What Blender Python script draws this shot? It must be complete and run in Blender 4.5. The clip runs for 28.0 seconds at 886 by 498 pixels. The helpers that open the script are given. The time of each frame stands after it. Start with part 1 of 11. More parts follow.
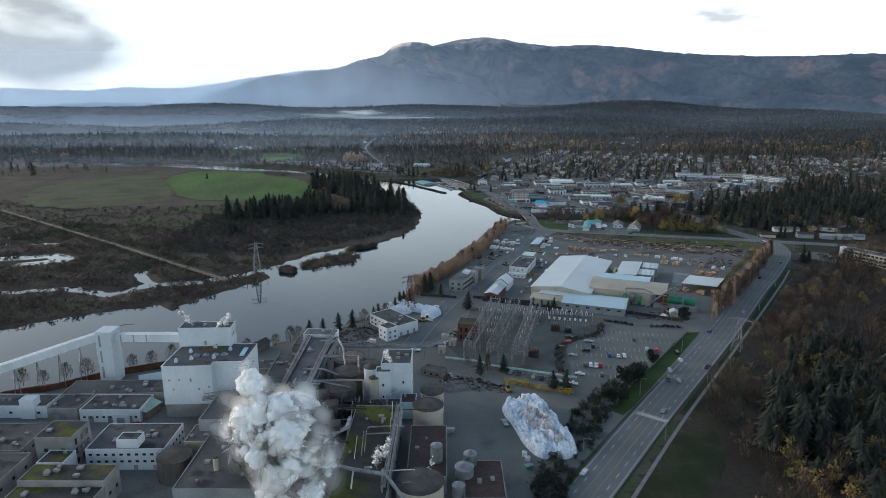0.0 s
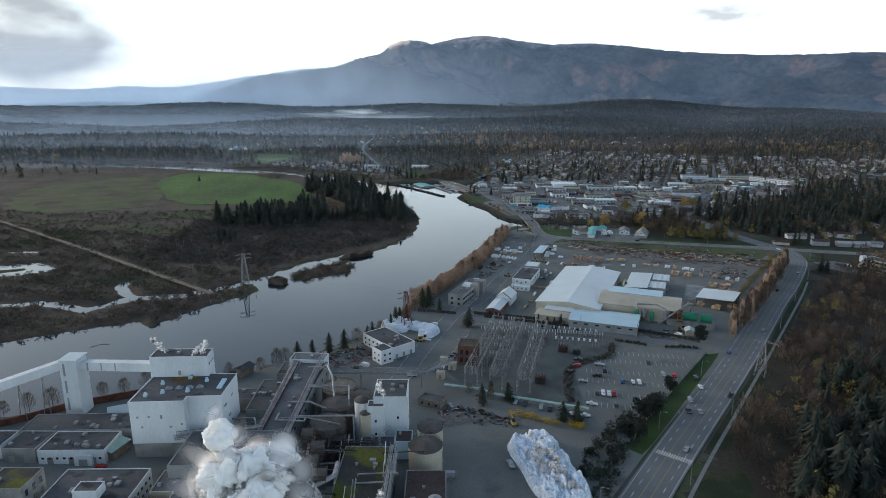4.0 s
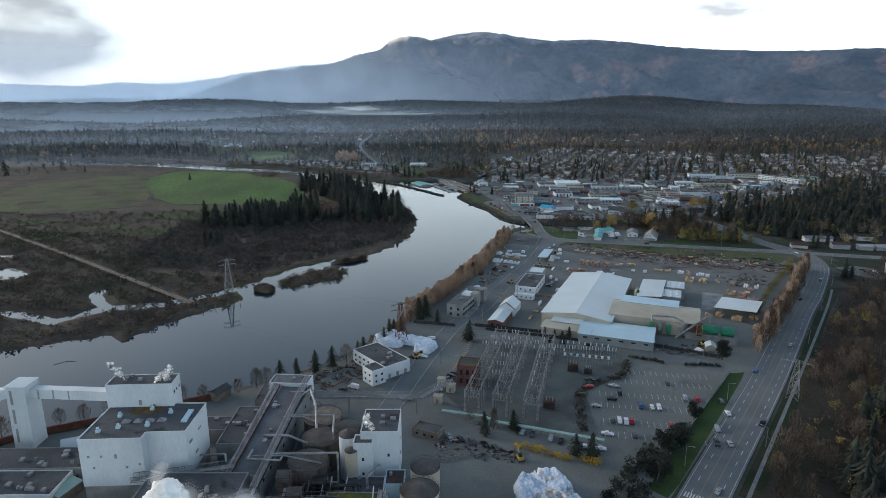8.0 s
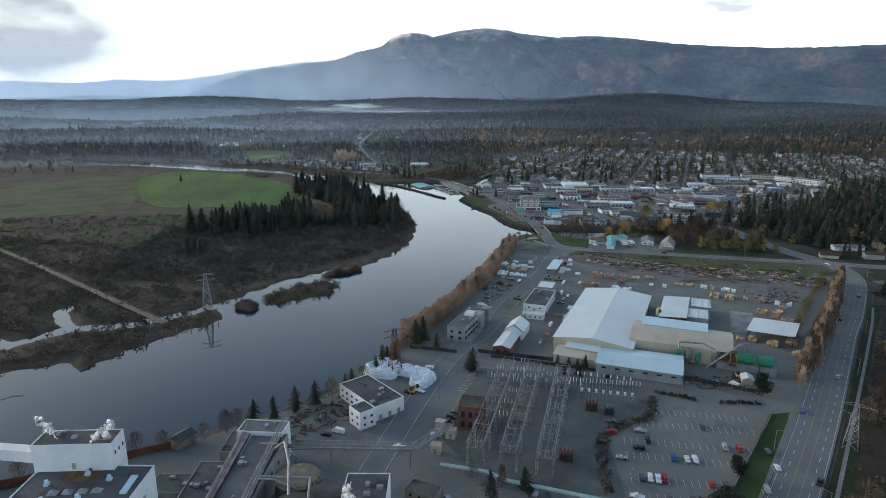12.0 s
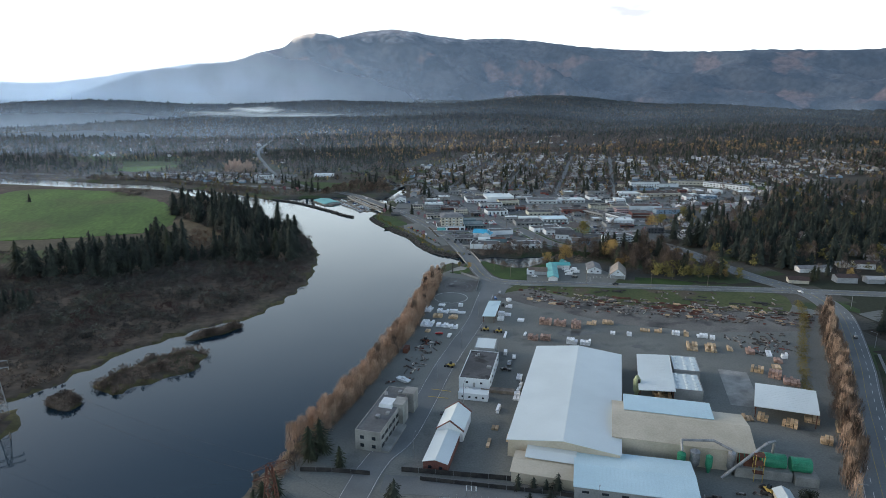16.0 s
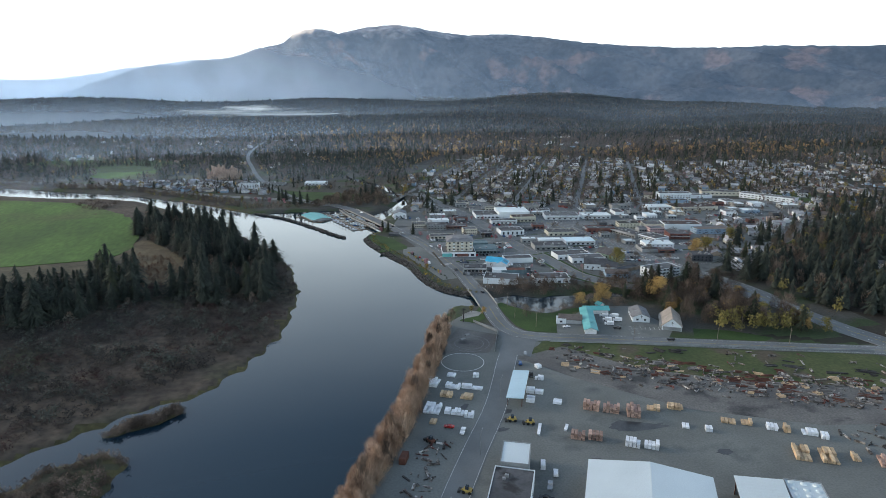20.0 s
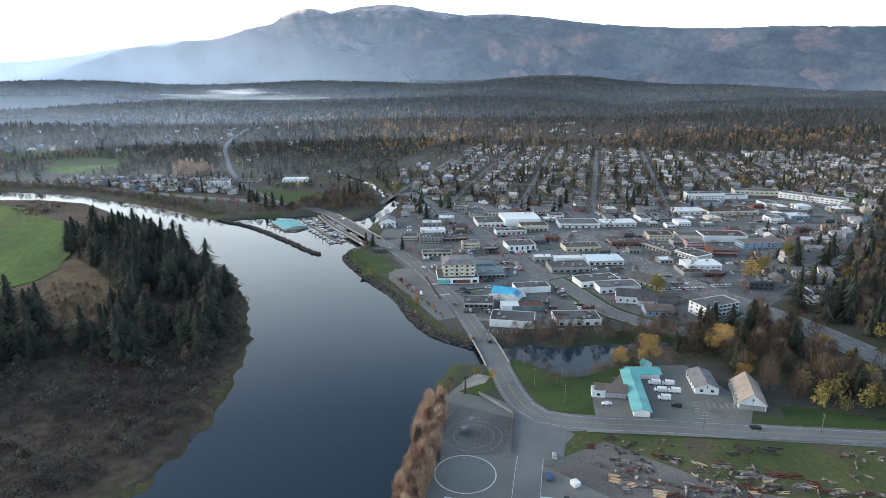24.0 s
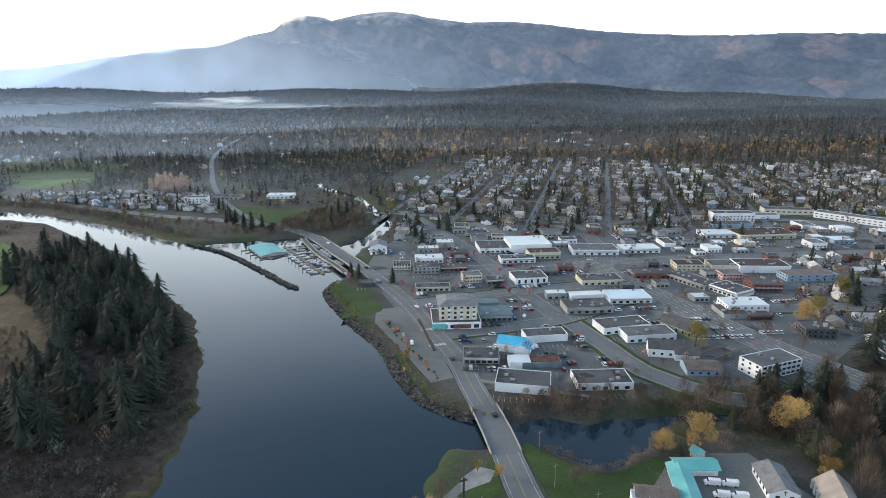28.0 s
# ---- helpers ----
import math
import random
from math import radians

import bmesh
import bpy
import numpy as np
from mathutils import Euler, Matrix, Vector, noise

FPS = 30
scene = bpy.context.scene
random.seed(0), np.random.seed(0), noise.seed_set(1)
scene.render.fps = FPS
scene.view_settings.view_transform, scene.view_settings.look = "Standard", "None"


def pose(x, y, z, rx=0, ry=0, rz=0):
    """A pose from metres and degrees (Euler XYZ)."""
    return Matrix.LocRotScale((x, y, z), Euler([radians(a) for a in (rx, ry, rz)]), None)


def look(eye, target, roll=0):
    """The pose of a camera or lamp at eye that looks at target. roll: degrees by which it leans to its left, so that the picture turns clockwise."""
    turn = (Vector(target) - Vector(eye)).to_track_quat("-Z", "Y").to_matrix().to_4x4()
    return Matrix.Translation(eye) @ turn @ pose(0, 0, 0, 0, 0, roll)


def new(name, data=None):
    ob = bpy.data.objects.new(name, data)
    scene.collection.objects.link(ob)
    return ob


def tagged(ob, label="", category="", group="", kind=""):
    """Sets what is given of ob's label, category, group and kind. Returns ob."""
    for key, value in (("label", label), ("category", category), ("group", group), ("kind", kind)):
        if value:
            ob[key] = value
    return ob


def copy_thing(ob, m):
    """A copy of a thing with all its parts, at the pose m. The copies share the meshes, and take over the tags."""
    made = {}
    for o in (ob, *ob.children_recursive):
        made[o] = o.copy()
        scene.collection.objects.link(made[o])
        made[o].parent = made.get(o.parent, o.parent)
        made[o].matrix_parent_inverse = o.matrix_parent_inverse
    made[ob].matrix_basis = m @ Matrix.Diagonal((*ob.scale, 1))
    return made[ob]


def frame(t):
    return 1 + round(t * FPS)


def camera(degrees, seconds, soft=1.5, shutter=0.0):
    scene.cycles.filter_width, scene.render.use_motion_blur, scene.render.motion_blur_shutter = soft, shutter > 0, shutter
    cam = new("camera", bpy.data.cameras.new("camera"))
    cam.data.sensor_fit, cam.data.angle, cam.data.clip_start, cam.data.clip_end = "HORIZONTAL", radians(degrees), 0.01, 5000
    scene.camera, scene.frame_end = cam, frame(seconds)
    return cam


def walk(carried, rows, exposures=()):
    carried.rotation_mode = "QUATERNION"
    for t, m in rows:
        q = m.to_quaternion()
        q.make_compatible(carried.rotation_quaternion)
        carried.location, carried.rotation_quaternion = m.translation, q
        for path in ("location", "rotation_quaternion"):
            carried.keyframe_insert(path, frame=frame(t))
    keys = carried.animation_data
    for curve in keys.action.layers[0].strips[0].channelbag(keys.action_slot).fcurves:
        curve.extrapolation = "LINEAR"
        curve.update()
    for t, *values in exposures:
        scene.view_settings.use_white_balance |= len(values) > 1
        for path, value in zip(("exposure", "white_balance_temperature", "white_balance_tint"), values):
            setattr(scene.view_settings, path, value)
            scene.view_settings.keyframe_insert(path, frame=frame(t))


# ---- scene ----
cam = camera(70.0, 28.0, 0.55)
# seconds, x, y, z, heading to the right and tilt downwards in degrees
PATH = [
    (0, 4.9, -3.7, 145.0, 3.85, 13.86),
    (1, 5.8, 4.8, 145.6, 3.82, 13.98),
    (2, 6.5, 12.2, 146.0, 3.81, 14.00),
    (3, 7.1, 19.2, 147.0, 3.83, 14.03),
    (3.5, 6.8, 22.9, 147.3, 3.94, 14.01),
    (5.5, 7.7, 39.2, 147.0, 4.00, 13.97),
    (6, 8.4, 43.8, 146.5, 3.98, 14.02),
    (7, 9.3, 52.8, 145.9, 4.04, 14.27),
    (8, 10.2, 61.0, 144.9, 4.01, 14.25),
    (9, 10.8, 69.3, 144.7, 3.98, 14.10),
    (10, 11.9, 77.5, 144.2, 3.90, 14.02),
    (11, 12.6, 86.2, 144.6, 3.85, 13.96),
    (11.5, 13.6, 94.3, 144.6, 3.81, 14.19),
    (13.5, 18.2, 149.0, 144.3, 3.73, 14.87),
    (14, 19.6, 162.5, 144.1, 3.59, 14.76),
    (14.5, 21.2, 176.5, 143.7, 3.46, 14.75),
    (15, 23.0, 190.7, 143.2, 3.59, 14.79),
    (15.5, 25.6, 205.2, 142.8, 7.28, 14.33),
    (16, 28.0, 219.3, 142.3, 11.77, 14.24),
    (16.5, 29.7, 232.8, 141.9, 11.77, 14.47),
    (17, 31.4, 246.2, 141.6, 11.77, 14.52),
    (18, 36.0, 273.3, 141.3, 11.82, 14.89),
    (19, 41.0, 298.1, 142.8, 11.63, 14.82),
    (20, 45.3, 322.9, 145.4, 11.61, 14.53),
    (21, 50.3, 350.5, 146.6, 11.81, 14.00),
    (21.5, 52.9, 364.8, 146.9, 11.95, 14.23),
    (23.5, 65.7, 418.5, 146.8, 11.89, 15.73),
    (24, 69.2, 432.5, 146.6, 11.88, 16.06),
    (25, 76.1, 459.6, 146.0, 11.82, 16.23),
    (26, 82.7, 485.4, 145.7, 11.76, 15.91),
    (27, 85.5, 496.0, 145.0, 11.78, 15.61),
    (28, 88.1, 503.7, 144.5, 11.67, 15.38),
]


def flight(x, y, z, heading, tilt):
    a, b = radians(heading), radians(tilt)
    ahead = Vector((math.sin(a) * math.cos(b), math.cos(a) * math.cos(b), -math.sin(b)))
    return look((x, y, z), Vector((x, y, z)) + ahead * 50)


EXPOSURES = [(0, 0.8, 6300, 10), (12, 0.92, 6320, 10), (14, 1.02, 6340, 10), (15, 1.08, 6360, 10), (17, 1.14, 6380, 10), (20, 1.32, 6450, 10), (21, 1.28, 6480, 11), (24, 1.68, 6620, 12), (28, 1.65, 6680, 12)]
walk(cam, [(t, flight(*row)) for t, *row in PATH], EXPOSURES)
# ---- world ----
SUN_EL, SUN_AZ = radians(13), radians(-62)   # low, ahead and to the west, behind cloud
world = bpy.data.worlds.new("world")
scene.world = world
world.use_nodes = True
wn, wl = world.node_tree.nodes, world.node_tree.links
wn.clear()
w_out, w_bg = wn.new("ShaderNodeOutputWorld"), wn.new("ShaderNodeBackground")
w_sky = wn.new("ShaderNodeTexSky")
w_sky.sky_type, w_sky.sun_disc = "NISHITA", False
w_sky.sun_elevation, w_sky.sun_rotation = SUN_EL, SUN_AZ
w_sky.air_density, w_sky.dust_density, w_sky.ozone_density = 1.0, 1.2, 1.0
w_bg.inputs[1].default_value = 0.12
w_tc, w_map = wn.new("ShaderNodeTexCoord"), wn.new("ShaderNodeMapping")
w_map.inputs["Scale"].default_value = (1.6, 1.6, 5.0)
w_noise, w_ramp, w_mix = wn.new("ShaderNodeTexNoise"), wn.new("ShaderNodeValToRGB"), wn.new("ShaderNodeMixRGB")
w_noise.inputs["Scale"].default_value, w_noise.inputs["Detail"].default_value = 1.4, 6
w_ramp.color_ramp.elements[0].position, w_ramp.color_ramp.elements[1].position = 0.36, 0.66
w_ramp.color_ramp.elements[0].color = (0.55, 0.55, 0.55, 1)
w_ramp.color_ramp.elements[1].color = (0.95, 0.95, 0.95, 1)
w_mix.inputs[2].default_value = (6.9, 7.9, 8.35, 1)      # thin cloud over the whole sky
wl.new(w_tc.outputs["Generated"], w_map.inputs[0])
wl.new(w_map.outputs[0], w_noise.inputs["Vector"])
wl.new(w_noise.outputs["Fac"], w_ramp.inputs[0])
w_sep, w_high, w_mul = wn.new("ShaderNodeSeparateXYZ"), wn.new("ShaderNodeMapRange"), wn.new("ShaderNodeMath")
w_high.inputs[1].default_value, w_high.inputs[2].default_value, w_high.inputs[3].default_value, w_high.inputs[4].default_value = 0.17, 0.5, 1.0, 0.0
w_mul.operation = "MULTIPLY"      # the cloud thins out overhead
wl.new(w_tc.outputs["Generated"], w_sep.inputs[0]), wl.new(w_sep.outputs["Z"], w_high.inputs[0])
wl.new(w_ramp.outputs[0], w_mul.inputs[0]), wl.new(w_high.outputs[0], w_mul.inputs[1]), wl.new(w_mul.outputs[0], w_mix.inputs[0])
wl.new(w_sky.outputs[0], w_mix.inputs[1])
w_hsv = wn.new("ShaderNodeHueSaturation")      # the evening haze greys the blue
w_hsv.inputs["Saturation"].default_value = 0.95
wl.new(w_mix.outputs[0], w_hsv.inputs["Color"])
wl.new(w_hsv.outputs[0], w_bg.inputs[0])
wl.new(w_bg.outputs[0], w_out.inputs[0])

sun = new("sun", bpy.data.lights.new("sun", "SUN"))
sun.data.energy, sun.data.angle, sun.data.color = 0.75, radians(12), (1.0, 0.84, 0.66)
sun.matrix_basis = look((0, 0, 0), (-math.sin(SUN_AZ) * math.cos(SUN_EL), -math.cos(SUN_AZ) * math.cos(SUN_EL), -math.sin(SUN_EL)))


# ---- materials ----
MATS = {}


def surf(name, c1, c2, scale=0.3, rough=0.8, metal=0.0, bump=0.0, fine=None, spread=(0.35, 0.65), rnd=0.0, island=0.0, spec=0.3, stretch=None, grain=0.28):
    """A surface whose colour wanders between c1 and c2 at a large scale, with a fine grain, and which differs from object to object by rnd."""
    m = bpy.data.materials.new(name)
    m.use_nodes = True
    n, l = m.node_tree.nodes, m.node_tree.links
    b = n["Principled BSDF"]
    b.inputs["Roughness"].default_value, b.inputs["Metallic"].default_value = rough, metal
    b.inputs["Specular IOR Level"].default_value = spec
    geo = n.new("ShaderNodeNewGeometry")
    vec = geo.outputs["Position"]
    if stretch:
        mp = n.new("ShaderNodeMapping")
        mp.inputs["Scale"].default_value = stretch
        l.new(vec, mp.inputs[0])
        vec = mp.outputs[0]
    big, small = n.new("ShaderNodeTexNoise"), n.new("ShaderNodeTexNoise")
    big.inputs["Scale"].default_value, big.inputs["Detail"].default_value = scale, 5
    small.inputs["Scale"].default_value, small.inputs["Detail"].default_value = fine or scale * 14, 3
    l.new(vec, big.inputs["Vector"]), l.new(vec, small.inputs["Vector"])
    ramp = n.new("ShaderNodeValToRGB")
    e = ramp.color_ramp.elements
    e[0].position, e[1].position = spread
    e[0].color, e[1].color = (*c1, 1), (*c2, 1)
    l.new(big.outputs["Fac"], ramp.inputs[0])
    hsv = n.new("ShaderNodeHueSaturation")
    mr = n.new("ShaderNodeMapRange")
    mr.inputs[1].default_value, mr.inputs[2].default_value, mr.inputs[3].default_value, mr.inputs[4].default_value = 0.25, 0.75, 1 - grain, 1 + grain
    l.new(small.outputs["Fac"], mr.inputs[0])
    value = mr.outputs[0]
    if rnd or island:
        src = n.new("ShaderNodeObjectInfo").outputs["Random"] if rnd else geo.outputs["Random Per Island"]
        r2, mul = n.new("ShaderNodeMapRange"), n.new("ShaderNodeMath")
        r2.inputs[3].default_value, r2.inputs[4].default_value = 1 - (rnd or island), 1 + (rnd or island)
        mul.operation = "MULTIPLY"
        l.new(src, r2.inputs[0]), l.new(r2.outputs[0], mul.inputs[0]), l.new(value, mul.inputs[1])
        value = mul.outputs[0]
    l.new(value, hsv.inputs["Value"]), l.new(ramp.outputs[0], hsv.inputs["Color"])
    l.new(hsv.outputs[0], b.inputs["Base Color"])
    if bump:
        bp = n.new("ShaderNodeBump")
        bp.inputs["Strength"].default_value, bp.inputs["Distance"].default_value = 0.6, bump
        l.new(small.outputs["Fac"], bp.inputs["Height"]), l.new(bp.outputs[0], b.inputs["Normal"])
    MATS[name] = m
    return m


def three(m, c3, scale, lo, hi):
    """Adds patches of a third colour to a material made by surf."""
    n, l = m.node_tree.nodes, m.node_tree.links
    hsv = n["Hue/Saturation/Value"]
    old = hsv.inputs["Color"].links[0].from_socket
    geo, nz, rp, mx = n["Geometry"], n.new("ShaderNodeTexNoise"), n.new("ShaderNodeValToRGB"), n.new("ShaderNodeMixRGB")
    nz.inputs["Scale"].default_value, nz.inputs["Detail"].default_value = scale, 6
    rp.color_ramp.elements[0].position, rp.color_ramp.elements[1].position = lo, hi
    mx.inputs[2].default_value = (*c3, 1)
    l.new(geo.outputs["Position"], nz.inputs["Vector"]), l.new(nz.outputs["Fac"], rp.inputs[0])
    l.new(rp.outputs[0], mx.inputs[0]), l.new(old, mx.inputs[1]), l.new(mx.outputs[0], hsv.inputs["Color"])
    return m


M_MARSH = three(surf("marsh grass", (0.036, 0.029, 0.023), (0.082, 0.064, 0.048), 0.02, 0.95, bump=0.8, fine=0.22, grain=0.5), (0.05, 0.054, 0.028), 0.012, 0.54, 0.7)
M_TOWNSOIL = three(surf("town soil", (0.045, 0.044, 0.036), (0.085, 0.081, 0.068), 0.03, 0.95, fine=0.6), (0.04, 0.06, 0.022), 0.02, 0.5, 0.6)
M_FLOOR = three(surf("forest floor", (0.026, 0.021, 0.016), (0.048, 0.04, 0.029), 0.03, 0.95, fine=0.5), (0.022, 0.028, 0.014), 0.008, 0.5, 0.62)
M_ASPH = three(surf("worn asphalt", (0.128, 0.134, 0.124), (0.186, 0.194, 0.178), 0.03, 0.85, fine=1.2, spec=0.25, grain=0.18), (0.095, 0.103, 0.1), 0.06, 0.56, 0.72)
M_LOT = three(surf("lot asphalt", (0.105, 0.112, 0.109), (0.152, 0.16, 0.155), 0.025, 0.88, fine=1.1, spec=0.25, grain=0.16), (0.052, 0.057, 0.058), 0.05, 0.54, 0.66)
M_ROAD = surf("road asphalt", (0.122, 0.131, 0.132), (0.165, 0.176, 0.177), 0.05, 0.8, fine=1.5, spec=0.3, grain=0.1)
M_GRAVEL = three(surf("packed gravel", (0.105, 0.1, 0.095), (0.17, 0.163, 0.15), 0.04, 0.95, fine=1.0), (0.055, 0.055, 0.055), 0.05, 0.55, 0.66)
M_GRASS = surf("mown grass", (0.027, 0.054, 0.013), (0.046, 0.082, 0.02), 0.05, 0.95, fine=0.9)
M_SUBBED = three(surf("crushed stone bed", (0.08, 0.089, 0.083), (0.135, 0.146, 0.137), 0.05, 0.92, fine=1.4), (0.075, 0.078, 0.07), 0.04, 0.54, 0.68)
M_OLIVEPAINT = surf("pale yellow-green paint", (0.3, 0.34, 0.2), (0.4, 0.44, 0.27), 0.3, 0.6, fine=2)
M_MEADOW = three(surf("dark meadow grass", (0.012, 0.022, 0.007), (0.022, 0.034, 0.011), 0.05, 0.95, fine=0.9), (0.04, 0.036, 0.02), 0.05, 0.5, 0.62)
M_FIELD = three(surf("green crop", (0.042, 0.09, 0.016), (0.075, 0.15, 0.027), 0.016, 0.95, fine=0.25, stretch=(1, 0.35, 1)), (0.07, 0.085, 0.03), 0.007, 0.5, 0.66)
M_ROUGHGRASS = three(surf("rough grass", (0.042, 0.062, 0.02), (0.085, 0.096, 0.036), 0.03, 0.95, fine=0.5), (0.085, 0.07, 0.048), 0.04, 0.54, 0.64)
M_MUD = surf("brown soil", (0.06, 0.048, 0.035), (0.1, 0.08, 0.055), 0.03, 0.95, fine=0.4)
M_PAINT = surf("road paint", (0.5, 0.5, 0.48), (0.7, 0.7, 0.68), 0.6, 0.8, grain=0.12)
M_YELLOW = surf("yellow road paint", (0.36, 0.26, 0.07), (0.46, 0.34, 0.1), 0.6, 0.8, grain=0.12)
M_KERB = surf("kerb concrete", (0.16, 0.165, 0.165), (0.23, 0.23, 0.23), 0.4, 0.9, grain=0.1)
M_CONC = surf("grey concrete", (0.2, 0.2, 0.19), (0.32, 0.32, 0.3), 0.15, 0.9, fine=2, grain=0.14)
M_ROCK = surf("shore rock", (0.045, 0.041, 0.037), (0.12, 0.11, 0.1), 0.3, 0.9, island=0.4)
M_WHITE = surf("white siding", (0.55, 0.59, 0.615), (0.68, 0.715, 0.735), 0.08, 0.6, fine=1.5, stretch=(1, 1, 0.35), grain=0.07)
M_WHITER = surf("white metal roof", (0.53, 0.59, 0.6), (0.59, 0.65, 0.66), 0.05, 0.4, fine=2.5, spec=0.4, grain=0.06)
M_BLUER = surf("pale blue metal roof", (0.43, 0.58, 0.64), (0.49, 0.64, 0.7), 0.06, 0.4, fine=2, grain=0.08)
M_BEIGE = surf("beige metal wall", (0.4, 0.36, 0.28), (0.52, 0.47, 0.38), 0.06, 0.6, fine=1.5, grain=0.1)
M_GREYW = surf("grey metal wall", (0.2, 0.21, 0.21), (0.3, 0.31, 0.31), 0.1, 0.6, fine=1.5, grain=0.12)
M_TAR = three(surf("tar roof", (0.06, 0.062, 0.066), (0.105, 0.107, 0.112), 0.06, 0.9, fine=0.9, grain=0.16), (0.035, 0.035, 0.036), 0.12, 0.55, 0.65)
M_GRAVROOF = surf("gravel roof", (0.09, 0.094, 0.098), (0.15, 0.155, 0.16), 0.08, 0.9, fine=0.9, grain=0.14)
M_MOSS = three(surf("mossy roof", (0.036, 0.036, 0.033), (0.07, 0.07, 0.062), 0.06, 0.95, fine=1.2), (0.1, 0.105, 0.015), 0.07, 0.48, 0.58)
M_BROWNR = surf("brown roof", (0.045, 0.03, 0.028), (0.075, 0.05, 0.045), 0.06, 0.85)
M_RED = surf("brick red wall", (0.12, 0.052, 0.044), (0.18, 0.08, 0.064), 0.3, 0.85, fine=3)
M_RUST = surf("rusty steel", (0.07, 0.03, 0.022), (0.14, 0.06, 0.04), 0.3, 0.85)
M_STEEL = surf("galvanised steel", (0.2, 0.21, 0.22), (0.32, 0.33, 0.34), 0.4, 0.5, 0.6)
M_PIPE = surf("pipe lagging", (0.2, 0.205, 0.21), (0.36, 0.36, 0.36), 0.3, 0.5, 0.3)
M_DARK = surf("dark steel", (0.03, 0.03, 0.032), (0.07, 0.065, 0.06), 0.3, 0.7, 0.2)
M_TANK = surf("stained tank", (0.04, 0.035, 0.031), (0.15, 0.135, 0.12), 0.12, 0.85, fine=0.8, stretch=(1, 1, 0.15))
M_TANKTOP = surf("tank top", (0.065, 0.058, 0.052), (0.12, 0.11, 0.1), 0.15, 0.9)
M_TEAL = surf("teal metal roof", (0.1, 0.36, 0.36), (0.15, 0.44, 0.43), 0.15, 0.5, fine=2, grain=0.1)
M_BLUE = surf("bright blue roof", (0.05, 0.36, 0.56), (0.09, 0.45, 0.66), 0.2, 0.5, grain=0.08)
M_GREEN = surf("green sheet metal", (0.02, 0.16, 0.09), (0.04, 0.24, 0.14), 0.2, 0.5)
M_GLASS = surf("window glass", (0.015, 0.02, 0.025), (0.03, 0.04, 0.05), 0.3, 0.08, spec=0.6, grain=0.1)
M_WOOD = surf("weathered timber", (0.14, 0.115, 0.09), (0.24, 0.2, 0.16), 0.4, 0.9)
M_LUMBER = surf("fresh lumber", (0.42, 0.3, 0.18), (0.56, 0.41, 0.26), 0.5, 0.8, rnd=0.3)
M_WRAP = surf("white lumber wrap", (0.62, 0.64, 0.66), (0.8, 0.82, 0.84), 0.5, 0.5, rnd=0.1, grain=0.06)
M_REDWOOD = surf("reddish lumber", (0.28, 0.18, 0.14), (0.43, 0.29, 0.23), 0.5, 0.8, rnd=0.3)
M_TARP = surf("white tarpaulin", (0.55, 0.62, 0.7), (0.75, 0.8, 0.85), 0.15, 0.45, fine=1.2, bump=0.4)
M_BARK = surf("bark", (0.05, 0.04, 0.032), (0.1, 0.08, 0.065), 0.8, 0.95)
M_CONIFER = surf("conifer needles", (0.014, 0.02, 0.016), (0.042, 0.05, 0.038), 0.1, 0.9, fine=0.7, island=0.35)
M_CONIFER2 = surf("olive conifer needles", (0.018, 0.025, 0.015), (0.05, 0.056, 0.032), 0.1, 0.9, fine=0.7, island=0.35)
M_TWIG = surf("bare brown twigs", (0.058, 0.043, 0.034), (0.215, 0.165, 0.13), 0.1, 0.95, fine=0.6, island=0.3, spread=(0.36, 0.66))
M_DARKTWIG = surf("dark brown twigs", (0.03, 0.023, 0.019), (0.13, 0.098, 0.076), 0.06, 0.95, fine=0.5, island=0.35, spread=(0.36, 0.66))
M_FARTWIG = surf("grey-brown far twigs", (0.062, 0.053, 0.049), (0.155, 0.125, 0.108), 0.02, 0.95, fine=0.4, island=0.4)
M_POPLAR = surf("orange poplar twigs", (0.3, 0.2, 0.14), (0.52, 0.38, 0.28), 0.12, 0.95, fine=0.8, island=0.3)
M_GOLD = surf("golden leaves", (0.2, 0.125, 0.045), (0.45, 0.31, 0.12), 0.09, 0.9, fine=0.8, island=0.3)
M_FARGOLD = surf("russet far leaves", (0.18, 0.11, 0.05), (0.42, 0.26, 0.11), 0.01, 0.9, fine=0.3, island=0.45)
M_OLIVE = surf("olive leaves", (0.13, 0.115, 0.04), (0.24, 0.2, 0.065), 0.05, 0.9, fine=0.8, island=0.35)
M_BLOSSOM = surf("pink blossom", (0.26, 0.13, 0.14), (0.4, 0.22, 0.24), 0.2, 0.9, island=0.3)
M_YSHRUB = surf("yellow shrub", (0.35, 0.22, 0.02), (0.55, 0.36, 0.04), 0.4, 0.9, island=0.3)
M_BUSH = three(surf("marsh bush twigs", (0.068, 0.053, 0.043), (0.185, 0.142, 0.112), 0.08, 0.95, fine=0.5, island=0.3, spread=(0.38, 0.66)), (0.075, 0.076, 0.048), 0.012, 0.5, 0.62)
M_WILLOW = three(surf("grey marsh willow twigs", (0.036, 0.033, 0.03), (0.095, 0.086, 0.076), 0.03, 0.95, fine=0.3, island=0.3), (0.06, 0.036, 0.032), 0.03, 0.5, 0.62)
M_RUBBER = surf("tyre rubber", (0.012, 0.012, 0.012), (0.022, 0.022, 0.022), 2, 0.9)
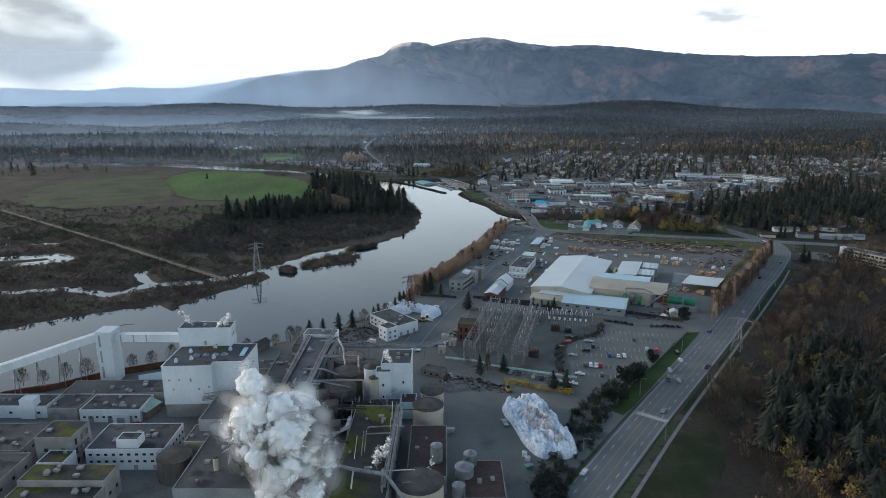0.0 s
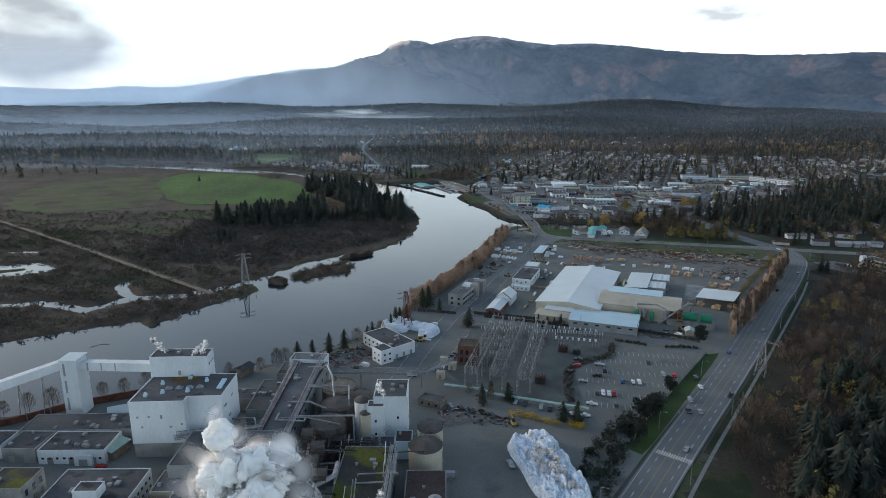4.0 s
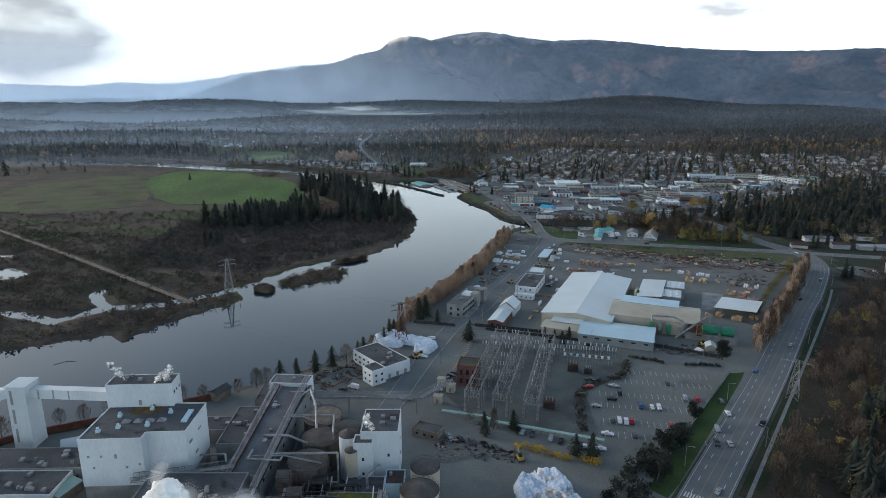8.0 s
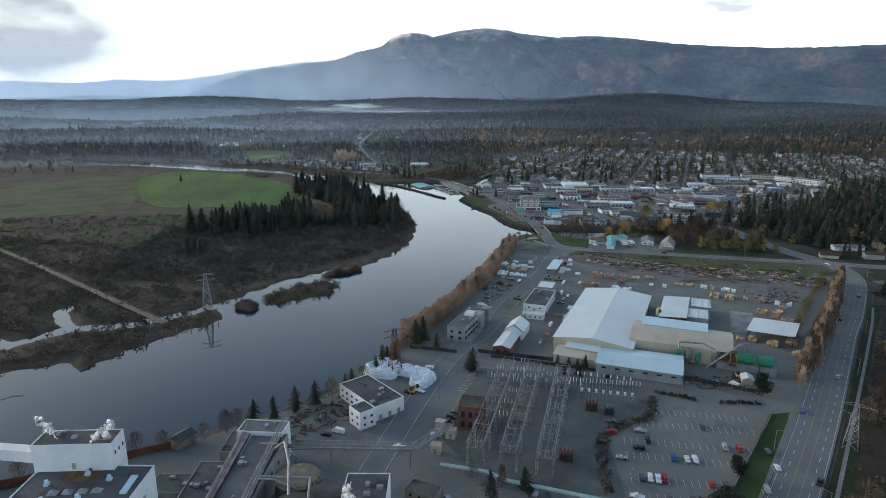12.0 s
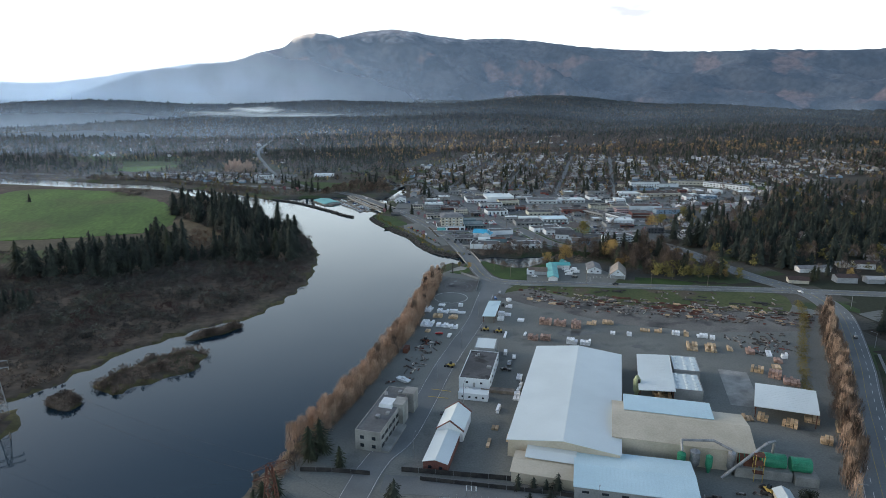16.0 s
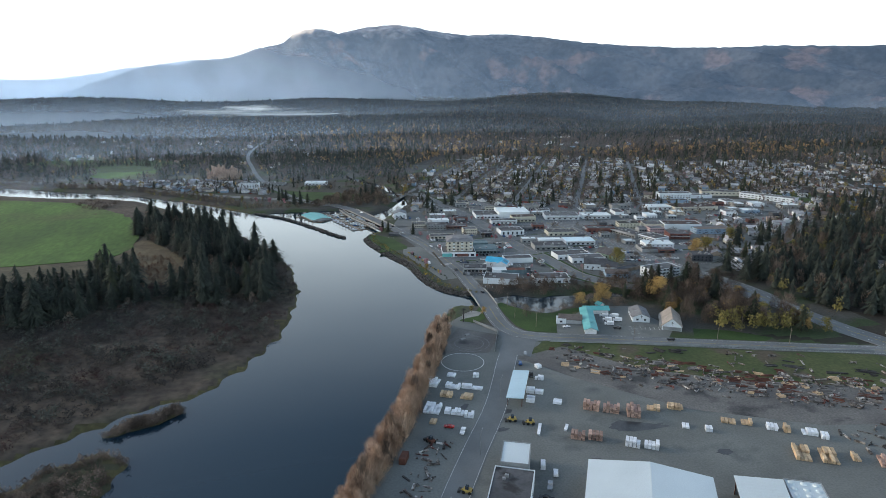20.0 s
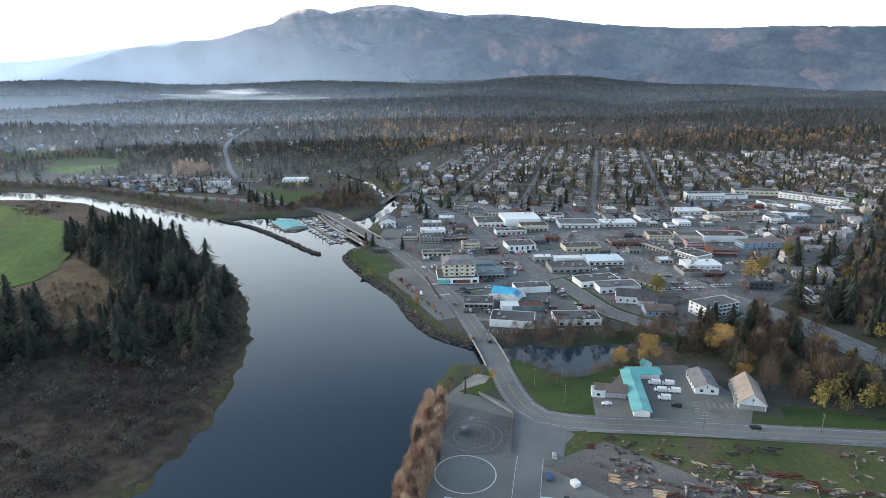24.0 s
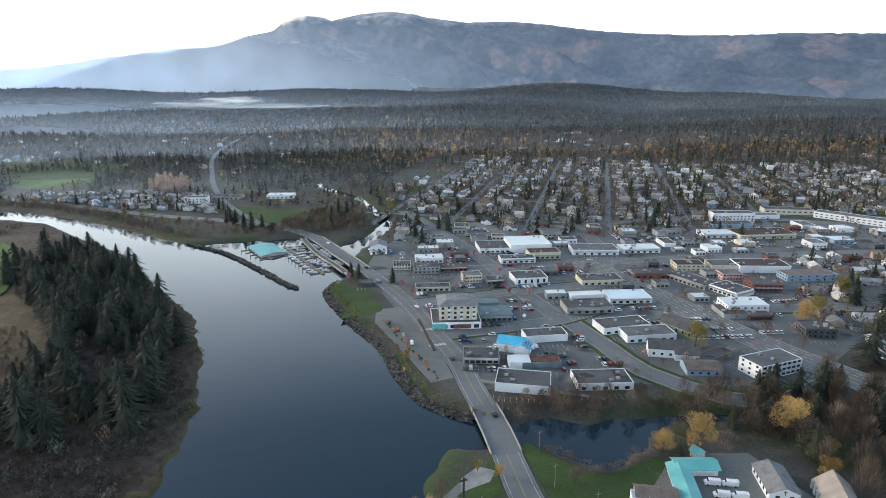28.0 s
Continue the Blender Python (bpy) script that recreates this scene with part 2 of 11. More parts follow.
M_ROOFS = [surf("shingle roof " + k, c, tuple(v * 1.45 for v in c), 0.3, 0.85, fine=3, island=0.4) for k, c in (
    ("grey", (0.18, 0.18, 0.183)), ("dark", (0.08, 0.08, 0.084)), ("brown", (0.14, 0.115, 0.1)), ("pale", (0.34, 0.34, 0.34)), ("blue grey", (0.17, 0.185, 0.2)))]
M_WALLS = [surf("house wall " + k, c, tuple(min(v * 1.25, 0.9) for v in c), 0.3, 0.75, fine=3) for k, c in (
    ("white", (0.6, 0.6, 0.59)), ("cream", (0.44, 0.41, 0.34)), ("grey", (0.3, 0.31, 0.32)), ("blue", (0.2, 0.28, 0.36)), ("tan", (0.34, 0.27, 0.2)), ("red", (0.25, 0.08, 0.06)), ("green", (0.2, 0.26, 0.2)))]
M_CARS = [surf("car paint " + k, c, tuple(v * 1.1 for v in c), 0.5, 0.25, 0.1, spec=0.5) for k, c in (
    ("white", (0.7, 0.7, 0.7)), ("black", (0.012, 0.012, 0.014)), ("silver", (0.32, 0.33, 0.34)), ("dark grey", (0.06, 0.065, 0.07)), ("red", (0.3, 0.02, 0.02)), ("blue", (0.03, 0.08, 0.2)))]

M_WATER = bpy.data.materials.new("river water")
M_WATER.use_nodes = True
n_, l_ = M_WATER.node_tree.nodes, M_WATER.node_tree.links
b_ = n_["Principled BSDF"]
b_.inputs["Base Color"].default_value = (0.007, 0.022, 0.035, 1)
b_.inputs["Roughness"].default_value, b_.inputs["IOR"].default_value = 0.035, 1.39
g_, w1, bp_ = n_.new("ShaderNodeNewGeometry"), n_.new("ShaderNodeTexNoise"), n_.new("ShaderNodeBump")
w1.inputs["Scale"].default_value, w1.inputs["Detail"].default_value = 0.22, 4
bp_.inputs["Strength"].default_value, bp_.inputs["Distance"].default_value = 0.025, 0.5
l_.new(g_.outputs["Position"], w1.inputs["Vector"]), l_.new(w1.outputs["Fac"], bp_.inputs["Height"]), l_.new(bp_.outputs[0], b_.inputs["Normal"])


def misty(name, color, lo, hi, scale, strength=0.0, most=1.0, start=0.4):
    """A thin, broken veil: cloud, mist or steam. Its edges fade through a noise."""
    m = bpy.data.materials.new(name)
    m.use_nodes = True
    n, l = m.node_tree.nodes, m.node_tree.links
    n.clear()
    out, mix, tr, df = n.new("ShaderNodeOutputMaterial"), n.new("ShaderNodeMixShader"), n.new("ShaderNodeBsdfTransparent"), n.new("ShaderNodeBsdfDiffuse")
    df.inputs[0].default_value = (*color, 1)
    front = df.outputs[0]
    if strength:
        em = n.new("ShaderNodeEmission")
        em.inputs[0].default_value, em.inputs[1].default_value = (*color, 1), strength
        front = em.outputs[0]
    geo, nz, tc, edge, mul, mr = (n.new("ShaderNode" + k) for k in ("NewGeometry", "TexNoise", "TexCoord", "VectorMath", "Math", "MapRange"))
    nz.inputs["Scale"].default_value, nz.inputs["Detail"].default_value = scale, 7
    l.new(tc.outputs["Object"], nz.inputs["Vector"])
    edge.operation = "LENGTH"
    l.new(tc.outputs["Object"], edge.inputs[0])
    fall = n.new("ShaderNodeMapRange")
    fall.inputs[1].default_value, fall.inputs[2].default_value, fall.inputs[3].default_value, fall.inputs[4].default_value = start, 1.0, 1.0, 0.0
    l.new(edge.outputs["Value"], fall.inputs[0])
    mr.inputs[1].default_value, mr.inputs[2].default_value, mr.inputs[4].default_value = lo, hi, most
    mul.operation = "MULTIPLY_ADD"      # the noise eats into the rim
    mul.inputs[1].default_value = 0.62
    low = n.new("ShaderNodeMath")
    low.operation = "SUBTRACT"
    low.inputs[1].default_value = 0.62
    l.new(fall.outputs[0], mul.inputs[0]), l.new(nz.outputs["Fac"], mul.inputs[2]), l.new(mul.outputs[0], low.inputs[0]), l.new(low.outputs[0], mr.inputs[0])
    l.new(mr.outputs[0], mix.inputs[0]), l.new(tr.outputs[0], mix.inputs[1]), l.new(front, mix.inputs[2]), l.new(mix.outputs[0], out.inputs[0])
    return m


# ---- building blocks ----
def mesh_of(name, verts, faces, mats, smooth=False):
    me = bpy.data.meshes.new(name)
    me.from_pydata(verts, [], faces)
    for m in mats if isinstance(mats, (list, tuple)) else [mats]:
        me.materials.append(m)
    if smooth:
        me.polygons.foreach_set("use_smooth", [True] * len(me.polygons))
    me.update()
    return me


def part(name, bm, material, parent, label="", at=None, rz=0.0, smooth=False):
    """Links a bmesh (or a ready mesh) as one mesh object under a thing or a part."""
    if isinstance(bm, bmesh.types.BMesh):
        me = bpy.data.meshes.new(name)
        bm.to_mesh(me)
        bm.free()
        me.materials.append(material)
        if smooth:
            me.polygons.foreach_set("use_smooth", [True] * len(me.polygons))
    else:
        me = bm
    ob = new(name, me)
    ob.parent = parent
    if at is not None:
        ob.matrix_basis = pose(*at, 0, 0, rz)
    if label:
        ob["label"] = label
    return ob


def thing(name, x, y, rz, label, category, z=0.0, group="", kind=""):
    ob = new(name)
    ob.empty_display_size = 0.5
    ob.matrix_basis = pose(x, y, z, 0, 0, rz)
    return tagged(ob, label, category, group, kind)


def setting(name, me, label="", category="", kind="structure", z=0.0):
    ob = new(name, me)
    ob.location.z = z
    return tagged(ob, label, category, "", kind)


BM = bmesh.new


def hexa(bm, lo, hi, rz=0.0, c=None, taper=1.0):
    """A box from corner lo to corner hi, turned by rz about c, its top scaled by taper."""
    (x0, y0, z0), (x1, y1, z1) = lo, hi
    cx, cy = (x0 + x1) / 2, (y0 + y1) / 2
    k, s = math.cos(radians(rz)), math.sin(radians(rz))
    px, py = c or (cx, cy)
    vs = []
    for z, t in ((z0, 1.0), (z1, taper)):
        for x, y in ((x0, y0), (x1, y0), (x1, y1), (x0, y1)):
            x, y = cx + (x - cx) * t - px, cy + (y - cy) * t - py
            vs.append(bm.verts.new((px + x * k - y * s, py + x * s + y * k, z)))
    for f in ((3, 2, 1, 0), (4, 5, 6, 7), (0, 1, 5, 4), (1, 2, 6, 5), (2, 3, 7, 6), (3, 0, 4, 7)):
        bm.faces.new([vs[i] for i in f])
    return bm


def prism(bm, pts, z0, z1):
    lo, hi = [bm.verts.new((x, y, z0)) for x, y in pts], [bm.verts.new((x, y, z1)) for x, y in pts]
    area = sum(a[0] * b[1] - b[0] * a[1] for a, b in zip(pts, pts[1:] + pts[:1]))
    if area < 0:
        lo.reverse(), hi.reverse()
    n = len(pts)
    bm.faces.new(hi), bm.faces.new(lo[::-1])
    for i in range(n):
        bm.faces.new((lo[i], lo[(i + 1) % n], hi[(i + 1) % n], hi[i]))
    return bm


def drum(bm, x, y, z0, z1, r0, r1=None, n=20, cap=0.0):
    """A round column from z0 to z1 with radii r0 and r1, and a low cone of height cap on top."""
    r1 = r0 if r1 is None else r1
    ring = lambda z, r: [bm.verts.new((x + r * math.cos(2 * math.pi * i / n), y + r * math.sin(2 * math.pi * i / n), z)) for i in range(n)]  # noqa: E731
    a, b = ring(z0, r0), ring(z1, r1)
    for i in range(n):
        bm.faces.new((a[i], a[(i + 1) % n], b[(i + 1) % n], b[i]))
    bm.faces.new(a[::-1])
    if cap:
        top = bm.verts.new((x, y, z1 + cap))
        for i in range(n):
            bm.faces.new((b[i], b[(i + 1) % n], top))
    else:
        bm.faces.new(b)
    return bm


def rod(bm, p, q, r, n=5):
    p, q = Vector(p), Vector(q)
    d = (q - p).normalized()
    a = d.orthogonal().normalized()
    c = d.cross(a)
    ends = [[bm.verts.new(o + (a * math.cos(2 * math.pi * i / n) + c * math.sin(2 * math.pi * i / n)) * r) for i in range(n)] for o in (p, q)]
    for i in range(n):
        bm.faces.new((ends[0][i], ends[0][(i + 1) % n], ends[1][(i + 1) % n], ends[1][i]))
    bm.faces.new(ends[0][::-1]), bm.faces.new(ends[1])
    return bm


def pipe(bm, pts, r, n=8):
    for p, q in zip(pts, pts[1:]):
        rod(bm, p, q, r, n)
    return bm


def gable(bm, w, d, z0, rise, over=0.4, thick=0.25, cx=0.0, cy=0.0):
    """A pitched roof slab over a w by d plan, ridge along y."""
    x, y = w / 2 + over, d / 2 + over
    prof = [(-x, z0 - over * rise / (w / 2)), (0, z0 + rise), (x, z0 - over * rise / (w / 2)), (x, z0 - over * rise / (w / 2) + thick), (0, z0 + rise + thick), (-x, z0 - over * rise / (w / 2) + thick)]
    a, b = [bm.verts.new((cx + px, cy - y, pz)) for px, pz in prof], [bm.verts.new((cx + px, cy + y, pz)) for px, pz in prof]
    bm.faces.new((a[0], a[1], a[4], a[5])), bm.faces.new((a[1], a[2], a[3], a[4]))
    bm.faces.new((b[5], b[4], b[1], b[0])), bm.faces.new((b[4], b[3], b[2], b[1]))
    for i in range(6):
        bm.faces.new((a[(i + 1) % 6], a[i], b[i], b[(i + 1) % 6]))
    return bm


def gable_wall(bm, w, d, h, rise):
    """Four walls with two gable ends as one solid."""
    x, y = w / 2, d / 2
    a = [bm.verts.new((px, -y, pz)) for px, pz in ((-x, 0), (x, 0), (x, h), (0, h + rise), (-x, h))]
    b = [bm.verts.new((px, y, pz)) for px, pz in ((-x, 0), (x, 0), (x, h), (0, h + rise), (-x, h))]
    bm.faces.new(a), bm.faces.new(b[::-1])
    for i in range(5):
        bm.faces.new((a[(i + 1) % 5], a[i], b[i], b[(i + 1) % 5]))
    return bm


def inside(px, py, poly):
    """Even-odd test for arrays of points."""
    px, py = np.asarray(px, float), np.asarray(py, float)
    res = np.zeros(px.shape, bool)
    for (x0, y0), (x1, y1) in zip(poly, poly[1:] + poly[:1]):
        if y0 == y1:
            continue
        res ^= ((y0 > py) != (y1 > py)) & (px < (x1 - x0) * (py - y0) / (y1 - y0) + x0)
    return res


def away(px, py, line, closed=False):
    """Distance from points to a polyline."""
    best = np.full(np.shape(px), 1e9)
    for (x0, y0), (x1, y1) in zip(line, line[1:] + line[:1] if closed else line[1:]):
        dx, dy = x1 - x0, y1 - y0
        t = np.clip(((px - x0) * dx + (py - y0) * dy) / (dx * dx + dy * dy + 1e-9), 0, 1)
        best = np.minimum(best, np.hypot(px - x0 - t * dx, py - y0 - t * dy))
    return best


def curve_line(pts, step=6.0):
    """A smooth line through points (Catmull-Rom)."""
    p = [Vector((*q, 0)) for q in pts]
    p = [2 * p[0] - p[1]] + p + [2 * p[-1] - p[-2]]
    out = []
    for a, b, c, d in zip(p, p[1:], p[2:], p[3:]):
        n = max(1, int((c - b).length / step))
        for i in range(n):
            t = i / n
            v = 0.5 * ((2 * b) + (c - a) * t + (2 * a - 5 * b + 4 * c - d) * t * t + (3 * b - a - 3 * c + d) * t ** 3)
            out.append((v.x, v.y))
    return out + [tuple(pts[-1])]


def ribbon(pts, width, z=0.0, shift=0.0, thick=0.0):
    """Verts and faces of a flat strip along a line, moved sideways by shift (to the right)."""
    v, f = [], []
    n = len(pts)
    for i, (x, y) in enumerate(pts):
        x0, y0 = pts[max(i - 1, 0)]
        x1, y1 = pts[min(i + 1, n - 1)]
        d = math.hypot(x1 - x0, y1 - y0) or 1
        nx, ny = (y1 - y0) / d, -(x1 - x0) / d
        for s in (-width / 2, width / 2):
            v.append((x + nx * (s + shift), y + ny * (s + shift), z))
    for i in range(n - 1):
        f.append((2 * i, 2 * i + 1, 2 * i + 3, 2 * i + 2))
    if thick:
        m = len(v)
        v += [(a, b, c - thick) for a, b, c in v]
        for i in range(n - 1):
            f += [(2 * i, 2 * i + 2, m + 2 * i + 2, m + 2 * i), (2 * i + 1, m + 2 * i + 1, m + 2 * i + 3, 2 * i + 3)]
    return v, f


def dashes(bm, pts, shift, width, on, gap, z):
    """Painted strokes along a line."""
    dist, pos = 0.0, []
    for (x0, y0), (x1, y1) in zip(pts, pts[1:]):
        seg = math.hypot(x1 - x0, y1 - y0)
        pos.append((dist, x0, y0, (x1 - x0) / seg, (y1 - y0) / seg, seg))
        dist += seg
    s = 0.0
    while s < dist - on:
        d0, x0, y0, ux, uy, _ = [p for p in pos if p[0] <= s + on / 2][-1]
        cx, cy = x0 + ux * (s + on / 2 - d0) + uy * shift, y0 + uy * (s + on / 2 - d0) - ux * shift
        q = [(cx + ux * a - uy * b, cy + uy * a + ux * b, z) for a, b in ((-on / 2, -width / 2), (on / 2, -width / 2), (on / 2, width / 2), (-on / 2, width / 2))]
        bm.faces.new([bm.verts.new(v) for v in q])
        s += on + gap
    return bm


def flat(name, pts, z, mat, label, category="ground", wobble=0.0):
    """A level patch with an outline, on the ground."""
    if wobble:
        pts = curve_line(pts + pts[:1], 8)[:-1]
        pts = [(x + wobble * noise.noise((x * 0.07, y * 0.07, 1)), y + wobble * noise.noise((x * 0.07, y * 0.07, 5))) for x, y in pts]
    bm = prism(BM(), pts, z - 0.3, z)
    bm.normal_update()
    bmesh.ops.triangulate(bm, faces=bm.faces[:])
    me = bpy.data.meshes.new(name)
    bm.to_mesh(me)
    bm.free()
    me.materials.append(mat)
    return setting(name, me, label, category)


# ---- the plan: river, land and roads ----
RIVER = [(-900, -60), (-330, 240), (-198, 303), (-151, 323), (-116, 332), (-77, 354), (-52, 373), (-30, 388), (-14, 412), (0, 437), (17, 465), (30, 488), (50, 525),
         (72, 569), (90, 615), (108, 660), (122, 700), (128, 716), (140, 724), (150, 744), (132, 763), (124, 791), (119, 828), (105, 869), (92, 923), (101, 950), (112, 966)]
CREEK = curve_line([(121, 1026), (140, 1067), (161, 1115), (165, 1160), (156, 1214), (148, 1267), (127, 1323), (109, 1362), (97, 1407)], 6) + curve_line([(90, 1400), (104, 1338), (138, 1269), (147, 1225), (153, 1156), (148, 1118), (133, 1082), (110, 1052)], 6) + [(100, 1047)]
FARBANK = [(78, 1087), (29, 1088), (-23, 1084), (-68, 1130), (-139, 1201), (-218, 1265), (-290, 1298), (-420, 1370), (-800, 1520), (-800, 1450), (-430, 1315), (-300, 1250), (-231, 1232), (-182, 1204), (-122, 1124)]
LEFTBANK = [(-66, 1056), (-27, 968), (10, 900), (24, 840), (31, 775), (26, 720), (20, 690), (3, 650), (-17, 620), (-34, 615), (-50, 604), (-80, 580), (-93, 556), (-104, 538), (-112, 522),
            (-101, 500), (-130, 469), (-145, 450), (-156, 424), (-169, 438), (-196, 428), (-226, 413), (-251, 393), (-420, 300), (-900, 90)]
RIVER = RIVER + CREEK + FARBANK + LEFTBANK
SLOUGH = [(138, 724), (157, 721), (169, 720), (176, 714), (184, 706), (193, 698), (202, 702), (212, 709), (226, 717), (243, 723), (290, 717), (292, 723), (244, 730), (220, 732), (198, 731), (186, 739), (175, 740), (171, 735), (160, 746), (146, 744)]
ISLES = [[(-85, 537), (-80, 553), (-60, 572), (-45, 580), (-33, 568), (-36, 549), (-72, 526)], [(-99, 520), (-97, 534), (-84, 523), (-88, 513)],
         [(-52, 590), (-40, 603), (-22, 612), (-18, 606), (-36, 593)], [(-192, 394), (-172, 402), (-160, 404), (-172, 399)]]
CHANNELS = [([(-93, 552), (-104, 534), (-131, 511), (-157, 493), (-192, 489), (-214, 464), (-254, 484), (-300, 474), (-380, 470)], 4.5), ([(-192, 489), (-205, 505), (-215, 523), (-212, 532)], 3.5),
            ([(-330, 560), (-300, 575), (-318, 590), (-360, 580)], 8), ([(-420, 640), (-330, 640)], 4)]
WATER_Z = -2.2


def river_depth(x, y):
    """Metres to the shore: positive over land, negative over water."""
    x, y = np.asarray(x, float), np.asarray(y, float)
    wob = 2.2 * np.sin(x * 0.31 + y * 0.17) + 1.6 * np.sin(x * 0.13 - y * 0.37)
    xs, ys = x + 0.55 * wob, y - 0.45 * wob
    sd = away(xs, ys, RIVER, True) * np.where(inside(xs, ys, RIVER), -1, 1)
    sl = away(xs, ys, SLOUGH, True) * np.where(inside(xs, ys, SLOUGH), -1, 1)
    sd = np.minimum(sd, sl)
    for isle in ISLES:
        sd = np.maximum(sd, away(xs, ys, isle, True) * np.where(inside(xs, ys, isle), 1, -1))
    for line, half in CHANNELS:
        sd = np.minimum(sd, away(xs, ys, line) - half)
    return sd


def west(x, y):
    """True on the marsh side of the river."""
    return inside(x, y, [(-6000, -6000), (-330, 290), (-130, 400), (-10, 520), (75, 700), (75, 900), (40, 1000), (-100, 1180), (-420, 1345), (-6000, 3800)])


xs_ = np.unique(np.r_[np.linspace(-5200, -1000, 22), np.arange(-1000, -320, 20), np.arange(-320, 330, 4), np.arange(330, 1000, 20), np.linspace(1000, 5200, 22)])
ys_ = np.unique(np.r_[np.linspace(-600, 100, 12), np.arange(100, 260, 10), np.arange(260, 1130, 4), np.arange(1130, 1560, 8), np.linspace(1560, 5200, 60)])
GX, GY = np.meshgrid(xs_, ys_)
SD = river_depth(GX, GY)
WEST = west(GX, GY)
fade = np.clip((GY - 1500) / 1500, 0, 1)
roll_ = fade * (14 * np.sin(GX * 0.0021 + 1.0) * np.sin(GY * 0.0027) + 9 * np.sin(GX * 0.0052 - GY * 0.0031))
top = np.where(WEST, -1.0 + 0.35 * np.sin(GX * 0.05) * np.sin(GY * 0.043), 0.0)
slope = np.where(WEST, 0.22, 0.5)
GZ = np.where(SD > 0, np.minimum(top, WATER_Z + 0.1 + SD * slope), np.maximum(-5.0, WATER_Z - 0.1 + SD * 0.4)) + roll_
nx_, ny_ = len(xs_), len(ys_)
idx = np.arange(nx_ * ny_).reshape(ny_, nx_)
quads = np.stack([idx[:-1, :-1], idx[:-1, 1:], idx[1:, 1:], idx[1:, :-1]], -1).reshape(-1, 4)
ground_me = mesh_of("ground", np.stack([GX, GY, GZ], -1).reshape(-1, 3).tolist(), quads.tolist(), [M_MARSH, M_TOWNSOIL, M_FLOOR, surf("olive shore grass", (0.05, 0.046, 0.018), (0.09, 0.08, 0.034), 0.06, 0.95, fine=0.4, grain=0.4)], True)
cx_, cy_ = (GX[:-1, :-1] + GX[1:, 1:]) / 2, (GY[:-1, :-1] + GY[1:, 1:]) / 2
zone = np.where(west(cx_, cy_), 0, 1)
zone = np.where((cy_ > 1500) | (cx_ > 620) | inside(cx_, cy_, [(30, 100), (70, 176), (143, 262), (310, 455), (368, 530), (384, 575), (404, 610), (700, 900), (900, 500), (500, 100)]), 2, zone)
zone = np.where((zone == 1) & inside(cx_, cy_, [(262, 645), (352, 618), (392, 640), (395, 730), (352, 745), (420, 790), (520, 860), (800, 1000), (900, 700), (560, 590), (400, 600), (352, 608)]), 2, zone)
zone = np.where((cx_ < -350) & (cy_ < 1500), 0, zone)
sd_ = river_depth(cx_, cy_)
zone = np.where((zone == 0) & (sd_ < 3 + 3 * np.sin(cx_ * 0.11) * np.sin(cy_ * 0.09)) & (np.abs(cx_) < 120), 3, zone)
ground_me.polygons.foreach_set("material_index", zone.ravel().astype(np.int32))
setting("ground", ground_me, "wide valley floor of marsh, soil and forest earth", "ground")

wv = [(-5200, -600, WATER_Z), (700, -600, WATER_Z), (700, 1700, WATER_Z), (-5200, 1700, WATER_Z)]
setting("river_water", mesh_of("river_water", wv, [(0, 1, 2, 3)], M_WATER), "calm dark river reflecting the pale sky", "river")

# ---- mountains and sky ----
M_MOUNT = surf("far slopes with haze glow", (0.02, 0.028, 0.036), (0.06, 0.064, 0.07), 0.0045, 0.95, fine=0.03, spread=(0.38, 0.6), grain=0.42)
three(M_MOUNT, (0.115, 0.082, 0.076), 0.0036, 0.585, 0.65)
M_MOUNT2 = surf("ridge with painted haze", (0.06, 0.085, 0.12), (0.1, 0.125, 0.16), 0.002, 0.95)
# snow dust on the highest ground
n_, l_ = M_MOUNT.node_tree.nodes, M_MOUNT.node_tree.links
sx_, sr_, sn_, sm_, sa_ = (n_.new("ShaderNode" + k) for k in ("SeparateXYZ", "MapRange", "TexNoise", "MixRGB", "Math"))
hsv_ = n_["Hue/Saturation/Value"]
old_ = hsv_.inputs["Color"].links[0].from_socket
l_.new(n_["Geometry"].outputs["Position"], sx_.inputs[0]), l_.new(n_["Geometry"].outputs["Position"], sn_.inputs["Vector"])
sn_.inputs["Scale"].default_value, sn_.inputs["Detail"].default_value = 0.012, 7
sa_.operation = "MULTIPLY_ADD"
sa_.inputs[1].default_value = 220.0
l_.new(sn_.outputs["Fac"], sa_.inputs[0]), l_.new(sx_.outputs["Z"], sa_.inputs[2])
sr_.inputs[1].default_value, sr_.inputs[2].default_value, sr_.inputs[4].default_value = 560.0, 660.0, 0.75
l_.new(sa_.outputs[0], sr_.inputs[0]), l_.new(sr_.outputs[0], sm_.inputs[0]), l_.new(old_, sm_.inputs[1]), l_.new(sm_.outputs[0], hsv_.inputs["Color"])
sm_.inputs[2].default_value = (0.34, 0.31, 0.31, 1)
# blue emission, and the ridge's pale blue base, paint in distance haze
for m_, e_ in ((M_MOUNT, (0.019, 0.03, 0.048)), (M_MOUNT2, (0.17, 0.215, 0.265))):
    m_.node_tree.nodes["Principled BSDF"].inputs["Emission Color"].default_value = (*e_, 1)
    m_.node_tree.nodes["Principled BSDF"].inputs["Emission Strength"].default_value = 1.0


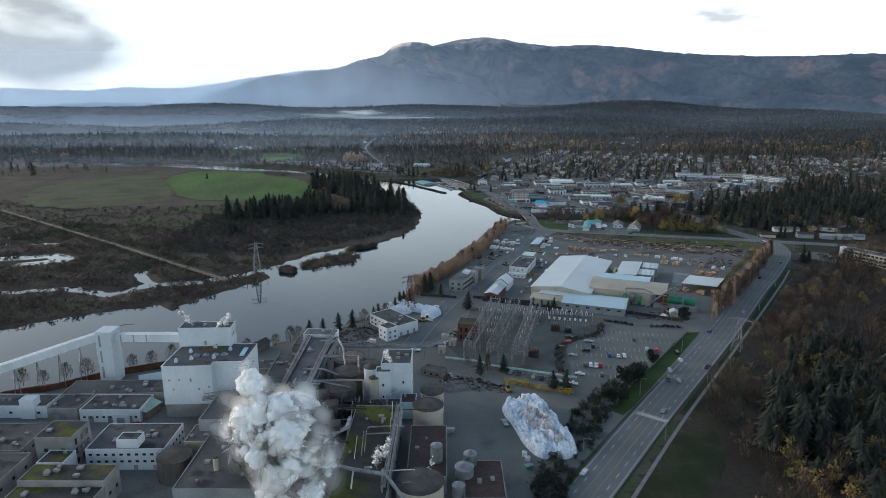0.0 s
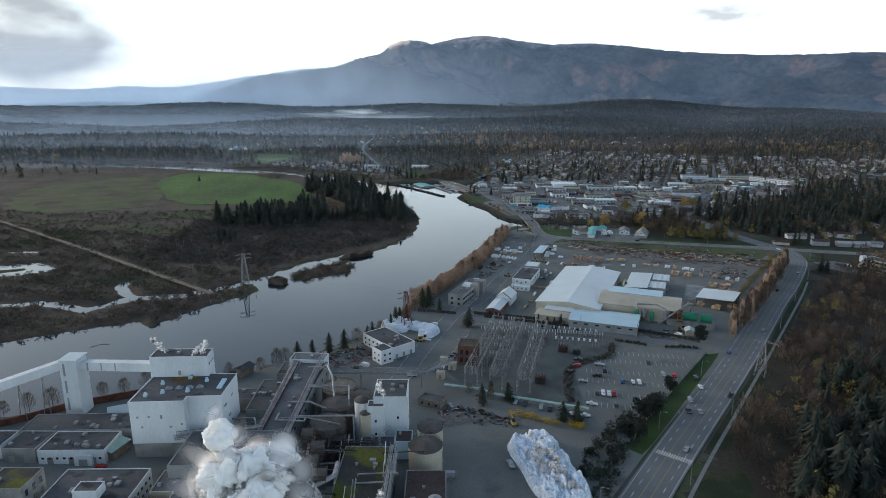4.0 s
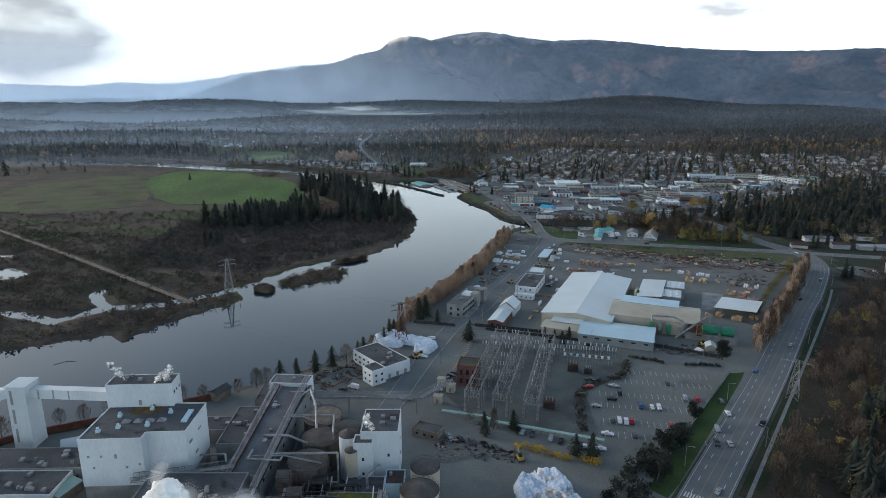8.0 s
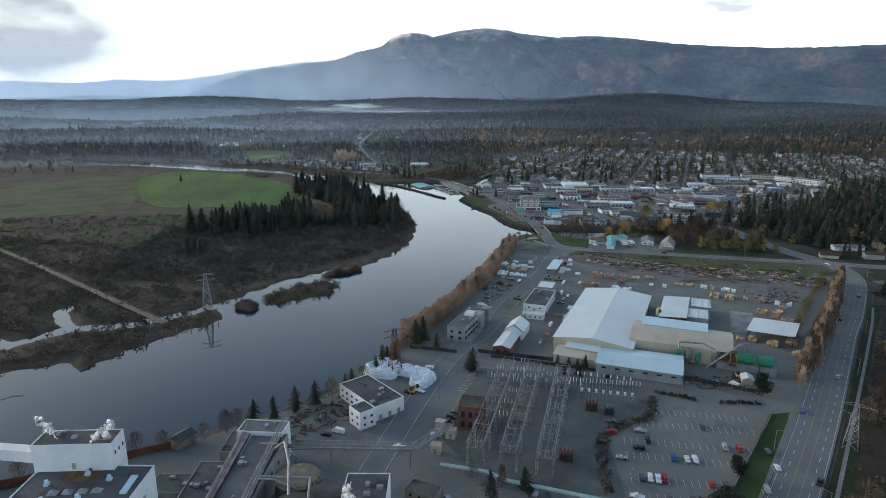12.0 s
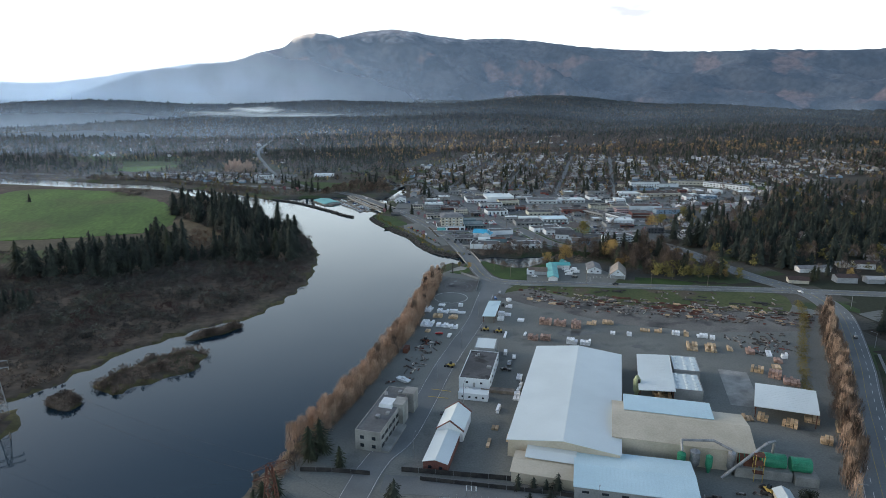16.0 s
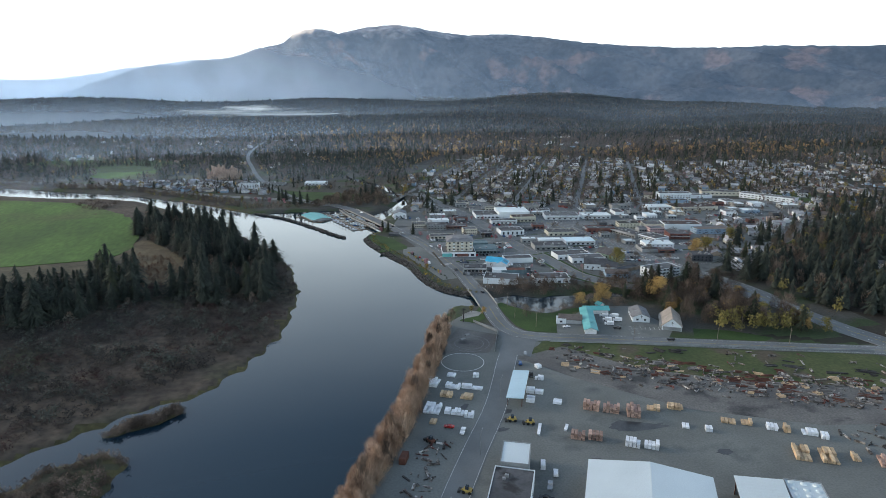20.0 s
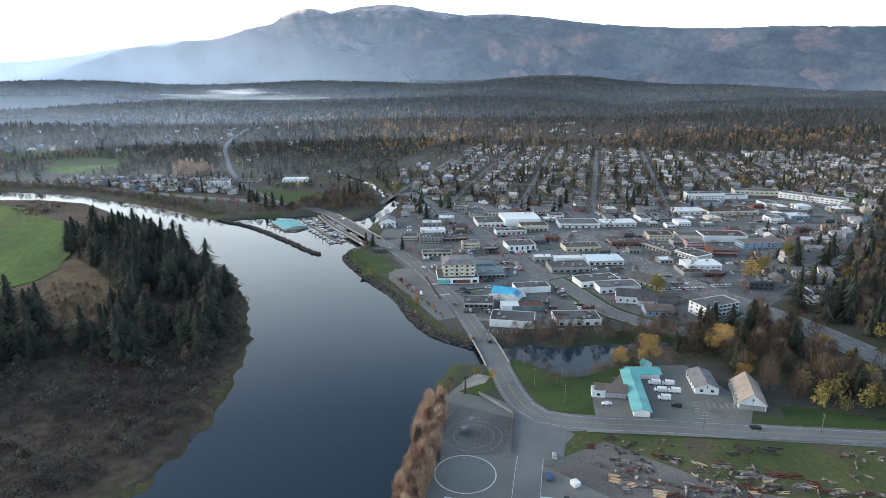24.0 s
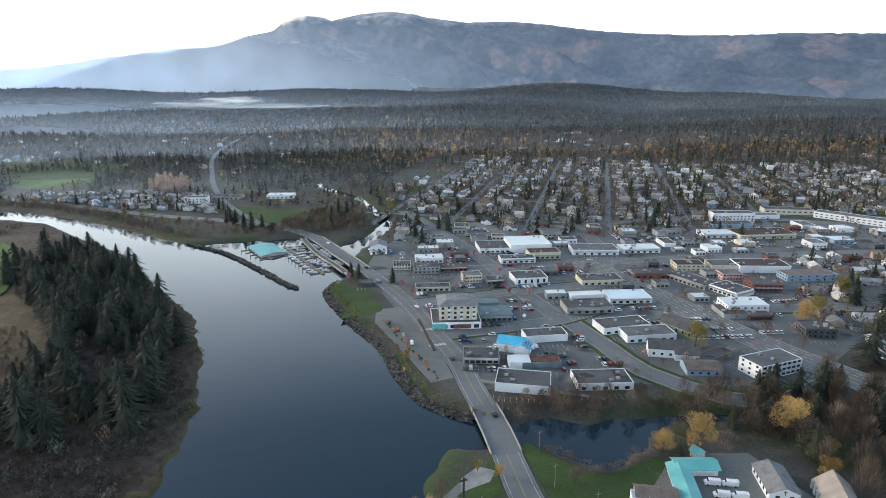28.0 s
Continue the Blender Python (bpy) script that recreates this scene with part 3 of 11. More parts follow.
def range_mesh(name, mat, ridge, near, far, a0, a1, rough, label):
    """A mountain side seen from the valley: height by direction along the crest (degrees, metres), falling to the plain towards the viewer."""
    na, nr = 420, 46
    v = []
    for i in range(na + 1):
        a = a0 + (a1 - a0) * i / na
        crest = float(np.interp(a, [r[0] for r in ridge], [r[1] for r in ridge]))
        for j in range(nr + 1):
            t = j / nr
            r = near + (far - near) * t
            x, y = 20 + r * math.sin(radians(a)), r * math.cos(radians(a))
            spur = noise.fractal((x * 0.0016, y * 0.0016, 2.0), 1.0, 2.1, 6)
            gully = abs(noise.fractal((x * 0.0017 + y * 0.0011 + 7, y * 0.0007 - x * 0.0003, 9.0), 1.0, 2.1, 6))
            s = t * t * (3 - 2 * t)
            z = crest * (s * (1 + rough * 0.5 * spur * (1 - t)) - 0.75 * gully * math.sin(math.pi * t) ** 0.8) + 6 * noise.noise((a * 2.3, 0, 0)) * t + 5 * noise.noise((a * 9.0, 3, 0)) * t + 3 * noise.noise((a * 27.0, 3, 0)) * t
            v.append((x, y, max(z, -2) - 3 * (1 - t)))
    k = nr + 1
    f = [(i * k + j, i * k + j + 1, (i + 1) * k + j + 1, (i + 1) * k + j) for i in range(na) for j in range(nr)]
    return setting(name, mesh_of(name, v, f, mat, True), label, "mountain")


RIDGE = [(-31, 2), (-22, 19), (-17, 110), (-15, 172), (-13.5, 208), (-11.5, 264), (-10, 274), (-9.6, 264), (-8, 300), (-6.5, 306), (-5, 335), (-3.5, 380), (-1.5, 415), (-0.6, 490), (0.8, 512), (2, 506), (2.8, 484), (5, 526), (7, 543),
         (10, 508), (13, 476), (16, 484), (19, 462), (23, 418), (27, 395), (29, 385), (33, 378), (36, 386), (42, 370), (50, 390), (60, 370), (75, 290)]
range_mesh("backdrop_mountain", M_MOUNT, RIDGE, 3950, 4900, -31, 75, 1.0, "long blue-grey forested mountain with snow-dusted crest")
range_mesh("backdrop_ridge", M_MOUNT2, [(-60, 130), (-45, 150), (-41, 165), (-37, 150), (-33, 168), (-30, 178), (-27, 165), (-25, 160), (-22, 185), (-20, 176), (-18, 178), (-15, 215), (-13, 250), (-11.5, 262), (-9, 300), (-4, 330), (0, 200)], 4600, 4940, -60, 0, 0.5, "distant ridge behind the valley, paled by painted haze")


M_CANOPY = three(surf("far forest canopy", (0.016, 0.024, 0.025), (0.034, 0.038, 0.036), 0.006, 0.95, fine=0.05, grain=0.5), (0.052, 0.042, 0.034), 0.004, 0.54, 0.66)
cxs, cys = np.arange(-3400, 4400, 22.0), np.arange(2350, 4350, 20.0)
CX, CY = np.meshgrid(cxs, cys)
cg = np.random.default_rng(55)
CX, CY = CX + cg.uniform(-8, 8, CX.shape), CY + cg.uniform(-7, 7, CY.shape)


def wooded_z(x, y):
    """Height of the wooded hills that rise towards the mountain."""
    z = np.clip((y - 1500) / 1500, 0, 1) * (14 * np.sin(x * 0.0021 + 1.0) * np.sin(y * 0.0027) + 9 * np.sin(x * 0.0052 - y * 0.0031))
    return z + np.clip((y - 2500) / 1450, 0, 1) ** 1.1 * (66 + 7 * np.sin(x * 0.0016 + 0.6) + 4 * np.sin(x * 0.0041 + y * 0.002))


CZ = wooded_z(CX, CY) + np.clip((CY - 2350) / 300, 0, 1) * 6 + cg.uniform(-3, 7, CX.shape)
ci = np.arange(CX.size).reshape(CX.shape)
cq = np.stack([ci[:-1, :-1], ci[:-1, 1:], ci[1:, 1:], ci[1:, :-1]], -1).reshape(-1, 4)
tagged(new("far_forest_canopy", mesh_of("far_forest_canopy", np.stack([CX, CY, CZ], -1).reshape(-1, 3).tolist(), cq.tolist(), M_CANOPY)), "dark wooded hills below the mountain", "forest", "", "stuff")


def veil(name, x, y, z, sx, sy, mat, label, rz=0.0, upright=True):
    v = [(-1, -1, 0), (1, -1, 0), (1, 1, 0), (-1, 1, 0)]
    ob = new(name, mesh_of(name, v, [(0, 1, 2, 3)], mat))
    ob.matrix_basis = pose(x, y, z, 90 if upright else 0, 0, rz) @ Matrix.Diagonal((sx, sy, 1, 1))
    return tagged(ob, label, "cloud", "", "structure")


# cloud sheets glow by emission; the wisp's sunlight is put into its colour
veil("backdrop_cloud", -2330, 4250, 480, 900, 430, misty("grey cloud bank", (0.25, 0.27, 0.295), 0.1, 0.5, 1.5, 1.0, 0.92, 0.5), "grey cloud bank above the valley mouth", 26)
veil("backdrop_cloud", 2140, 4280, 640, 340, 110, misty("small mauve cloud", (0.36, 0.36, 0.38), 0.1, 0.5, 2.2, 1.0, 0.85, 0.2), "small mauve cloud over the ridge", -26)
veil("backdrop_cloud", -60, 4560, 500, 210, 130, misty("warm glowing cloud wisp", (0.85, 0.74, 0.62), 0.15, 0.55, 2.0, 1.0, 0.95, 0.1), "wisp of cloud at the peak with a painted sunlit glow", 0)


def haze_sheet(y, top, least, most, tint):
    """A thin upright sheet across the valley with evening haze painted in, thinning upwards, thicker towards the
    sunset.
    """
    m = bpy.data.materials.new("stand-in haze")
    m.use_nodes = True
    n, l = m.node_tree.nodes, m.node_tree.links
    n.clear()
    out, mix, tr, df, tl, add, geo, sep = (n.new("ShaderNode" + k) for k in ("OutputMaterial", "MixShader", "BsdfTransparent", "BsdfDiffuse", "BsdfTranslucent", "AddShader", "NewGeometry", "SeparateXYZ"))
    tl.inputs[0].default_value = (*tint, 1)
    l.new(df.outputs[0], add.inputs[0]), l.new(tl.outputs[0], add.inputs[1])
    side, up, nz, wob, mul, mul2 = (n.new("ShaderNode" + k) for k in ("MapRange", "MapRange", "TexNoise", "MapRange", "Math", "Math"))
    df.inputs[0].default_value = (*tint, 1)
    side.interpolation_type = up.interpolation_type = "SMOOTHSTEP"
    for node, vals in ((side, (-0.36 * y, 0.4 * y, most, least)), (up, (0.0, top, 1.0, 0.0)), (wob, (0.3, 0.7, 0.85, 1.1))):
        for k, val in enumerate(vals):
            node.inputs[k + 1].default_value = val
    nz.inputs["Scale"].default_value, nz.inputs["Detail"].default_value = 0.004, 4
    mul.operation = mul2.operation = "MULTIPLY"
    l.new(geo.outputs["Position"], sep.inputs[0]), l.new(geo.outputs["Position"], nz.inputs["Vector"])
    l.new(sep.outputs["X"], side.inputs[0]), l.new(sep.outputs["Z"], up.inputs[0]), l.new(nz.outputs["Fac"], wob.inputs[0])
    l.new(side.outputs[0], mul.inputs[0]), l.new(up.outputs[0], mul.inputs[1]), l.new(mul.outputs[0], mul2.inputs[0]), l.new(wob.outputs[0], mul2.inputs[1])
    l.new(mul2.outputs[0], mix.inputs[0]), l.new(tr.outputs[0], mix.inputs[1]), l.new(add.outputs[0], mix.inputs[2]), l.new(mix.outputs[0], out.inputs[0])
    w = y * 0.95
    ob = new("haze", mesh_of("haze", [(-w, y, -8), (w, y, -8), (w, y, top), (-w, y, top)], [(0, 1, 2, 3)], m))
    return tagged(ob, "upright see-through sheet standing in for haze over the woods", "haze", "", "structure")


# five added sheets stand in for the haze of distance
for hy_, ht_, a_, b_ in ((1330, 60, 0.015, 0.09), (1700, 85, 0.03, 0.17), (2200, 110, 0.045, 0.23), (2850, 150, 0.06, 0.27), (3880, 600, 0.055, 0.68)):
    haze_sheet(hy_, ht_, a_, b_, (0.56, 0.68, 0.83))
for mx_, my_, mz_, ms_, mh_ in ((-150, 2700, 66, 150, 17), (-250, 2690, 56, 260, 15), (-60, 2620, 50, 420, 14)):
    veil("mist", mx_, my_, mz_, ms_, mh_, misty("valley mist", (0.95, 0.95, 0.95), 0.05, 0.55, 1.6, 0.0, 1.0 if ms_ < 200 else 0.5, 0.15), "bank of low mist over the woods", 3)


# ---- pavements, roads and fields ----
HIGHWAY = curve_line([(-59, 45), (21, 140), (70.2, 196), (118.2, 254), (198.2, 348), (273.2, 440), (307, 479.2), (350, 534), (365, 560), (371.5, 585), (367, 608), (360, 632), (355, 665), (352, 700), (347, 730), (338, 757), (331, 780), (318, 840), (304, 919), (290, 965), (268, 1040), (240, 1110)])
BOULEVARD = curve_line([(353, 690), (347, 730), (338, 757), (331, 780), (318, 840), (304, 919), (290, 965)])
RIVER_ROAD = curve_line([(560, 533), (450, 566), (380, 590), (350, 600), (277, 623), (246, 633), (207, 646), (186, 652), (170, 658), (162, 663), (157.5, 672), (156, 687), (157, 709), (158, 730), (158, 750), (157.5, 770), (157, 806), (151, 847), (145, 890), (135, 932), (124, 968), (110, 1011), (97, 1050), (86, 1083), (62, 1120), (30, 1146), (-12, 1176), (-84, 1216), (-238, 1322), (-420, 1415), (-800, 1575)])
YARD_ROAD = curve_line([(-6, 300), (19, 374), (44, 435), (60, 456), (76, 488), (89, 516), (104, 545), (124, 582), (143, 627), (153, 649), (163, 668)])
ACCESS_ROAD = curve_line([(48, 426), (90, 412), (140, 390), (182, 362)])
NORTH_ROAD = curve_line([(60, 1112), (30, 1160), (0, 1230), (-30, 1330), (-60, 1500), (-90, 1800), (-60, 2300)])
STREETS = [[(152, 835), (231, 844), (281, 866), (320, 872)], [(236, 838), (242, 800), (247, 769), (271, 736), (300, 728), (330, 745)], [(131, 962), (237, 958), (300, 953), (400, 950), (600, 930)], [(232, 845), (225, 900), (222, 958), (210, 1047), (184, 1182)],
           [(318, 845), (400, 830), (470, 830), (560, 900)], [(300, 925), (330, 1000), (345, 1120)], [(148, 890), (230, 900), (308, 905)], [(240, 1060), (359, 1080), (504, 1085), (640, 1010)]]
# the straight grid of the residential quarter, turned from north
GRID_A = radians(25.5)


def grid_point(u, v):
    return (u * math.cos(GRID_A) + v * math.sin(GRID_A), -u * math.sin(GRID_A) + v * math.cos(GRID_A))


GRID_U, GRID_V = (-355, -280, -202, -124, -46, 32, 110, 190, 270), (1130, 1235, 1340, 1450, 1560)
for u_ in GRID_U:
    STREETS.append([grid_point(u_, v) for v in (1075, 1300, 1620 if u_ < 0 else 1480)])
for v_ in GRID_V:
    STREETS.append([grid_point(u, v_) for u in (-380, 0, 300)])


def road(name, pts, width, z, mat, label, kerb=True):
    v, f = ribbon(pts, width, z, thick=0.25)
    ob = setting(name, mesh_of(name, v, f, mat), label, "road")
    if kerb:
        for s in (-1, 1):
            v, f = ribbon(pts, 0.35, z + 0.13, s * (width / 2 + 0.18), thick=0.4)
            part("kerb", mesh_of("kerb", v, f, M_KERB), None, ob)
    return ob


def strokes(name, jobs, mat, label):
    bm = BM()
    for pts, shift, width, on, gap, z in jobs:
        dashes(bm, pts, shift, width, on, gap, z)
    me = bpy.data.meshes.new(name)
    bm.to_mesh(me)
    bm.free()
    me.materials.append(mat)
    return setting(name, me, label, "road marking")


flat("pavement_mill", [(-330, 236), (-198, 298), (-116, 326), (-77, 348), (-50, 366), (-28, 381), (-11, 406), (4, 431), (20, 460), (34, 484), (54, 520), (76, 564), (95, 612), (112, 656), (124, 690), (135, 700), (156, 668), (176, 640), (225, 590),
                       (300, 560), (340, 575), (352, 552), (300, 482), (262, 436), (190, 350), (108, 257), (60, 200), (-20, 105), (-330, 100)], 0.03, M_ASPH, "worn grey asphalt of mill and lumber yard", "pavement")
flat("pavement_town", [(158, 770), (150, 800), (140, 850), (128, 930), (124, 975), (140, 1030), (160, 1060), (200, 1110), (300, 1090), (420, 1060), (520, 1050), (640, 1030), (600, 920), (480, 850), (420, 800), (352, 760), (300, 742), (262, 748), (232, 760), (190, 757)], 0.02, M_LOT, "grey asphalt lots of the small town centre", "pavement")
flat("grass", [(174, 651), (156, 632), (174, 612), (209, 605), (221, 591), (240, 586), (261, 571), (305, 547), (334, 560), (350, 590), (303, 607), (246, 626), (207, 639)], 0.06, M_ROUGHGRASS, "rough grass field beside the lumber yard", "grass", 1.5)
flat("pavement_lot", [(151, 782), (150, 815), (146, 850), (139, 885), (123, 884), (120, 862), (127, 832), (133, 806), (139, 779)], 0.05, M_ASPH, "riverside parking strip along the town road", "pavement")
flat("gravel_yard", [(150, 630), (172, 600), (210, 560), (260, 535), (320, 525), (340, 545), (300, 565), (250, 582), (210, 604), (180, 640)], 0.07, M_GRAVEL, "gravel strewn with scrap beside the lumber yard", "ground")
flat("pavement_lot", [(112, 644), (137, 640), (150, 664), (128, 680), (121, 668)], 0.08, M_GRAVEL, "pale gravel pad with worn turning circle", "pavement")
flat("pavement_lot", [(193, 681), (185, 659), (207, 652), (247, 639), (258, 652), (251, 695), (236, 698), (217, 696)], 0.07, M_ASPH, "parking lot beside church and motel", "pavement")
LAWN = [(164, 718), (163.5, 695), (164.5, 677), (169, 667), (185, 661), (193, 681), (202, 682), (217, 696), (214, 700), (194, 693), (182, 697), (173, 711), (168, 720)]
flat("grass", LAWN, 0.08, M_GRASS, "mown green lawn beside the bridge road", "grass")
flat("grass", [(150, 702), (149, 692), (140, 686), (132, 692), (146, 706), (152, 716)], 0.09, M_GRASS, "small green lawn by the river path", "grass")
flat("grass", [(270, 650), (262, 636), (300, 623), (308, 627), (290, 642)], 0.08, M_GRASS, "mown grass verge by the road", "grass")
flat("grass", [(100, 872), (126, 880), (124, 900), (112, 930), (98, 944), (95, 925), (103, 890)], 0.06, M_GRASS, "riverside lawn with a path", "grass", 1)
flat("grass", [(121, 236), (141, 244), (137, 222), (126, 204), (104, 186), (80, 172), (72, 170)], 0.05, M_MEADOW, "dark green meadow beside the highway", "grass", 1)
flat("grass", [(190, 356), (184, 348), (150, 307), (114, 264), (106, 256), (101, 262), (117, 282), (143, 312), (169, 342), (180, 355)], 0.07, M_GRASS, "mown verge between lot and highway", "grass")
flat("grass", [(-12, 1240), (120, 1190), (128, 1150), (60, 1140), (10, 1190)], 0.05, M_GRASS, "school field by the creek", "grass", 3)
flat("grass", [(600, 1050), (700, 1090), (760, 1020), (650, 990)], 0.05, M_GRASS, "green sports field behind the school", "grass")
flat("field", [(-160, 1085), (-128, 985), (-132, 905), (-215, 890), (-290, 900), (-345, 990), (-400, 1130), (-380, 1235), (-300, 1215), (-235, 1180)], -0.3, M_FIELD, "bright green crop field behind the spruces", "field", 5)
CLEARING = [(-132, 948), (-120, 966), (-97, 938), (-72, 892), (-57, 852), (-62, 818), (-88, 814), (-114, 855), (-120, 900)]
flat("grass", CLEARING, -0.55, surf("tan marsh grass", (0.07, 0.053, 0.032), (0.125, 0.1, 0.058), 0.06, 0.95, fine=0.6), "tan clearing beside the spruces", "grass", 2)
flat("field", [(-128, 980), (-118, 900), (-140, 850), (-210, 840), (-310, 850), (-300, 905), (-215, 893), (-134, 908)], -0.72, surf("brown stubble", (0.05, 0.044, 0.027), (0.085, 0.074, 0.044), 0.04, 0.95, fine=0.3), "brown ploughed strip beside the crop field", "field")
flat("field", [(-320, 880), (-430, 840), (-520, 900), (-560, 1080), (-450, 1200), (-390, 1130), (-345, 990)], -0.78, M_ROUGHGRASS, "olive meadow beyond the marsh", "field", 12)
M_MARSHGREEN = three(surf("wet green marsh grass", (0.03, 0.05, 0.014), (0.06, 0.085, 0.024), 0.03, 0.95, fine=0.3), (0.05, 0.04, 0.028), 0.02, 0.46, 0.6)
for gp_ in ([(-360, 700), (-300, 690), (-236, 716), (-226, 742), (-290, 764), (-350, 748)], [(-290, 800), (-200, 790), (-150, 815), (-220, 838), (-280, 832)], [(-470, 780), (-400, 770), (-360, 800), (-430, 830)]):
    flat("field", gp_, -0.62, M_MARSHGREEN, "patch of wet green grass in the marsh", "field", 14)
flat("field", [(-520, 1600), (-300, 1500), (-180, 1540), (-210, 1640), (-420, 1760)], 0.15, M_GRASS, "far green pasture", "field", 10)

hw = road("road_highway", HIGHWAY, 15.8, 0.16, M_ROAD, "wide grey four-lane highway with turning lane")
road("road_boulevard", BOULEVARD, 22.0, 0.165, M_ROAD, "wide grey boulevard through the town")
road("road_river", RIVER_ROAD, 11.5, 0.15, M_ROAD, "two-lane road along the river and past the yard")
road("road_yard", YARD_ROAD, 11, 0.13, M_ROAD, "plain grey road through mill and yard", False)
road("road_access", ACCESS_ROAD, 11, 0.11, M_ROAD, "access road between substation and yard", False)
road("road_north", NORTH_ROAD, 7, 0.12, M_ROAD, "road leading north out of town", False)
for i_, s_ in enumerate(STREETS):
    road("road_street", curve_line(s_, 14), 9.5 if i_ < 8 else 6.6, 0.04 + 0.0045 * i_, M_ROAD, "town street", False)
flat("pavement_junction", [(146, 636), (158, 630), (168, 650), (184, 648), (184, 655), (168, 664), (158, 674), (151, 668)], 0.125, M_ROAD, "asphalt of the road junction", "pavement")
road("pavement_path", curve_line([(70, 172), (124, 240), (160, 283), (230, 366), (300, 450), (330, 488)]), 1.5, 0.09, M_KERB, "narrow asphalt footpath beside the highway", False)
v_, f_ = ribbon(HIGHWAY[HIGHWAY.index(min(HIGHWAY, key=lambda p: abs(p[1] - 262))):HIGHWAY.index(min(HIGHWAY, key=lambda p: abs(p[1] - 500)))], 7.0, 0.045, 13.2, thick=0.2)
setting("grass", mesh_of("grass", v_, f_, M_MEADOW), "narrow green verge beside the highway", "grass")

HW1 = HIGHWAY[:HIGHWAY.index(min(HIGHWAY, key=lambda p: abs(p[1] - 560)))]
strokes("road_marking", [(HW1, s, 0.22, 3.5, 6.0, 0.172) for s in (-4.6, 4.6)] + [(HW1, s, 0.16, 9, 0, 0.172) for s in (-7.4, 7.4)] + [(BOULEVARD, s, 0.24, 3.5, 5, 0.18) for s in (-7.2, -3.7, 3.7, 7.2)] + [(BOULEVARD, s, 0.2, 9, 0, 0.18) for s in (-10.4, 10.4)] + [(HIGHWAY[len(HW1):], s, 0.2, 3, 6, 0.172) for s in (-4.4, 4.4)], M_PAINT, "white lane lines of the highway")
strokes("road_marking", [(HW1, s, 0.15, 9, 0, 0.172) for s in (-1.75, 1.75)] + [(HIGHWAY[len(HW1):], s, 0.16, 6, 0, 0.172) for s in (-0.2, 0.2)] + [(BOULEVARD, s, 0.2, 9, 0, 0.18) for s in (-0.25, 0.25)], M_YELLOW, "yellow centre lines of the highway")
strokes("road_marking", [(RIVER_ROAD, s, 0.12, 5, 0, 0.162) for s in (-0.18, 0.18)], M_YELLOW, "yellow centre lines of the river road")
strokes("road_marking", [(RIVER_ROAD, s, 0.12, 5, 0, 0.162) for s in (-4.7, 4.7)] + [(YARD_ROAD[:60], s, 0.14, 5, 0, 0.142) for s in (-5.0, 5.0)], M_PAINT, "white edge lines of the river road")
bm = BM()
for i in range(15):
    hexa(bm, (-7.2 + i * 1.0, -1.6, 0.165), (-6.65 + i * 1.0, 1.6, 0.178))
cw = part("crosswalk_marking", bm, M_PAINT, None, "white zebra crosswalk across the highway", (118.7, 253.5, 0), -40)
tagged(cw, "", "road marking", "", "structure")
for cx, cy, rz in ((151, 822, 8), (150, 845, 8)):
    bm = BM()
    for i in range(10):
        hexa(bm, (-5 + i * 1.0, -1.4, 0.155), (-4.5 + i, 1.4, 0.167))
    tagged(part("crosswalk_marking", bm, M_PAINT, None, "white zebra crosswalk on the town road", (cx, cy, 0), rz), "", "road marking", "", "structure")
# the white turning circles on the gravel pad
bm = BM()
for r0, a0, a1 in ((11.5, 0, 360), (8.2, 0, 360)):
    for a in range(a0, a1, 10):
        pts = [(r * math.cos(radians(b)), r * math.sin(radians(b)), 0.09) for r, b in ((r0, a), (r0 + 0.35, a), (r0 + 0.35, a + 9), (r0, a + 9))]
        bm.faces.new([bm.verts.new(p) for p in pts])
ring_bm = BM()
for a in range(0, 360, 10):
    pts = [(r * math.cos(radians(b)), r * math.sin(radians(b)), 0.1) for r, b in ((11.3, a), (11.7, a), (11.7, a + 10), (11.3, a + 10))]
    ring_bm.faces.new([ring_bm.verts.new(p) for p in pts])
tagged(part("circle_marking", ring_bm, M_PAINT, None, "white circle painted on the yard", (119.5, 631, 0)), "", "road marking", "", "structure")
tagged(part("circle_marking", bm, M_KERB, None, "faded white circle painted on a gravel pad", (129, 655, 0)), "", "road marking", "", "structure")


M_WET = surf("wet dark asphalt", (0.03, 0.032, 0.034), (0.05, 0.052, 0.055), 0.2, 0.3, fine=1.0)
for cx, cy, rx, ry, sd in ((172, 552, 6, 3.2, 1), (187, 550, 5, 1.4, 2), (126, 575, 5, 2.2, 3), (120, 560, 3.5, 2, 4), (150, 530, 4, 1.6, 5), (205, 525, 5, 2, 6)):
    flat("puddle", [(cx + rx * math.cos(a) * (0.8 + 0.5 * noise.noise((math.cos(a) * 1.5, math.sin(a) * 1.5, sd))), cy + ry * math.sin(a) * (0.8 + 0.5 * noise.noise((math.cos(a) * 1.5, math.sin(a) * 1.5, sd + 9)))) for a in (6.283 * i / 22 for i in range(22))], 0.06 if cx > 200 else 0.065, M_WET, "dark wet patch on the yard asphalt", "puddle")
v_, f_ = ribbon([(163, 775), (180, 765), (198, 755), (215, 746)], 0.5, 1.2, thick=1.6)
setting("wall_lot", mesh_of("wall_lot", v_, f_, M_CONC), "low concrete wall above the slough", "wall")


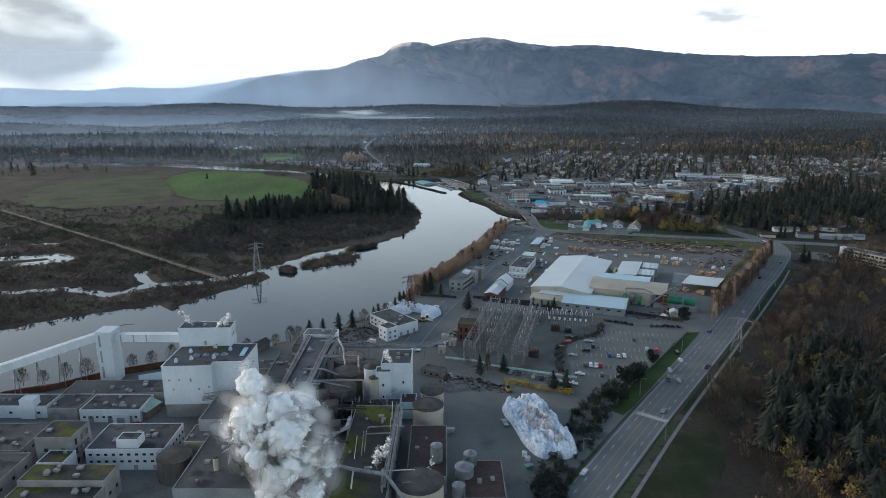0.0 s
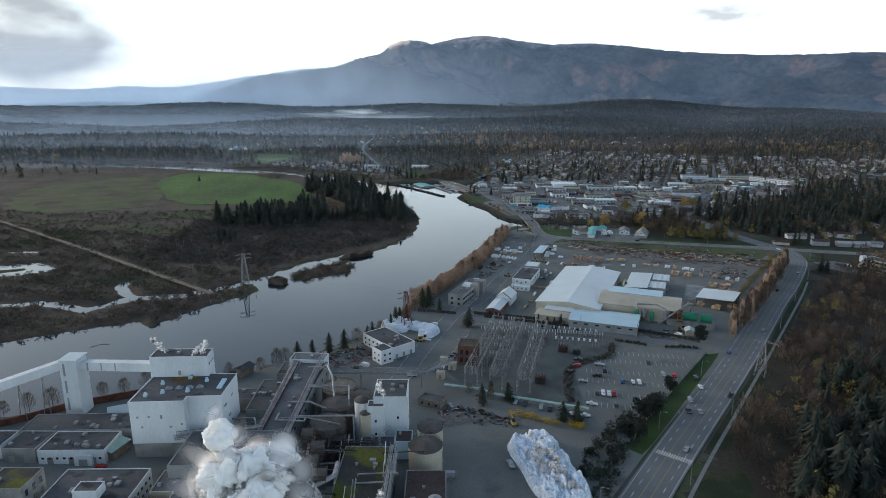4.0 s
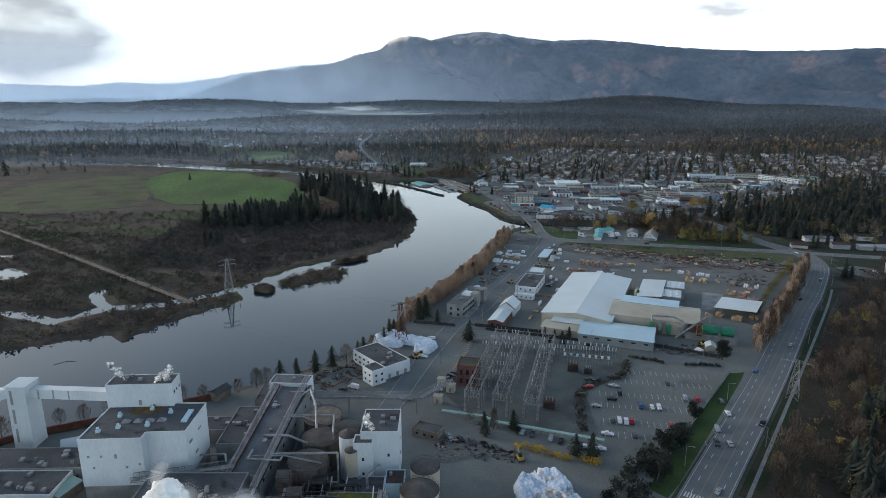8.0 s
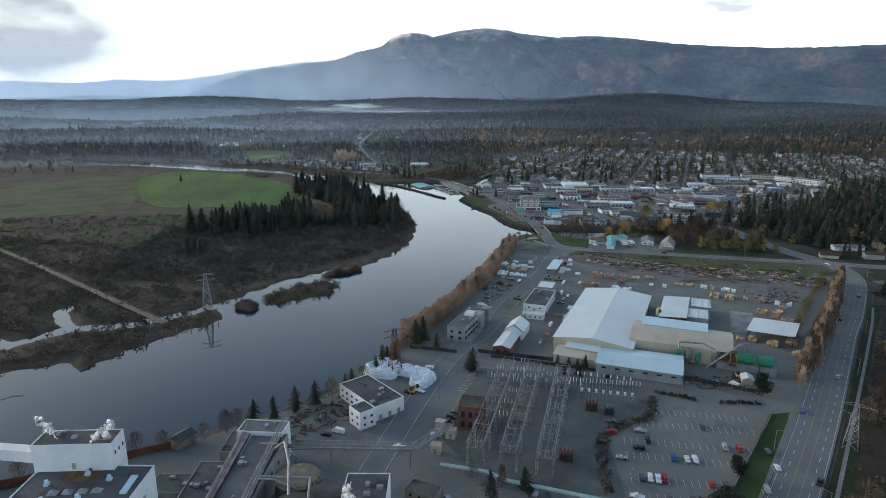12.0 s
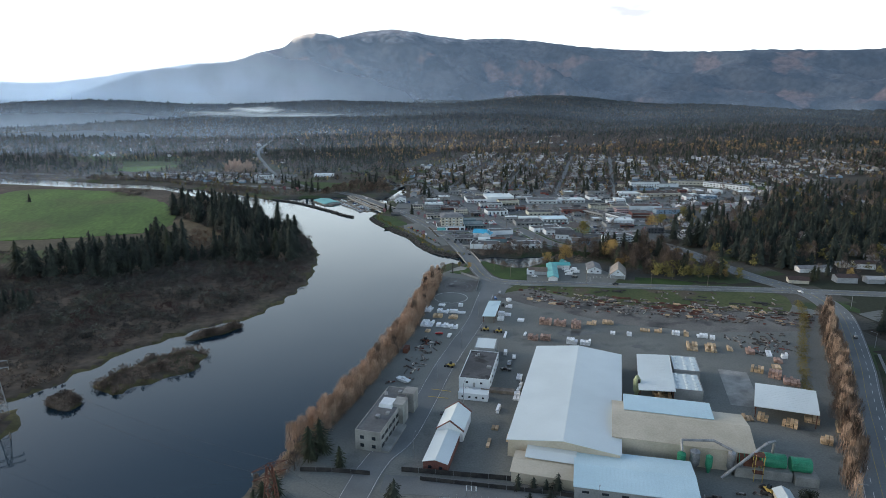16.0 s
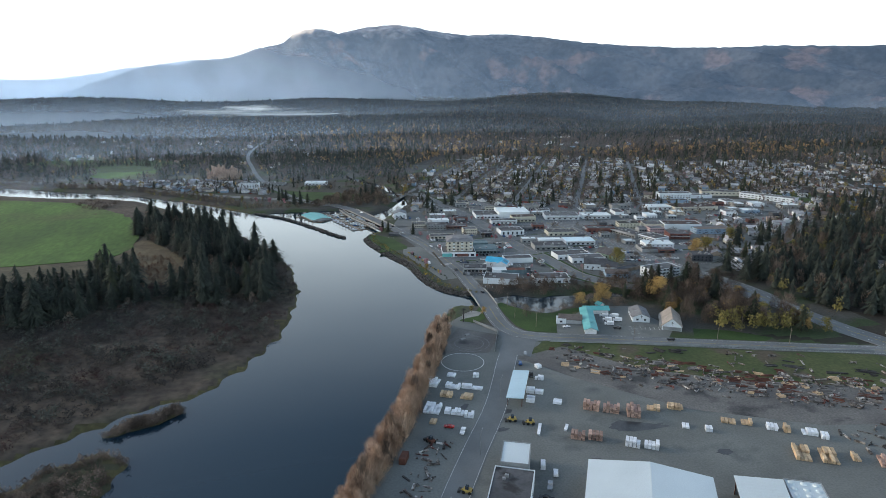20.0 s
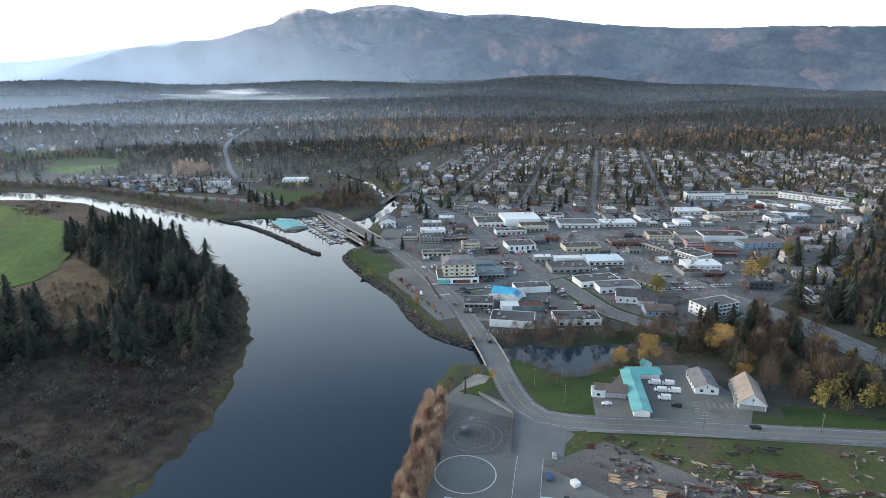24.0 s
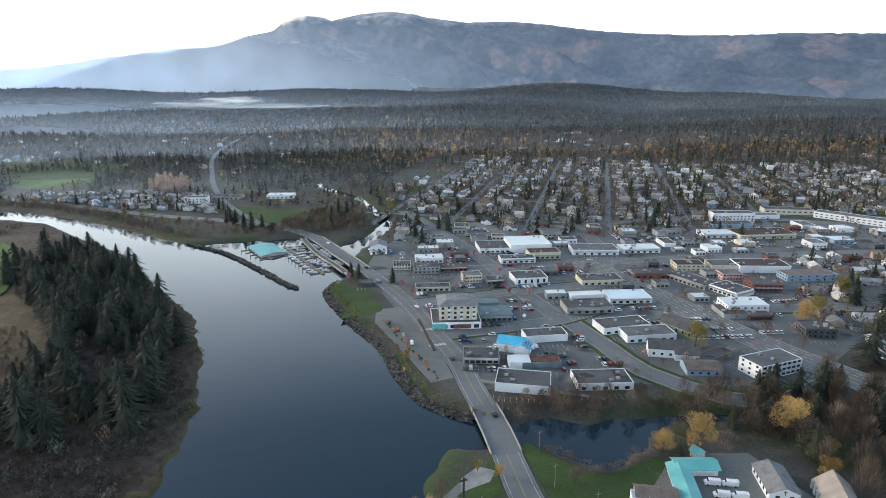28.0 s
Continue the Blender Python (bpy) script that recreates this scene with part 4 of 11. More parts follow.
# ---- plants ----
def conifer_mesh(seed, h, r, layers, per, clear=0.1):
    """Crown of a conifer: loose whorls of narrow drooping boughs, as vertices and triangles."""
    g = np.random.default_rng(seed)
    v, f = [], []
    lean = g.uniform(-0.03, 0.03, 2)
    sect = g.uniform(0.5, 1.35, 5)
    for i in range(layers):
        t = i / layers
        z = h * (clear + (1 - clear) * t)
        rr = r * g.uniform(0.72, 1.2) * (1 - t) ** 0.66 * (1.0 - 0.35 * max(0.0, 0.18 - t) / 0.18)
        cx, cy = lean * z
        for k in range(per):
            a = g.uniform(0, 6.283)
            q = rr * g.uniform(0.3, 1.3) * sect[int(a / 1.2567) % 5] + 0.15
            w = min(0.9, (0.35 + 0.05 * h / layers) / max(q, 0.3)) * g.uniform(0.7, 1.7) * 13 / per
            dz, up = q * g.uniform(0.15, 0.5), h * (1 - clear) / layers * g.uniform(0.6, 1.6)
            z0 = z + g.uniform(-0.5, 0.5) * h / layers
            n = len(v)
            v += [(cx, cy, z0 + up), (cx + q * 0.8 * math.cos(a - w), cy + q * 0.8 * math.sin(a - w), z0 - dz * 0.6), (cx + q * 1.15 * math.cos(a), cy + q * 1.15 * math.sin(a), z0 - dz), (cx + q * 0.8 * math.cos(a + w), cy + q * 0.8 * math.sin(a + w), z0 - dz * 0.6)]
            f += [(n, n + 1, n + 2), (n, n + 2, n + 3)]
    if layers > 6:
        for i in range(4):
            z0, z1, r0 = h * (clear + 0.21 * i * (1 - clear)), h * min(0.97, clear + (0.21 * i + 0.42) * (1 - clear)), r * (0.55 - 0.12 * i)
            n = len(v)
            v += [(r0 * g.uniform(0.75, 1.1) * math.cos(k * 0.8976), r0 * g.uniform(0.75, 1.1) * math.sin(k * 0.8976), z0 + g.uniform(-0.5, 0.5)) for k in range(7)] + [(*(lean * z1), z1)]
            f += [(n + k, n + (k + 1) % 7, n + 7) for k in range(7)]
    return np.array(v), np.array(f)


def twig_mesh(seed, h, r, count, width, low=0.25, column=False):
    """Crown of a bare tree: many thin upward twigs on a few limbs."""
    g = np.random.default_rng(seed)
    v, f = [], []
    for i in range(count):
        t = g.uniform(0, 1) ** 0.8
        z = h * (low + (1 - low) * t * 0.86)
        env = r * (0.95 - 0.5 * t if column else math.sin(math.pi * min(0.97, 0.22 + 0.72 * t)) ** 0.8)
        a, q = g.uniform(0, 6.283), env * math.sqrt(g.uniform(0.02, 1))
        x, y = q * math.cos(a), q * math.sin(a)
        ln = h * g.uniform(0.1, 0.2)
        out = g.uniform(0.15, 0.6) * (0.4 if column else 1)
        dx, dy, dz = math.cos(a) * out * ln, math.sin(a) * out * ln, ln * (1 - 0.35 * out)
        b = g.uniform(0, 3.14)
        wx, wy = width * math.cos(b), width * math.sin(b)
        n = len(v)
        v += [(x - wx - dx * .4, y - wy - dy * .4, z - dz * .4), (x + wx, y + wy, z), (x + dx, y + dy, min(z + dz, h))]
        f.append((n, n + 1, n + 2))
    return np.array(v), np.array(f)


def leaf_mesh(seed, h, r, count, size, low=0.22):
    """Leafy crown of loose clumps with gaps and an uneven outline."""
    g = np.random.default_rng(seed)
    hubs = [(g.uniform(0, 6.283), g.uniform(0.05, 0.72), g.uniform(low + 0.14, 0.88), g.uniform(0.28, 0.5)) for _ in range(14)]
    v, f = [], []
    for i in range(count):
        a, q, t, s = hubs[i % 14]
        d = g.normal(0, 1, 3)
        d /= np.linalg.norm(d) + 1e-6
        c = np.array((r * q * math.cos(a), r * q * math.sin(a), h * t)) + d * r * s * g.uniform(0.6, 1.1)
        c[2] = max(h * low, min(h, c[2]))
        e, u = g.normal(0, 1, 3), g.normal(0, 1, 3)
        e *= size / (np.linalg.norm(e) + 1e-6)
        u *= size / (np.linalg.norm(u) + 1e-6)
        n = len(v)
        v += [c - e * 0.6, c + u * 0.5, c + e * 0.6, c - u * 0.5]
        f += [(n, n + 1, n + 2), (n, n + 2, n + 3)]
    return np.array(v), np.array(f)


def trunk_bm(seed, h, r, limbs=0, spread=2.5):
    g = random.Random(seed)
    bm = drum(BM(), 0, 0, -0.4, h, r, r * 0.25, 7)
    for i in range(limbs):
        a, z = 6.283 * i / limbs + g.uniform(-0.4, 0.4), h * g.uniform(0.3, 0.75)
        s = spread * g.uniform(0.6, 1.0)
        p, q = Vector((0, 0, z)), Vector((s * math.cos(a), s * math.sin(a), z + s * g.uniform(0.8, 1.5)))
        rod(bm, p, q, r * 0.32, 5), rod(bm, q, q + Vector((math.cos(a + .5), math.sin(a + .5), 1.6)) * s * 0.5, r * 0.16, 4)
    return bm


def np_mesh(name, v, f, mat):
    me = bpy.data.meshes.new(name)
    n, k = len(v), f.shape[1]
    me.vertices.add(n)
    me.vertices.foreach_set("co", np.ascontiguousarray(v, np.float32).ravel())
    me.loops.add(f.size)
    me.loops.foreach_set("vertex_index", np.ascontiguousarray(f, np.int32).ravel())
    me.polygons.add(len(f))
    me.polygons.foreach_set("loop_start", np.arange(0, f.size, k, dtype=np.int32))
    me.materials.append(mat)
    me.update(calc_edges=True)
    return me


def scatter(name, variants, xy, sizes, mat, label, category, seed=1, z=None, squeeze=None):
    """One joined mass of plants too many to count."""
    g = np.random.default_rng(seed)
    V, F, off = [], [], 0
    pick = g.integers(0, len(variants), len(xy))
    ang = g.uniform(0, 6.283, len(xy))
    zz = np.zeros(len(xy)) if z is None else z
    for k, (v, f) in enumerate(variants):
        sel = np.where(pick == k)[0]
        if not len(sel):
            continue
        c, s, q = np.cos(ang[sel])[:, None], np.sin(ang[sel])[:, None], sizes[sel][:, None]
        X = (v[None, :, 0] * c - v[None, :, 1] * s) * q + xy[sel, 0][:, None]
        Y = (v[None, :, 0] * s + v[None, :, 1] * c) * q + xy[sel, 1][:, None]
        Z = v[None, :, 2] * q * g.uniform(0.8, 1.2, (len(sel), 1)) + zz[sel][:, None]
        V.append(np.stack([X, Y, Z], -1).reshape(-1, 3))
        F.append((f[None] + (np.arange(len(sel)) * len(v))[:, None, None]).reshape(-1, 3) + off)
        off += len(V[-1])
    ob = new(name, np_mesh(name, np.concatenate(V), np.concatenate(F), mat))
    return tagged(ob, label, category, "", "stuff")


def spots(seed, poly, count, clump=0.0, cell=40.0, avoid=(), shore=2.0):
    """Random places within an outline, kept off the water, in clumps if wanted."""
    g = np.random.default_rng(seed)
    xs, ys = [p[0] for p in poly], [p[1] for p in poly]
    n = count * 8
    x, y = g.uniform(min(xs), max(xs), n), g.uniform(min(ys), max(ys), n)
    ok = inside(x, y, poly) & (river_depth(x, y) > shore)
    for a in avoid:
        ok &= ~inside(x, y, a) if isinstance(a, list) else away(x, y, a[0]) > a[1]
    if clump:
        d = np.sin(x / cell + 1.3 * np.sin(y / cell * 0.8)) * np.sin(y / cell * 1.1 + 1.1 * np.sin(x / cell * 0.7 + 2)) + g.normal(0, 0.35, n)
        ok &= d > clump - 0.6
    return np.stack([x, y], -1)[ok][:count]


CON = [conifer_mesh(s, 17.0 + (s % 3), 6.8, 19, 15) for s in range(6)]
CON_MID = [conifer_mesh(20 + s, 17, 6.2, 10, 9) for s in range(5)]
CON_FAR = [conifer_mesh(40 + s, 16, 4.6, 4, 5, 0.0) for s in range(5)]
BARE = [twig_mesh(60 + s, 12, 4.3, 420, 0.09, 0.12) for s in range(5)]
THIN = [twig_mesh(160 + s, 13, 3.8, 420, 0.07, 0.1) for s in range(5)]
BARE_FAR = [twig_mesh(70 + s, 12, 4.8, 26, 0.75, 0.05) for s in range(4)]
COLUMN = [twig_mesh(80 + s, 15, 3.2, 420, 0.1, 0.02, True) for s in range(5)]
LEAFY = [leaf_mesh(90 + s, 10, 4.2, 760, 0.6) for s in range(4)]
PINE = [leaf_mesh(190 + s, 10, 4.2, 2200, 0.5) for s in range(3)]
GOLDEN = [leaf_mesh(290 + s, 10, 4.4, 5200, 0.26) for s in range(3)]
LEAFY_FAR = [leaf_mesh(100 + s, 11, 4.6, 26, 2.3, 0.05) for s in range(4)]
BARE_MID = [twig_mesh(65 + s, 13, 4.2, 150, 0.13, 0.06) for s in range(5)]
LEAFY_MID = [leaf_mesh(95 + s, 10, 4.2, 130, 1.0) for s in range(4)]
BUSH = [leaf_mesh(110 + s, 3.0, 2.9, 20, 1.1, 0.0) for s in range(6)]
THICKET = [leaf_mesh(117 + s, 2.8, 2.6, 44, 0.55, 0.0) for s in range(6)]
BRUSH = [twig_mesh(115 + s, 3.4, 2.7, 75, 0.1, 0.0) for s in range(6)]
SHRUB = [leaf_mesh(120 + s, 2.2, 1.7, 110, 0.35, 0.0) for s in range(3)]

TREE_KINDS = {}
for kind_, name_, label_, crowns, mat_, th, tr_, limbs_ in (
        ("conifer", "spruce_tree", "tall dark green spruce with drooping boughs", CON, M_CONIFER, 18, 0.35, 0),
        ("olive", "fir_tree", "olive green fir with a broad uneven crown", CON, M_CONIFER2, 18, 0.4, 0),
        ("bare", "bare_tree", "leafless brown tree with fine twigs", BARE, M_TWIG, 9, 0.22, 6),
        ("poplar", "poplar_tree", "slim leafless poplar with orange-brown twigs", COLUMN, M_POPLAR, 12, 0.16, 0),
        ("poplar_grey", "poplar_tree", "slim leafless poplar with grey-brown twigs", COLUMN, M_TWIG, 12, 0.16, 0),
        ("pine", "pine_tree", "broad dark green pine with a ragged crown", PINE, M_CONIFER, 7, 0.3, 5),
        ("gold", "willow_tree", "round tree with golden yellow leaves", GOLDEN, M_GOLD, 7, 0.28, 5),
        ("olive_leaf", "leafy_tree", "broad tree with olive green spring leaves", GOLDEN, M_OLIVE, 7, 0.28, 5),
        ("blossom", "cherry_tree", "small cherry tree in pink blossom", LEAFY, M_BLOSSOM, 6, 0.2, 5),
        ("shrub", "shrub", "rounded yellow flowering shrub", SHRUB, M_YSHRUB, 1.2, 0.1, 0),
        ("green_shrub", "shrub", "dark green rounded shrub", SHRUB, M_CONIFER2, 1.2, 0.1, 0)):
    made = []
    for i_, (v_, f_) in enumerate(crowns):
        bm = trunk_bm(i_, th, tr_, limbs_)
        tm = bpy.data.meshes.new("trunk")
        bm.to_mesh(tm)
        bm.free()
        tm.materials.append(M_BARK)
        made.append((tm, np_mesh("crown", v_, f_, mat_)))
    TREE_KINDS[kind_] = (name_, label_, made)
tree_rng = random.Random(5)


def tree(kind, x, y, size=1.0, z=0.0, group=""):
    name, label, made = TREE_KINDS[kind]
    tm, cm = made[tree_rng.randrange(len(made))]
    ob = thing(name, x, y, tree_rng.uniform(0, 360), label, "shrub" if "shrub" in name else "tree", z, group)
    ob.scale = (size * tree_rng.uniform(0.9, 1.1), size * tree_rng.uniform(0.9, 1.1), size * tree_rng.uniform(0.92, 1.08))
    part("trunk", tm, None, ob), part("crown", cm, None, ob)
    return ob


# peninsula spruces
PENINSULA = [(-205, 748), (-150, 735), (-109, 742), (-61, 782), (-20, 752), (10, 754), (15, 829), (8, 888), (-28, 955), (-76, 1040), (-112, 1085), (-146, 1085), (-134, 1000), (-117, 931), (-112, 850), (-145, 812), (-195, 792)]
pen = spots(3, PENINSULA, 470, 0.35, 18, avoid=(CLEARING,))
near_ = pen[:, 1] < 830
for x, y in pen[near_][:60]:
    tree(tree_rng.choice(("conifer", "conifer", "olive")), x, y, tree_rng.choice((0.45, 0.7, 1.0, 1.25, 1.5)) * tree_rng.uniform(0.85, 1.1), -1.0, "spruces on the peninsula")
rest = np.concatenate([pen[near_][60:], pen[~near_]])
scatter("spruce_wood", CON, rest, np.random.default_rng(1).choice((0.4, 0.55, 0.75, 0.9, 1.05, 1.35), len(rest)), M_CONIFER, "dense dark spruce wood on the peninsula", "wood", 4, np.full(len(rest), -1.0))
cb_ = spots(251, [(-110, 905), (-80, 890), (-60, 850), (-66, 822), (-88, 818), (-110, 858)], 230, 0.0)
scatter("clearing_brush", BARE_MID, cb_, np.random.default_rng(252).uniform(.14, .34, len(cb_)), surf("russet brush", (0.075, 0.043, 0.03), (0.14, 0.08, 0.055), 0.06, 0.95, island=0.3), "russet leafless brush on the clearing", "brush", 253, np.full(len(cb_), -0.7))
pb_ = spots(5, PENINSULA, 260, 0.2, 20, avoid=(CLEARING,))
scatter("bare_wood", BARE_MID, pb_, np.random.default_rng(6).uniform(0.35, 0.8, len(pb_)), M_TWIG, "leafless trees among the peninsula spruces", "wood", 7, np.full(len(pb_), -1.0))
for cx, cy, n_t, rad in ((-172, 672, 6, 9), (-128, 745, 3, 8), (-455, 610, 2, 6), (-330, 1120, 1, 1)):
    for i in range(n_t):
        tree("conifer", cx + tree_rng.uniform(-rad, rad), cy + tree_rng.uniform(-rad, rad), tree_rng.uniform(0.6, 0.85), -1.0, "spruces in the marsh")
# marsh bushes and reeds
MARSH = [(-700, 300), (-420, 310), (-250, 395), (-150, 430), (-100, 500), (-90, 560), (20, 690), (30, 780), (10, 900), (-20, 960), (-120, 1120), (-240, 1230), (-260, 1190), (-125, 990), (-110, 850), (-300, 840), (-430, 830), (-700, 1000)]
mb = spots(7, MARSH, 6800, 0.0, 30, shore=4)
mb = mb[~((mb[:, 0] > -200) & (mb[:, 1] > 560))]
scatter("marsh_bushes", BUSH, mb, np.random.default_rng(2).uniform(0.5, 1.25, len(mb)), M_BUSH, "low leafless brown bushes over the marsh", "bushes", 8, np.full(len(mb), -1.3))
mn_ = spots(245, [(-330, 262), (-250, 395), (-150, 430), (-100, 500), (-95, 560), (-200, 570), (-240, 700), (-420, 760), (-480, 420)], 3000, 0.1, 22, shore=4.5)
scatter("marsh_bushes", BUSH, mn_, np.random.default_rng(246).uniform(0.6, 1.3, len(mn_)), M_BUSH, "low grey-brown scrub over the near marsh", "bushes", 247, np.full(len(mn_), -1.3))
near_b = spots(9, [(-110, 560), (20, 690), (32, 780), (26, 840), (10, 905), (-30, 970), (-110, 1100), (-130, 1090), (-100, 980), (-90, 850), (-140, 800), (-230, 780), (-240, 600)], 4600, 0.0, 16, shore=2.5, avoid=(CLEARING,))
scatter("marsh_bushes", THICKET, near_b, np.random.default_rng(3).uniform(0.6, 1.5, len(near_b)), M_WILLOW, "thicket of grey-brown marsh willow", "bushes", 10, np.full(len(near_b), -1.2))
wl_ = spots(231, [(-110, 575), (10, 690), (26, 780), (20, 850), (-60, 800), (-120, 770), (-230, 740), (-240, 610)], 520, 0.3, 17, shore=7, avoid=(CLEARING,))
scatter("marsh_bushes", THICKET, wl_, np.random.default_rng(232).uniform(1.1, 2.0, len(wl_)), surf("grey-green willow", (0.045, 0.05, 0.042), (0.1, 0.105, 0.088), 0.06, 0.95, fine=0.4, island=0.3), "grey-green clumps of marsh willow", "bushes", 233, np.full(len(wl_), -1.2))
isle_b = np.concatenate([spots(11 + i, isle, 330, 0, shore=0.6) for i, isle in enumerate(ISLES[:3])])
scatter("isle_bushes", THICKET, isle_b, np.random.default_rng(4).uniform(0.5, 1.2, len(isle_b)), M_TWIG, "brown bushes on small river islands", "bushes", 12, np.full(len(isle_b), -1.8))
# poplars between river and yard
BANKROW = [(6, 432), (20, 456), (36, 482), (57, 523), (79, 567), (97, 613), (112, 652), (122, 684)]
row = curve_line(BANKROW, 1.0)
for i in range(0, len(row), 3):
    if i < 40 and i % 9:
        continue
    for k in range(1):
        tree(tree_rng.choice(("poplar", "poplar", "poplar_grey")), row[i][0] + tree_rng.uniform(-6.5, 1.5), row[i][1] + tree_rng.uniform(-1.8, 1.8), tree_rng.uniform(0.5, 0.95), -0.6, "poplar row along the river bank")
bank_s = np.array([(x + dx, y) for x, y in row for dx in np.random.default_rng(int(y)).uniform(-5, 2, 4)])
scatter("bank_shrubs", BRUSH, bank_s, np.random.default_rng(5).uniform(0.5, 1.0, len(bank_s)), M_POPLAR, "low orange-brown bank shrubs", "bushes", 13, np.full(len(bank_s), -1.0))
row = curve_line(BANKROW, 1.0)
cp_ = np.array([(row[i][0] + tree_rng.uniform(-6, 1), row[i][1] + tree_rng.uniform(-1, 1)) for i in range(30, len(row), 2)])
scatter("poplar_saplings", COLUMN, cp_, np.random.default_rng(51).uniform(.3, .7, len(cp_)), M_POPLAR, "thicket of poplar saplings on the bank", "bushes", 52, np.full(len(cp_), -0.6))
hz_ = np.array([(row[i][0] + tree_rng.uniform(-8, 1.5), row[i][1] + tree_rng.uniform(-1.5, 1.5)) for i in range(36, len(row)) for _ in (0, 1)])
scatter("poplar_saplings", THIN, hz_, np.random.default_rng(53).uniform(.4, .9, len(hz_)), M_POPLAR, "soft orange-brown poplar thicket along the river bank", "bushes", 54, np.full(len(hz_), -0.6))
# trees between yard and highway
row = curve_line([(205, 386), (262, 452), (312, 514), (336, 545)], 1.0)
for i in range(0, len(row), 3):
    tree("poplar_grey" if i % 6 else "poplar", row[i][0] + 7.5 + tree_rng.uniform(-2.5, 2.5), row[i][1] - 3 + tree_rng.uniform(-2, 2), tree_rng.uniform(0.75, 1.15), 0, "poplar row beside the highway")
hz_ = np.array([(row[i][0] + 4 + tree_rng.uniform(0, 6), row[i][1] - 3 + tree_rng.uniform(-3, 3)) for i in range(50, len(row), 2)])
scatter("poplar_saplings", THIN, hz_, np.random.default_rng(55).uniform(.6, 1.0, len(hz_)), M_TWIG, "soft grey-brown poplar thicket beside the highway", "bushes", 56)
# hedges and rough strips round the car park
for nm_, ln_, wd_, mt_, lb_ in (("hedge", [(137, 378), (145, 375), (152, 370)], 1.0, M_CONIFER2, "clipped dark green hedge at the car park"), ("hedge", [(163, 366), (171, 366), (180, 364)], 1.0, M_CONIFER2, "low dark green hedge at the car park"), ("rough_strip", [(133, 374), (124, 356), (100, 343), (88, 304)], 2.2, M_BUSH, "brown weeds and brambles between gravel and car park")):
    hp_ = np.array([(x + tree_rng.uniform(-wd_, wd_), y + tree_rng.uniform(-wd_, wd_)) for x, y in curve_line(ln_, 0.8) for _ in (0, 1)])
    scatter(nm_, SHRUB, hp_, np.random.default_rng(57).uniform(.45, .8, len(hp_)), mt_, lb_, "bushes", 58)
# wood east of the highway
EASTWOOD = [(146, 262), (189, 311), (260, 395), (312, 452), (350, 485), (430, 560), (620, 620), (760, 560), (700, 300), (420, 60), (160, 90), (118, 150), (132, 190), (142, 215), (146, 245)]
ew = spots(21, EASTWOOD, 2500, 0.0, 22)
nearw = (ew[:, 0] - 0.85 * ew[:, 1] < -30) & (ew[:, 1] < 480)
for x, y in ew[nearw][:60]:
    tree("bare", x, y, tree_rng.uniform(0.6, 1.05), 0, "leafless trees beside the highway")
rest = np.concatenate([ew[nearw][60:], ew[~nearw]])
scatter("bare_wood", BARE_MID, rest, np.random.default_rng(6).uniform(0.5, 1.35, len(rest)), M_DARKTWIG, "leafless brown wood east of the highway", "wood", 14)
ug = spots(22, EASTWOOD, 2600, 0, avoid=())
scatter("undergrowth", BUSH, ug, np.random.default_rng(7).uniform(0.6, 1.4, len(ug)), M_DARKTWIG, "brown undergrowth of the wood", "bushes", 15)
eg = spots(23, EASTWOOD, 330, 0.5, 26)
scatter("leafing_trees", LEAFY_MID, eg, np.random.default_rng(8).uniform(0.6, 1.1, len(eg)), M_OLIVE, "trees just coming into olive leaf", "wood", 16)
eg = spots(24, EASTWOOD, 120, 0.8, 22)
scatter("golden_trees", LEAFY_MID, eg, np.random.default_rng(8).uniform(0.5, 0.9, len(eg)), M_GOLD, "scattered golden-leaved trees", "wood", 16)
ec = spots(25, [(250, 250), (330, 330), (420, 430), (620, 560), (760, 500), (620, 260), (380, 120), (230, 150)], 420, 0.3, 34)
scatter("conifer_wood", CON_MID, ec, np.random.default_rng(9).uniform(0.6, 1.15, len(ec)), M_CONIFER, "dark conifers in the eastern wood", "wood", 17)
ec = spots(26, [(150, 212), (166, 250), (200, 290), (250, 330), (262, 290), (196, 215), (168, 175)], 110, 0.0, 14)
scatter("conifer_wood", CON_MID, ec, np.random.default_rng(10).uniform(0.6, 1.2, len(ec)), M_CONIFER, "dark conifers near the meadow", "wood", 27)
ec = spots(27, [(140, 160), (160, 215), (200, 215), (230, 190), (190, 110), (150, 120)], 60, 0)
scatter("golden_trees", LEAFY_MID, ec, np.random.default_rng(10).uniform(0.5, 1.0, len(ec)), M_GOLD, "golden trees near the meadow", "wood", 28)
ec = spots(28, [(140, 160), (160, 230), (260, 330), (300, 300), (190, 110)], 110, 0)
scatter("leafing_trees", LEAFY_MID, ec, np.random.default_rng(10).uniform(0.5, 1.1, len(ec)), M_OLIVE, "olive-leaved trees near the meadow", "wood", 29)
# wood between yard and town, and east of the boulevard
MIDWOOD = [(262, 696), (288, 660), (338, 628), (343, 640), (340, 690), (326, 735), (300, 733), (264, 731)]
mw = spots(31, MIDWOOD, 150, 0, shore=3)
for x, y in mw[:24]:
    tree("bare", x, y, tree_rng.uniform(0.9, 1.45), 0, "tall leafless trees behind the church")
for x, y in mw[70:82]:
    tree("olive", x, y, tree_rng.uniform(0.6, 0.95), 0, "conifers behind the church")
for x, y in mw[82:94]:
    tree("gold", x, y, tree_rng.uniform(0.7, 1.0), 0, "golden trees by the slough")
OUTWOOD = [(402, 622), (560, 600), (800, 860), (1000, 1000), (700, 1010), (600, 940), (500, 850), (432, 790), (395, 730)]
